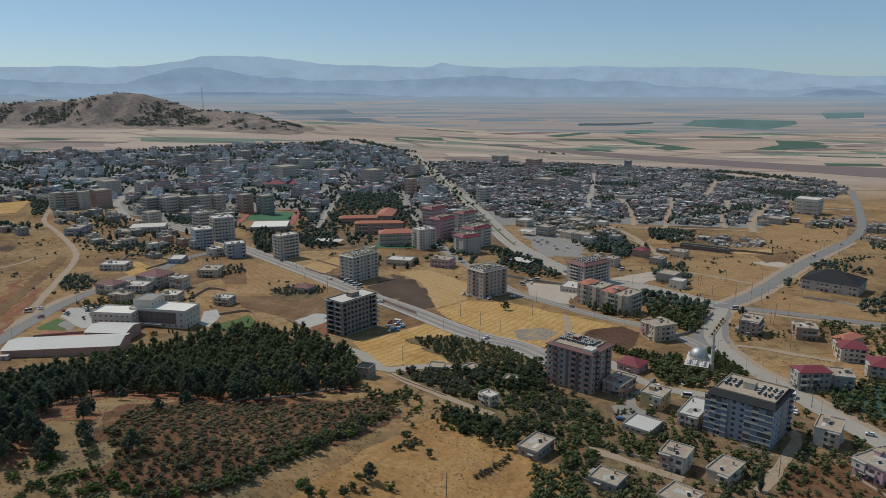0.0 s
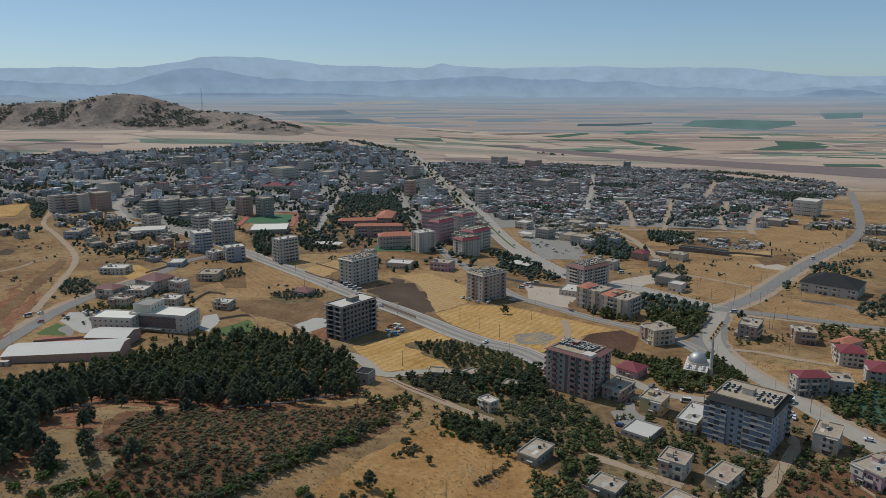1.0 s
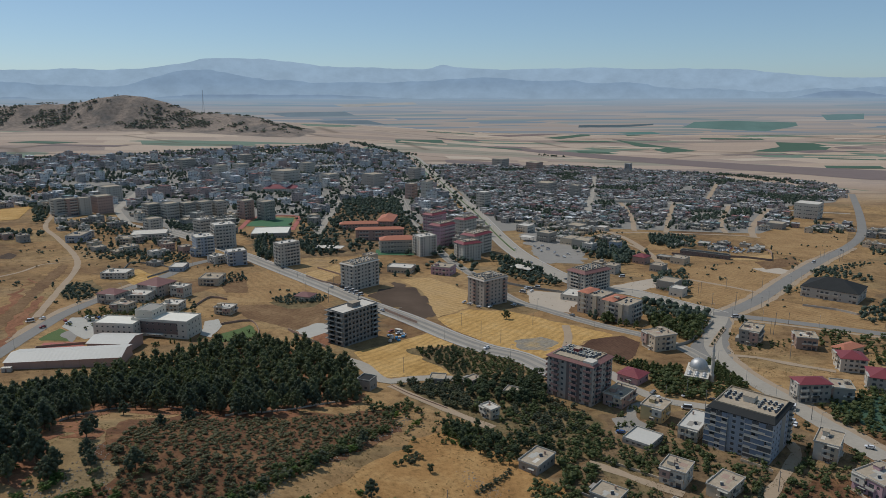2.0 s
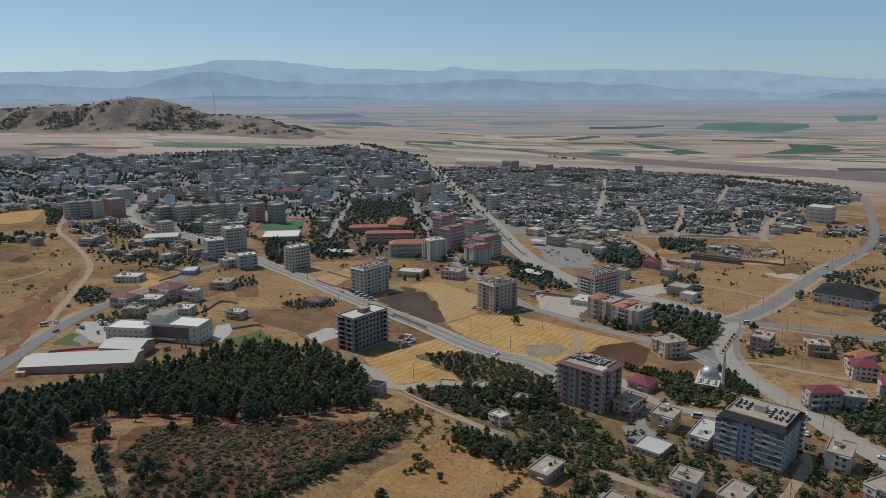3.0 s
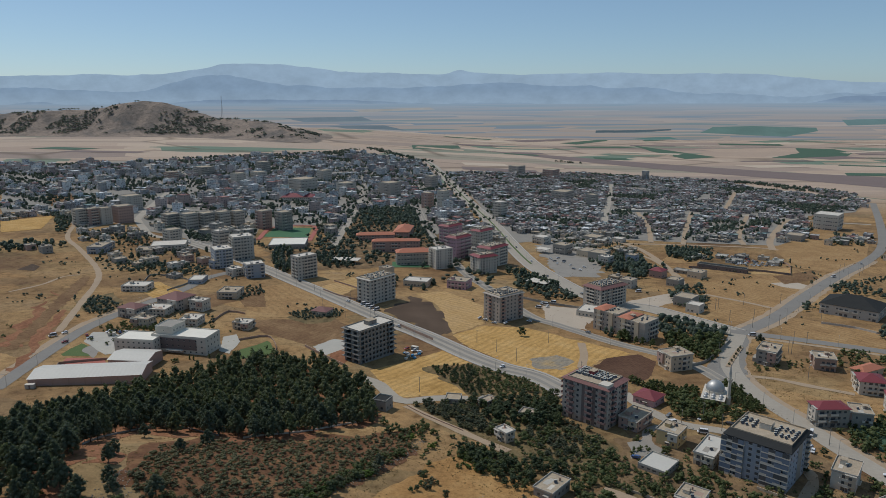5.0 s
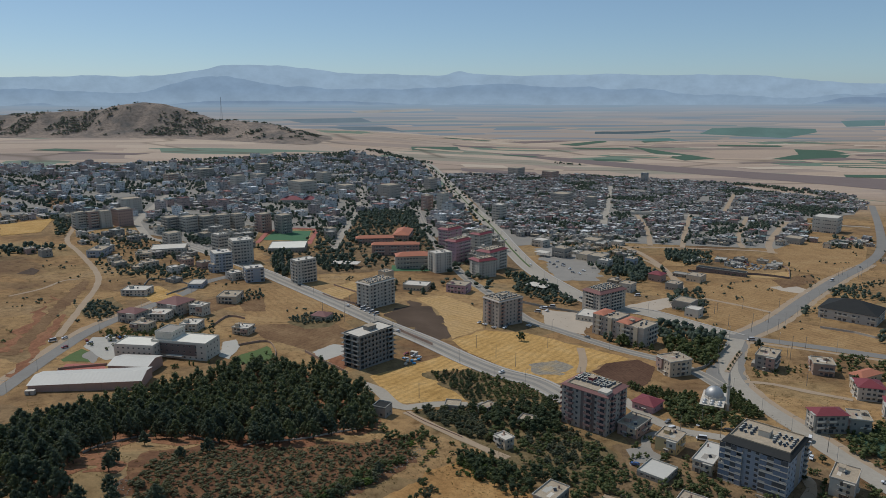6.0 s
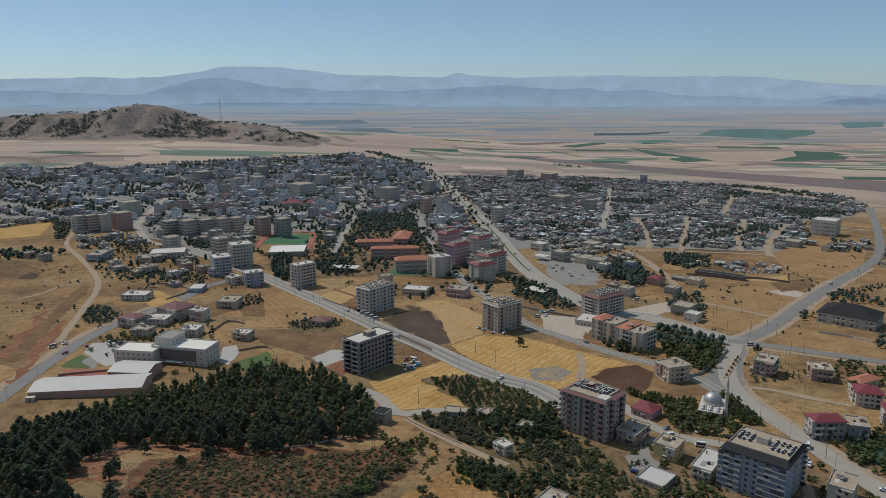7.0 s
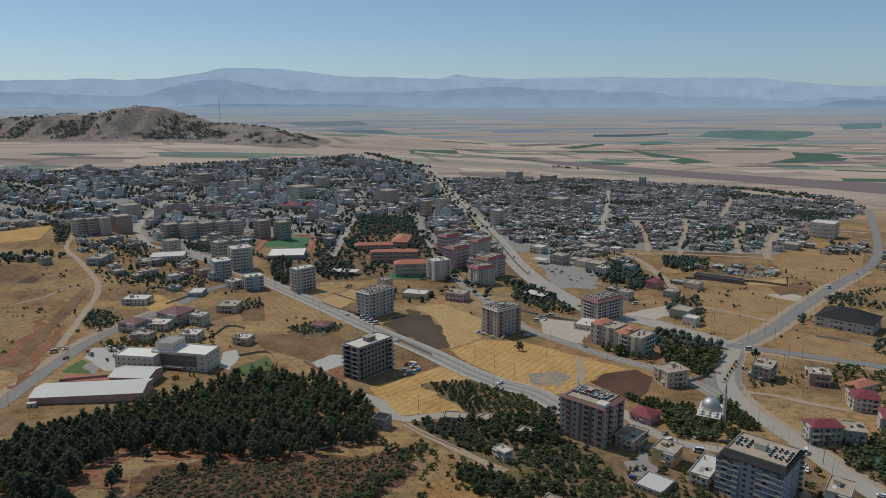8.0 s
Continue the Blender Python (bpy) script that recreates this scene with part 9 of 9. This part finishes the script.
YARD = [(328.2, 856), (381.2, 841.6), (377.8, 806.5), (342.1, 781.2), (309, 791.8)]
for k, (x, y) in enumerate(scatter(YARD, 7.0, 0.3, 20, clear=False)):
    if k < 40:
        car(x, y, random.choice((20, 110)) + random.uniform(-10, 10), random.choice((0, 0, 1, 2, 2, 3, 4)))
for x, y in scatter([(105.6, 831.8), (139.7, 756.7), (127.8, 723.2), (103.2, 786)], 14.0, 0.3, 10, clear=False)[:10]:
    car(x, y, random.uniform(0, 180), random.choice((0, 1, 2, 3)))
for road in (AVENUE, DIAGONAL, PARALLEL):
    line = [p for p in smooth_line(road, 30.0) if 450 < p.y < 1100]
    for a, b in list(zip(line, line[1:]))[1::3]:
        d = (b - a).normalized()
        q = a + Vector((d.y, -d.x, 0)) * random.choice((-3.2, 3.2))
        car(q.x, q.y, math.degrees(math.atan2(d.y, d.x)), random.choice((0, 0, 1, 2, 3)))


# ---------------------------------------------------------------- street lamps, poles, mast
def make_lamp():
    e = thing("street_lamp", 0, 0, 0, 0, "tall grey metal street lamp with one arm", "street lamp", "lamps along the roads")
    bm = bmesh.new()
    lathe(bm, [(0.12, -0.3), (0.11, 0.5), (0.055, 9.0), (0.0, 9.05)], 8)
    part("pole", bm, M["metal"], e)
    arm = part("arm", boxes((0, 2.0, -0.05, 0.05, 8.85, 8.97)), M["metal"], e)
    part("lamp_head", boxes((1.7, 2.5, -0.15, 0.15, 8.78, 8.95), bevel=0.04), M["concrete"], arm)
    return e


def make_pole():
    e = thing("utility_pole", 0, 0, 0, 0, "weathered grey utility pole with a crossbar", "utility pole", "poles across the fields")
    bm = bmesh.new()
    lathe(bm, [(0.18, -0.4), (0.11, 9.5), (0.0, 9.55)], 7)
    part("pole", bm, M["raw_concrete"], e)
    part("crossbar", boxes((-0.9, 0.9, -0.06, 0.06, 8.8, 8.95)), M["raw_concrete"], e)
    return e


LAMP, POLE = make_lamp(), make_pole()
first = True
for road, half, gap, far in ((DIAGONAL, 7, 36, 900), (AVENUE, 0, 38, 1250), (NORTH, 8, 42, 1000), (EAST, 7, 40, 900), (SOUTH, 6.5, 38, 900), (WEST, 6.5, 42, 700), (PARALLEL, 6, 45, 700)):
    line = [p for p in smooth_line(road, gap) if p.y < far]
    for a, b in zip(line, line[1:]):
        d = (b - a).normalized()
        q = a + Vector((d.y, -d.x, 0)) * (half + 0.8)
        m = pose(q.x, q.y, land(q.x, q.y) + 0.3, 0, 0, math.degrees(math.atan2(d.y, d.x)) + 90)
        if first:
            LAMP.matrix_basis, first = m, False
        else:
            copy_thing(LAMP, m)
first = True
for x, y in [(-23, 382.2), (37.4, 440.8), (76, 417.4), (12.4, 479.3), (63.7, 483.1), (229.2, 472.8), (216.8, 418.4), (243.3, 495.6), (182.9, 326), (134.5, 257), (135.2, 339.9), (130.8, 355.4), (255.9, 565.4), (223.6, 593.3), (214.7, 603.3), (-90.5, 535), (-113.1, 560.7), (1.2, 228.5), (25.4, 459.3), (253.2, 496.3), (229.8, 535.8), (299.8, 568.7), (220.3, 590.5), (218.7, 553.8), (240.4, 559.2), (287.4, 616.9), (251.8, 609.4), (224.0, 625.5), (415.9, 762.3), (423.9, 769.2), (428.1, 745.6), (442.3, 764.8), (230.3, 470.4), (254.0, 543.4), (-94.1, 585.4), (-131.9, 618.1), (-68.0, 542.4), (116.2, 345.4), (140.0, 373.8), (-175.5, 689.6), (100.1, 618.5), (20.4, 526.6)]:
    m = pose(x, y, land(x, y), 0, 0, random.uniform(0, 180))
    if first:
        POLE.matrix_basis, first = m, False
    else:
        copy_thing(POLE, m)


def mast(x, y, hgt):
    e = thing("radio_mast", x, y, land(x, y) - 1, 20, "tall slim lattice radio mast on a ridge", "radio mast")
    for sx, sy in ((-1, -1), (1, -1), (1, 1), (-1, 1)):
        bm = bmesh.new()
        rings = [[bm.verts.new((sx * r + 0.5 * math.cos(1.57 * i), sy * r + 0.5 * math.sin(1.57 * i), z)) for i in range(4)] for r, z in ((4.5, 0), (1.2, hgt * 0.6), (0.8, hgt))]
        for a, b in zip(rings, rings[1:]):
            for i in range(4):
                bm.faces.new((a[i], a[(i + 1) % 4], b[(i + 1) % 4], b[i]))
        part("leg", bm, M["metal"], e)
    for k in range(8):
        z = hgt * (k + 0.5) / 8
        r = 4.5 + (1.2 - 4.5) * min(1, z / (hgt * 0.6))
        part("brace", boxes((-r, r, -r, r, z - 0.3, z + 0.3)), M["metal"], e)


mast(-1195, 3600, 110)


# ---------------------------------------------------------------- odd things round the plots
strip("bank", [(-298.1, 437.4), (-312, 491.4), (-328.6, 549.5), (-341.9, 599.3), (-355.1, 645.1)], 5.0, M["brown_soil"], 0.15, "eroded brown bank along the slope", "earth bank", ragged=4.5)
strip("track", [(-391, 583.7), (-378.4, 611.3), (-375.9, 642.8), (-364.9, 651.7)], 1.6, M["dirt"], 0.15, "faint unpaved track across the slope", "track", ragged=1.0)


def cabin(x, y, turn, mat, label):
    e = thing("site_cabin", x, y, land(x, y), turn, label, "site cabin")
    part("wall", boxes((-2.5, 2.5, -1.2, 1.2, -0.3, 2.5), bevel=0.04), M[mat], e)
    part("roof", boxes((-2.6, 2.6, -1.3, 1.3, 2.5, 2.62), bevel=0.02), M["white_roof"], e)
    part("door", boxes((-0.4, 0.5, -1.25, -1.2, 0.1, 2.1)), M["brown_panel"], e)


cabin(*[(-30.7, 459.4)][0], -30, "off_white", "pale site cabin beside the building shell")
cabin(*[(-246.6, 472.6)][0], 10, "white", "white gate cabin of the school")
cabin(*[(-244.8, 372.4)][0], 8, "off_white", "small pale outbuilding below the hall")
for k, (x, y) in enumerate([(-37, 451), (-34.3, 444.8), (-31.3, 445), (-29.3, 447.7), (-27.1, 449.1), (-35, 438.5), (-29.6, 441.3)]):
    e = thing("material_stack", x, y, land(x, y) + 0.1, random.uniform(0, 90), ("stack of blue-wrapped building blocks", "stack of pale timber boards")[k % 2], "building material")
    part("pallet", boxes((-1.1, 1.1, -0.9, 0.9, -0.2, 0.15)), M["bark"], e)
    part("load", boxes((-1.0, 1.0, -0.8, 0.8, 0.15, 1.0 + 0.3 * (k % 3)), bevel=0.06), M["blue_drum" if k % 2 == 0 else "white_roof"], e)


def canopy(x, y, w, d, h, turn, label):
    e = thing("canopy", x, y, land(x, y), turn, label, "canopy")
    part("roof", boxes((-w / 2, w / 2, -d / 2, d / 2, h, h + 0.5), bevel=0.05), M["white_roof"], e)
    for sx in (-1, 1):
        for sy in (-1, 1):
            part("post", boxes((sx * w * 0.4 - 0.15, sx * w * 0.4 + 0.15, sy * d * 0.4 - 0.15, sy * d * 0.4 + 0.15, -0.5, h)), M["metal"], e)


building(289, 764, 52, 9, 4.2, -33.7, 1, "long low dark-roofed shed along the vehicle yard", "brown_panel", "flat", None, None, "shed", "shed", top="dark_roof")
canopy(*[(101, 839.1)][0], 16, 12, 5, -40, "flat white canopy of a service station")
canopy(*[(77.1, 665.7)][0], 22, 14, 4, -40, "pale open shelter beside a row of trees")
canopy(*[(-122.5, 743.2)][0], 30, 14, 4, -10, "long white shelter roof in a yard")
(ax, ay), (bx, by) = [(272.7, 1275), (376.8, 1280)]
building((ax + bx) / 2, (ay + by) / 2, math.hypot(bx - ax, by - ay), 9, 5, math.degrees(math.atan2(by - ay, bx - ax)), 1, "long low white market hall", "white", "flat", None, None, "market_hall", "market hall", top="white_roof")
(ax, ay), (bx, by) = [(-318.9, 1256), (-256.5, 1260)]
building((ax + bx) / 2, (ay + by) / 2, math.hypot(bx - ax, by - ay), 26, 8, math.degrees(math.atan2(by - ay, bx - ax)), 2, "long hall with a dark red sheet roof", "white", "hip", None, None, "hall", "hall", top="red_tile")


# ---------------------------------------------------------------- stones on the slope
def stones(name, lines, label):
    vs, fs = [], []
    rng = random.Random(21)
    for pts, spreadm, count in lines:
        line = smooth_line(pts, 1.5)
        for _ in range(count):
            p = rng.choice(line)
            x, y, r = p.x + rng.gauss(0, spreadm), p.y + rng.gauss(0, spreadm), rng.uniform(0.12, 0.45) ** 1.2
            lump(vs, fs, (x, y, land(x, y) + r * 0.3), r, rng, 0.6)
    me = bpy.data.meshes.new(name)
    me.from_pydata(vs, [], fs)
    tagged(mesh_part(name, me, M["stone"]), label, "stones", kind="stuff")


M["stone"] = surface("field_stone", (0.26, 0.22, 0.17), (0.42, 0.37, 0.3), 0.4, 2.0, 0.95, 0.3, 0.05, per_island=0.4)
stones("stones", (([(-65.7, 209.7), (-57, 228.6), (-41.8, 260.8), (-24, 296.2), (-17.4, 317)], 1.2, 420), ([(10.5, 259.4), (14.5, 250.7), (20.9, 247.5)], 2.5, 160), ([(-121.5, 202.1), (-122.6, 215.1), (-123.5, 228.3), (-105, 200.4)], 2.0, 220), ([(-129.9, 195.3), (-123.3, 199), (-115.8, 197.8)], 3.0, 120), ([(168.5, 393), (173.1, 372.5), (176.9, 353.2)], 1.0, 160), ([(17.2, 301.1), (29.2, 290.3)], 2.0, 60)), "loose pale stones along the slope's edge")
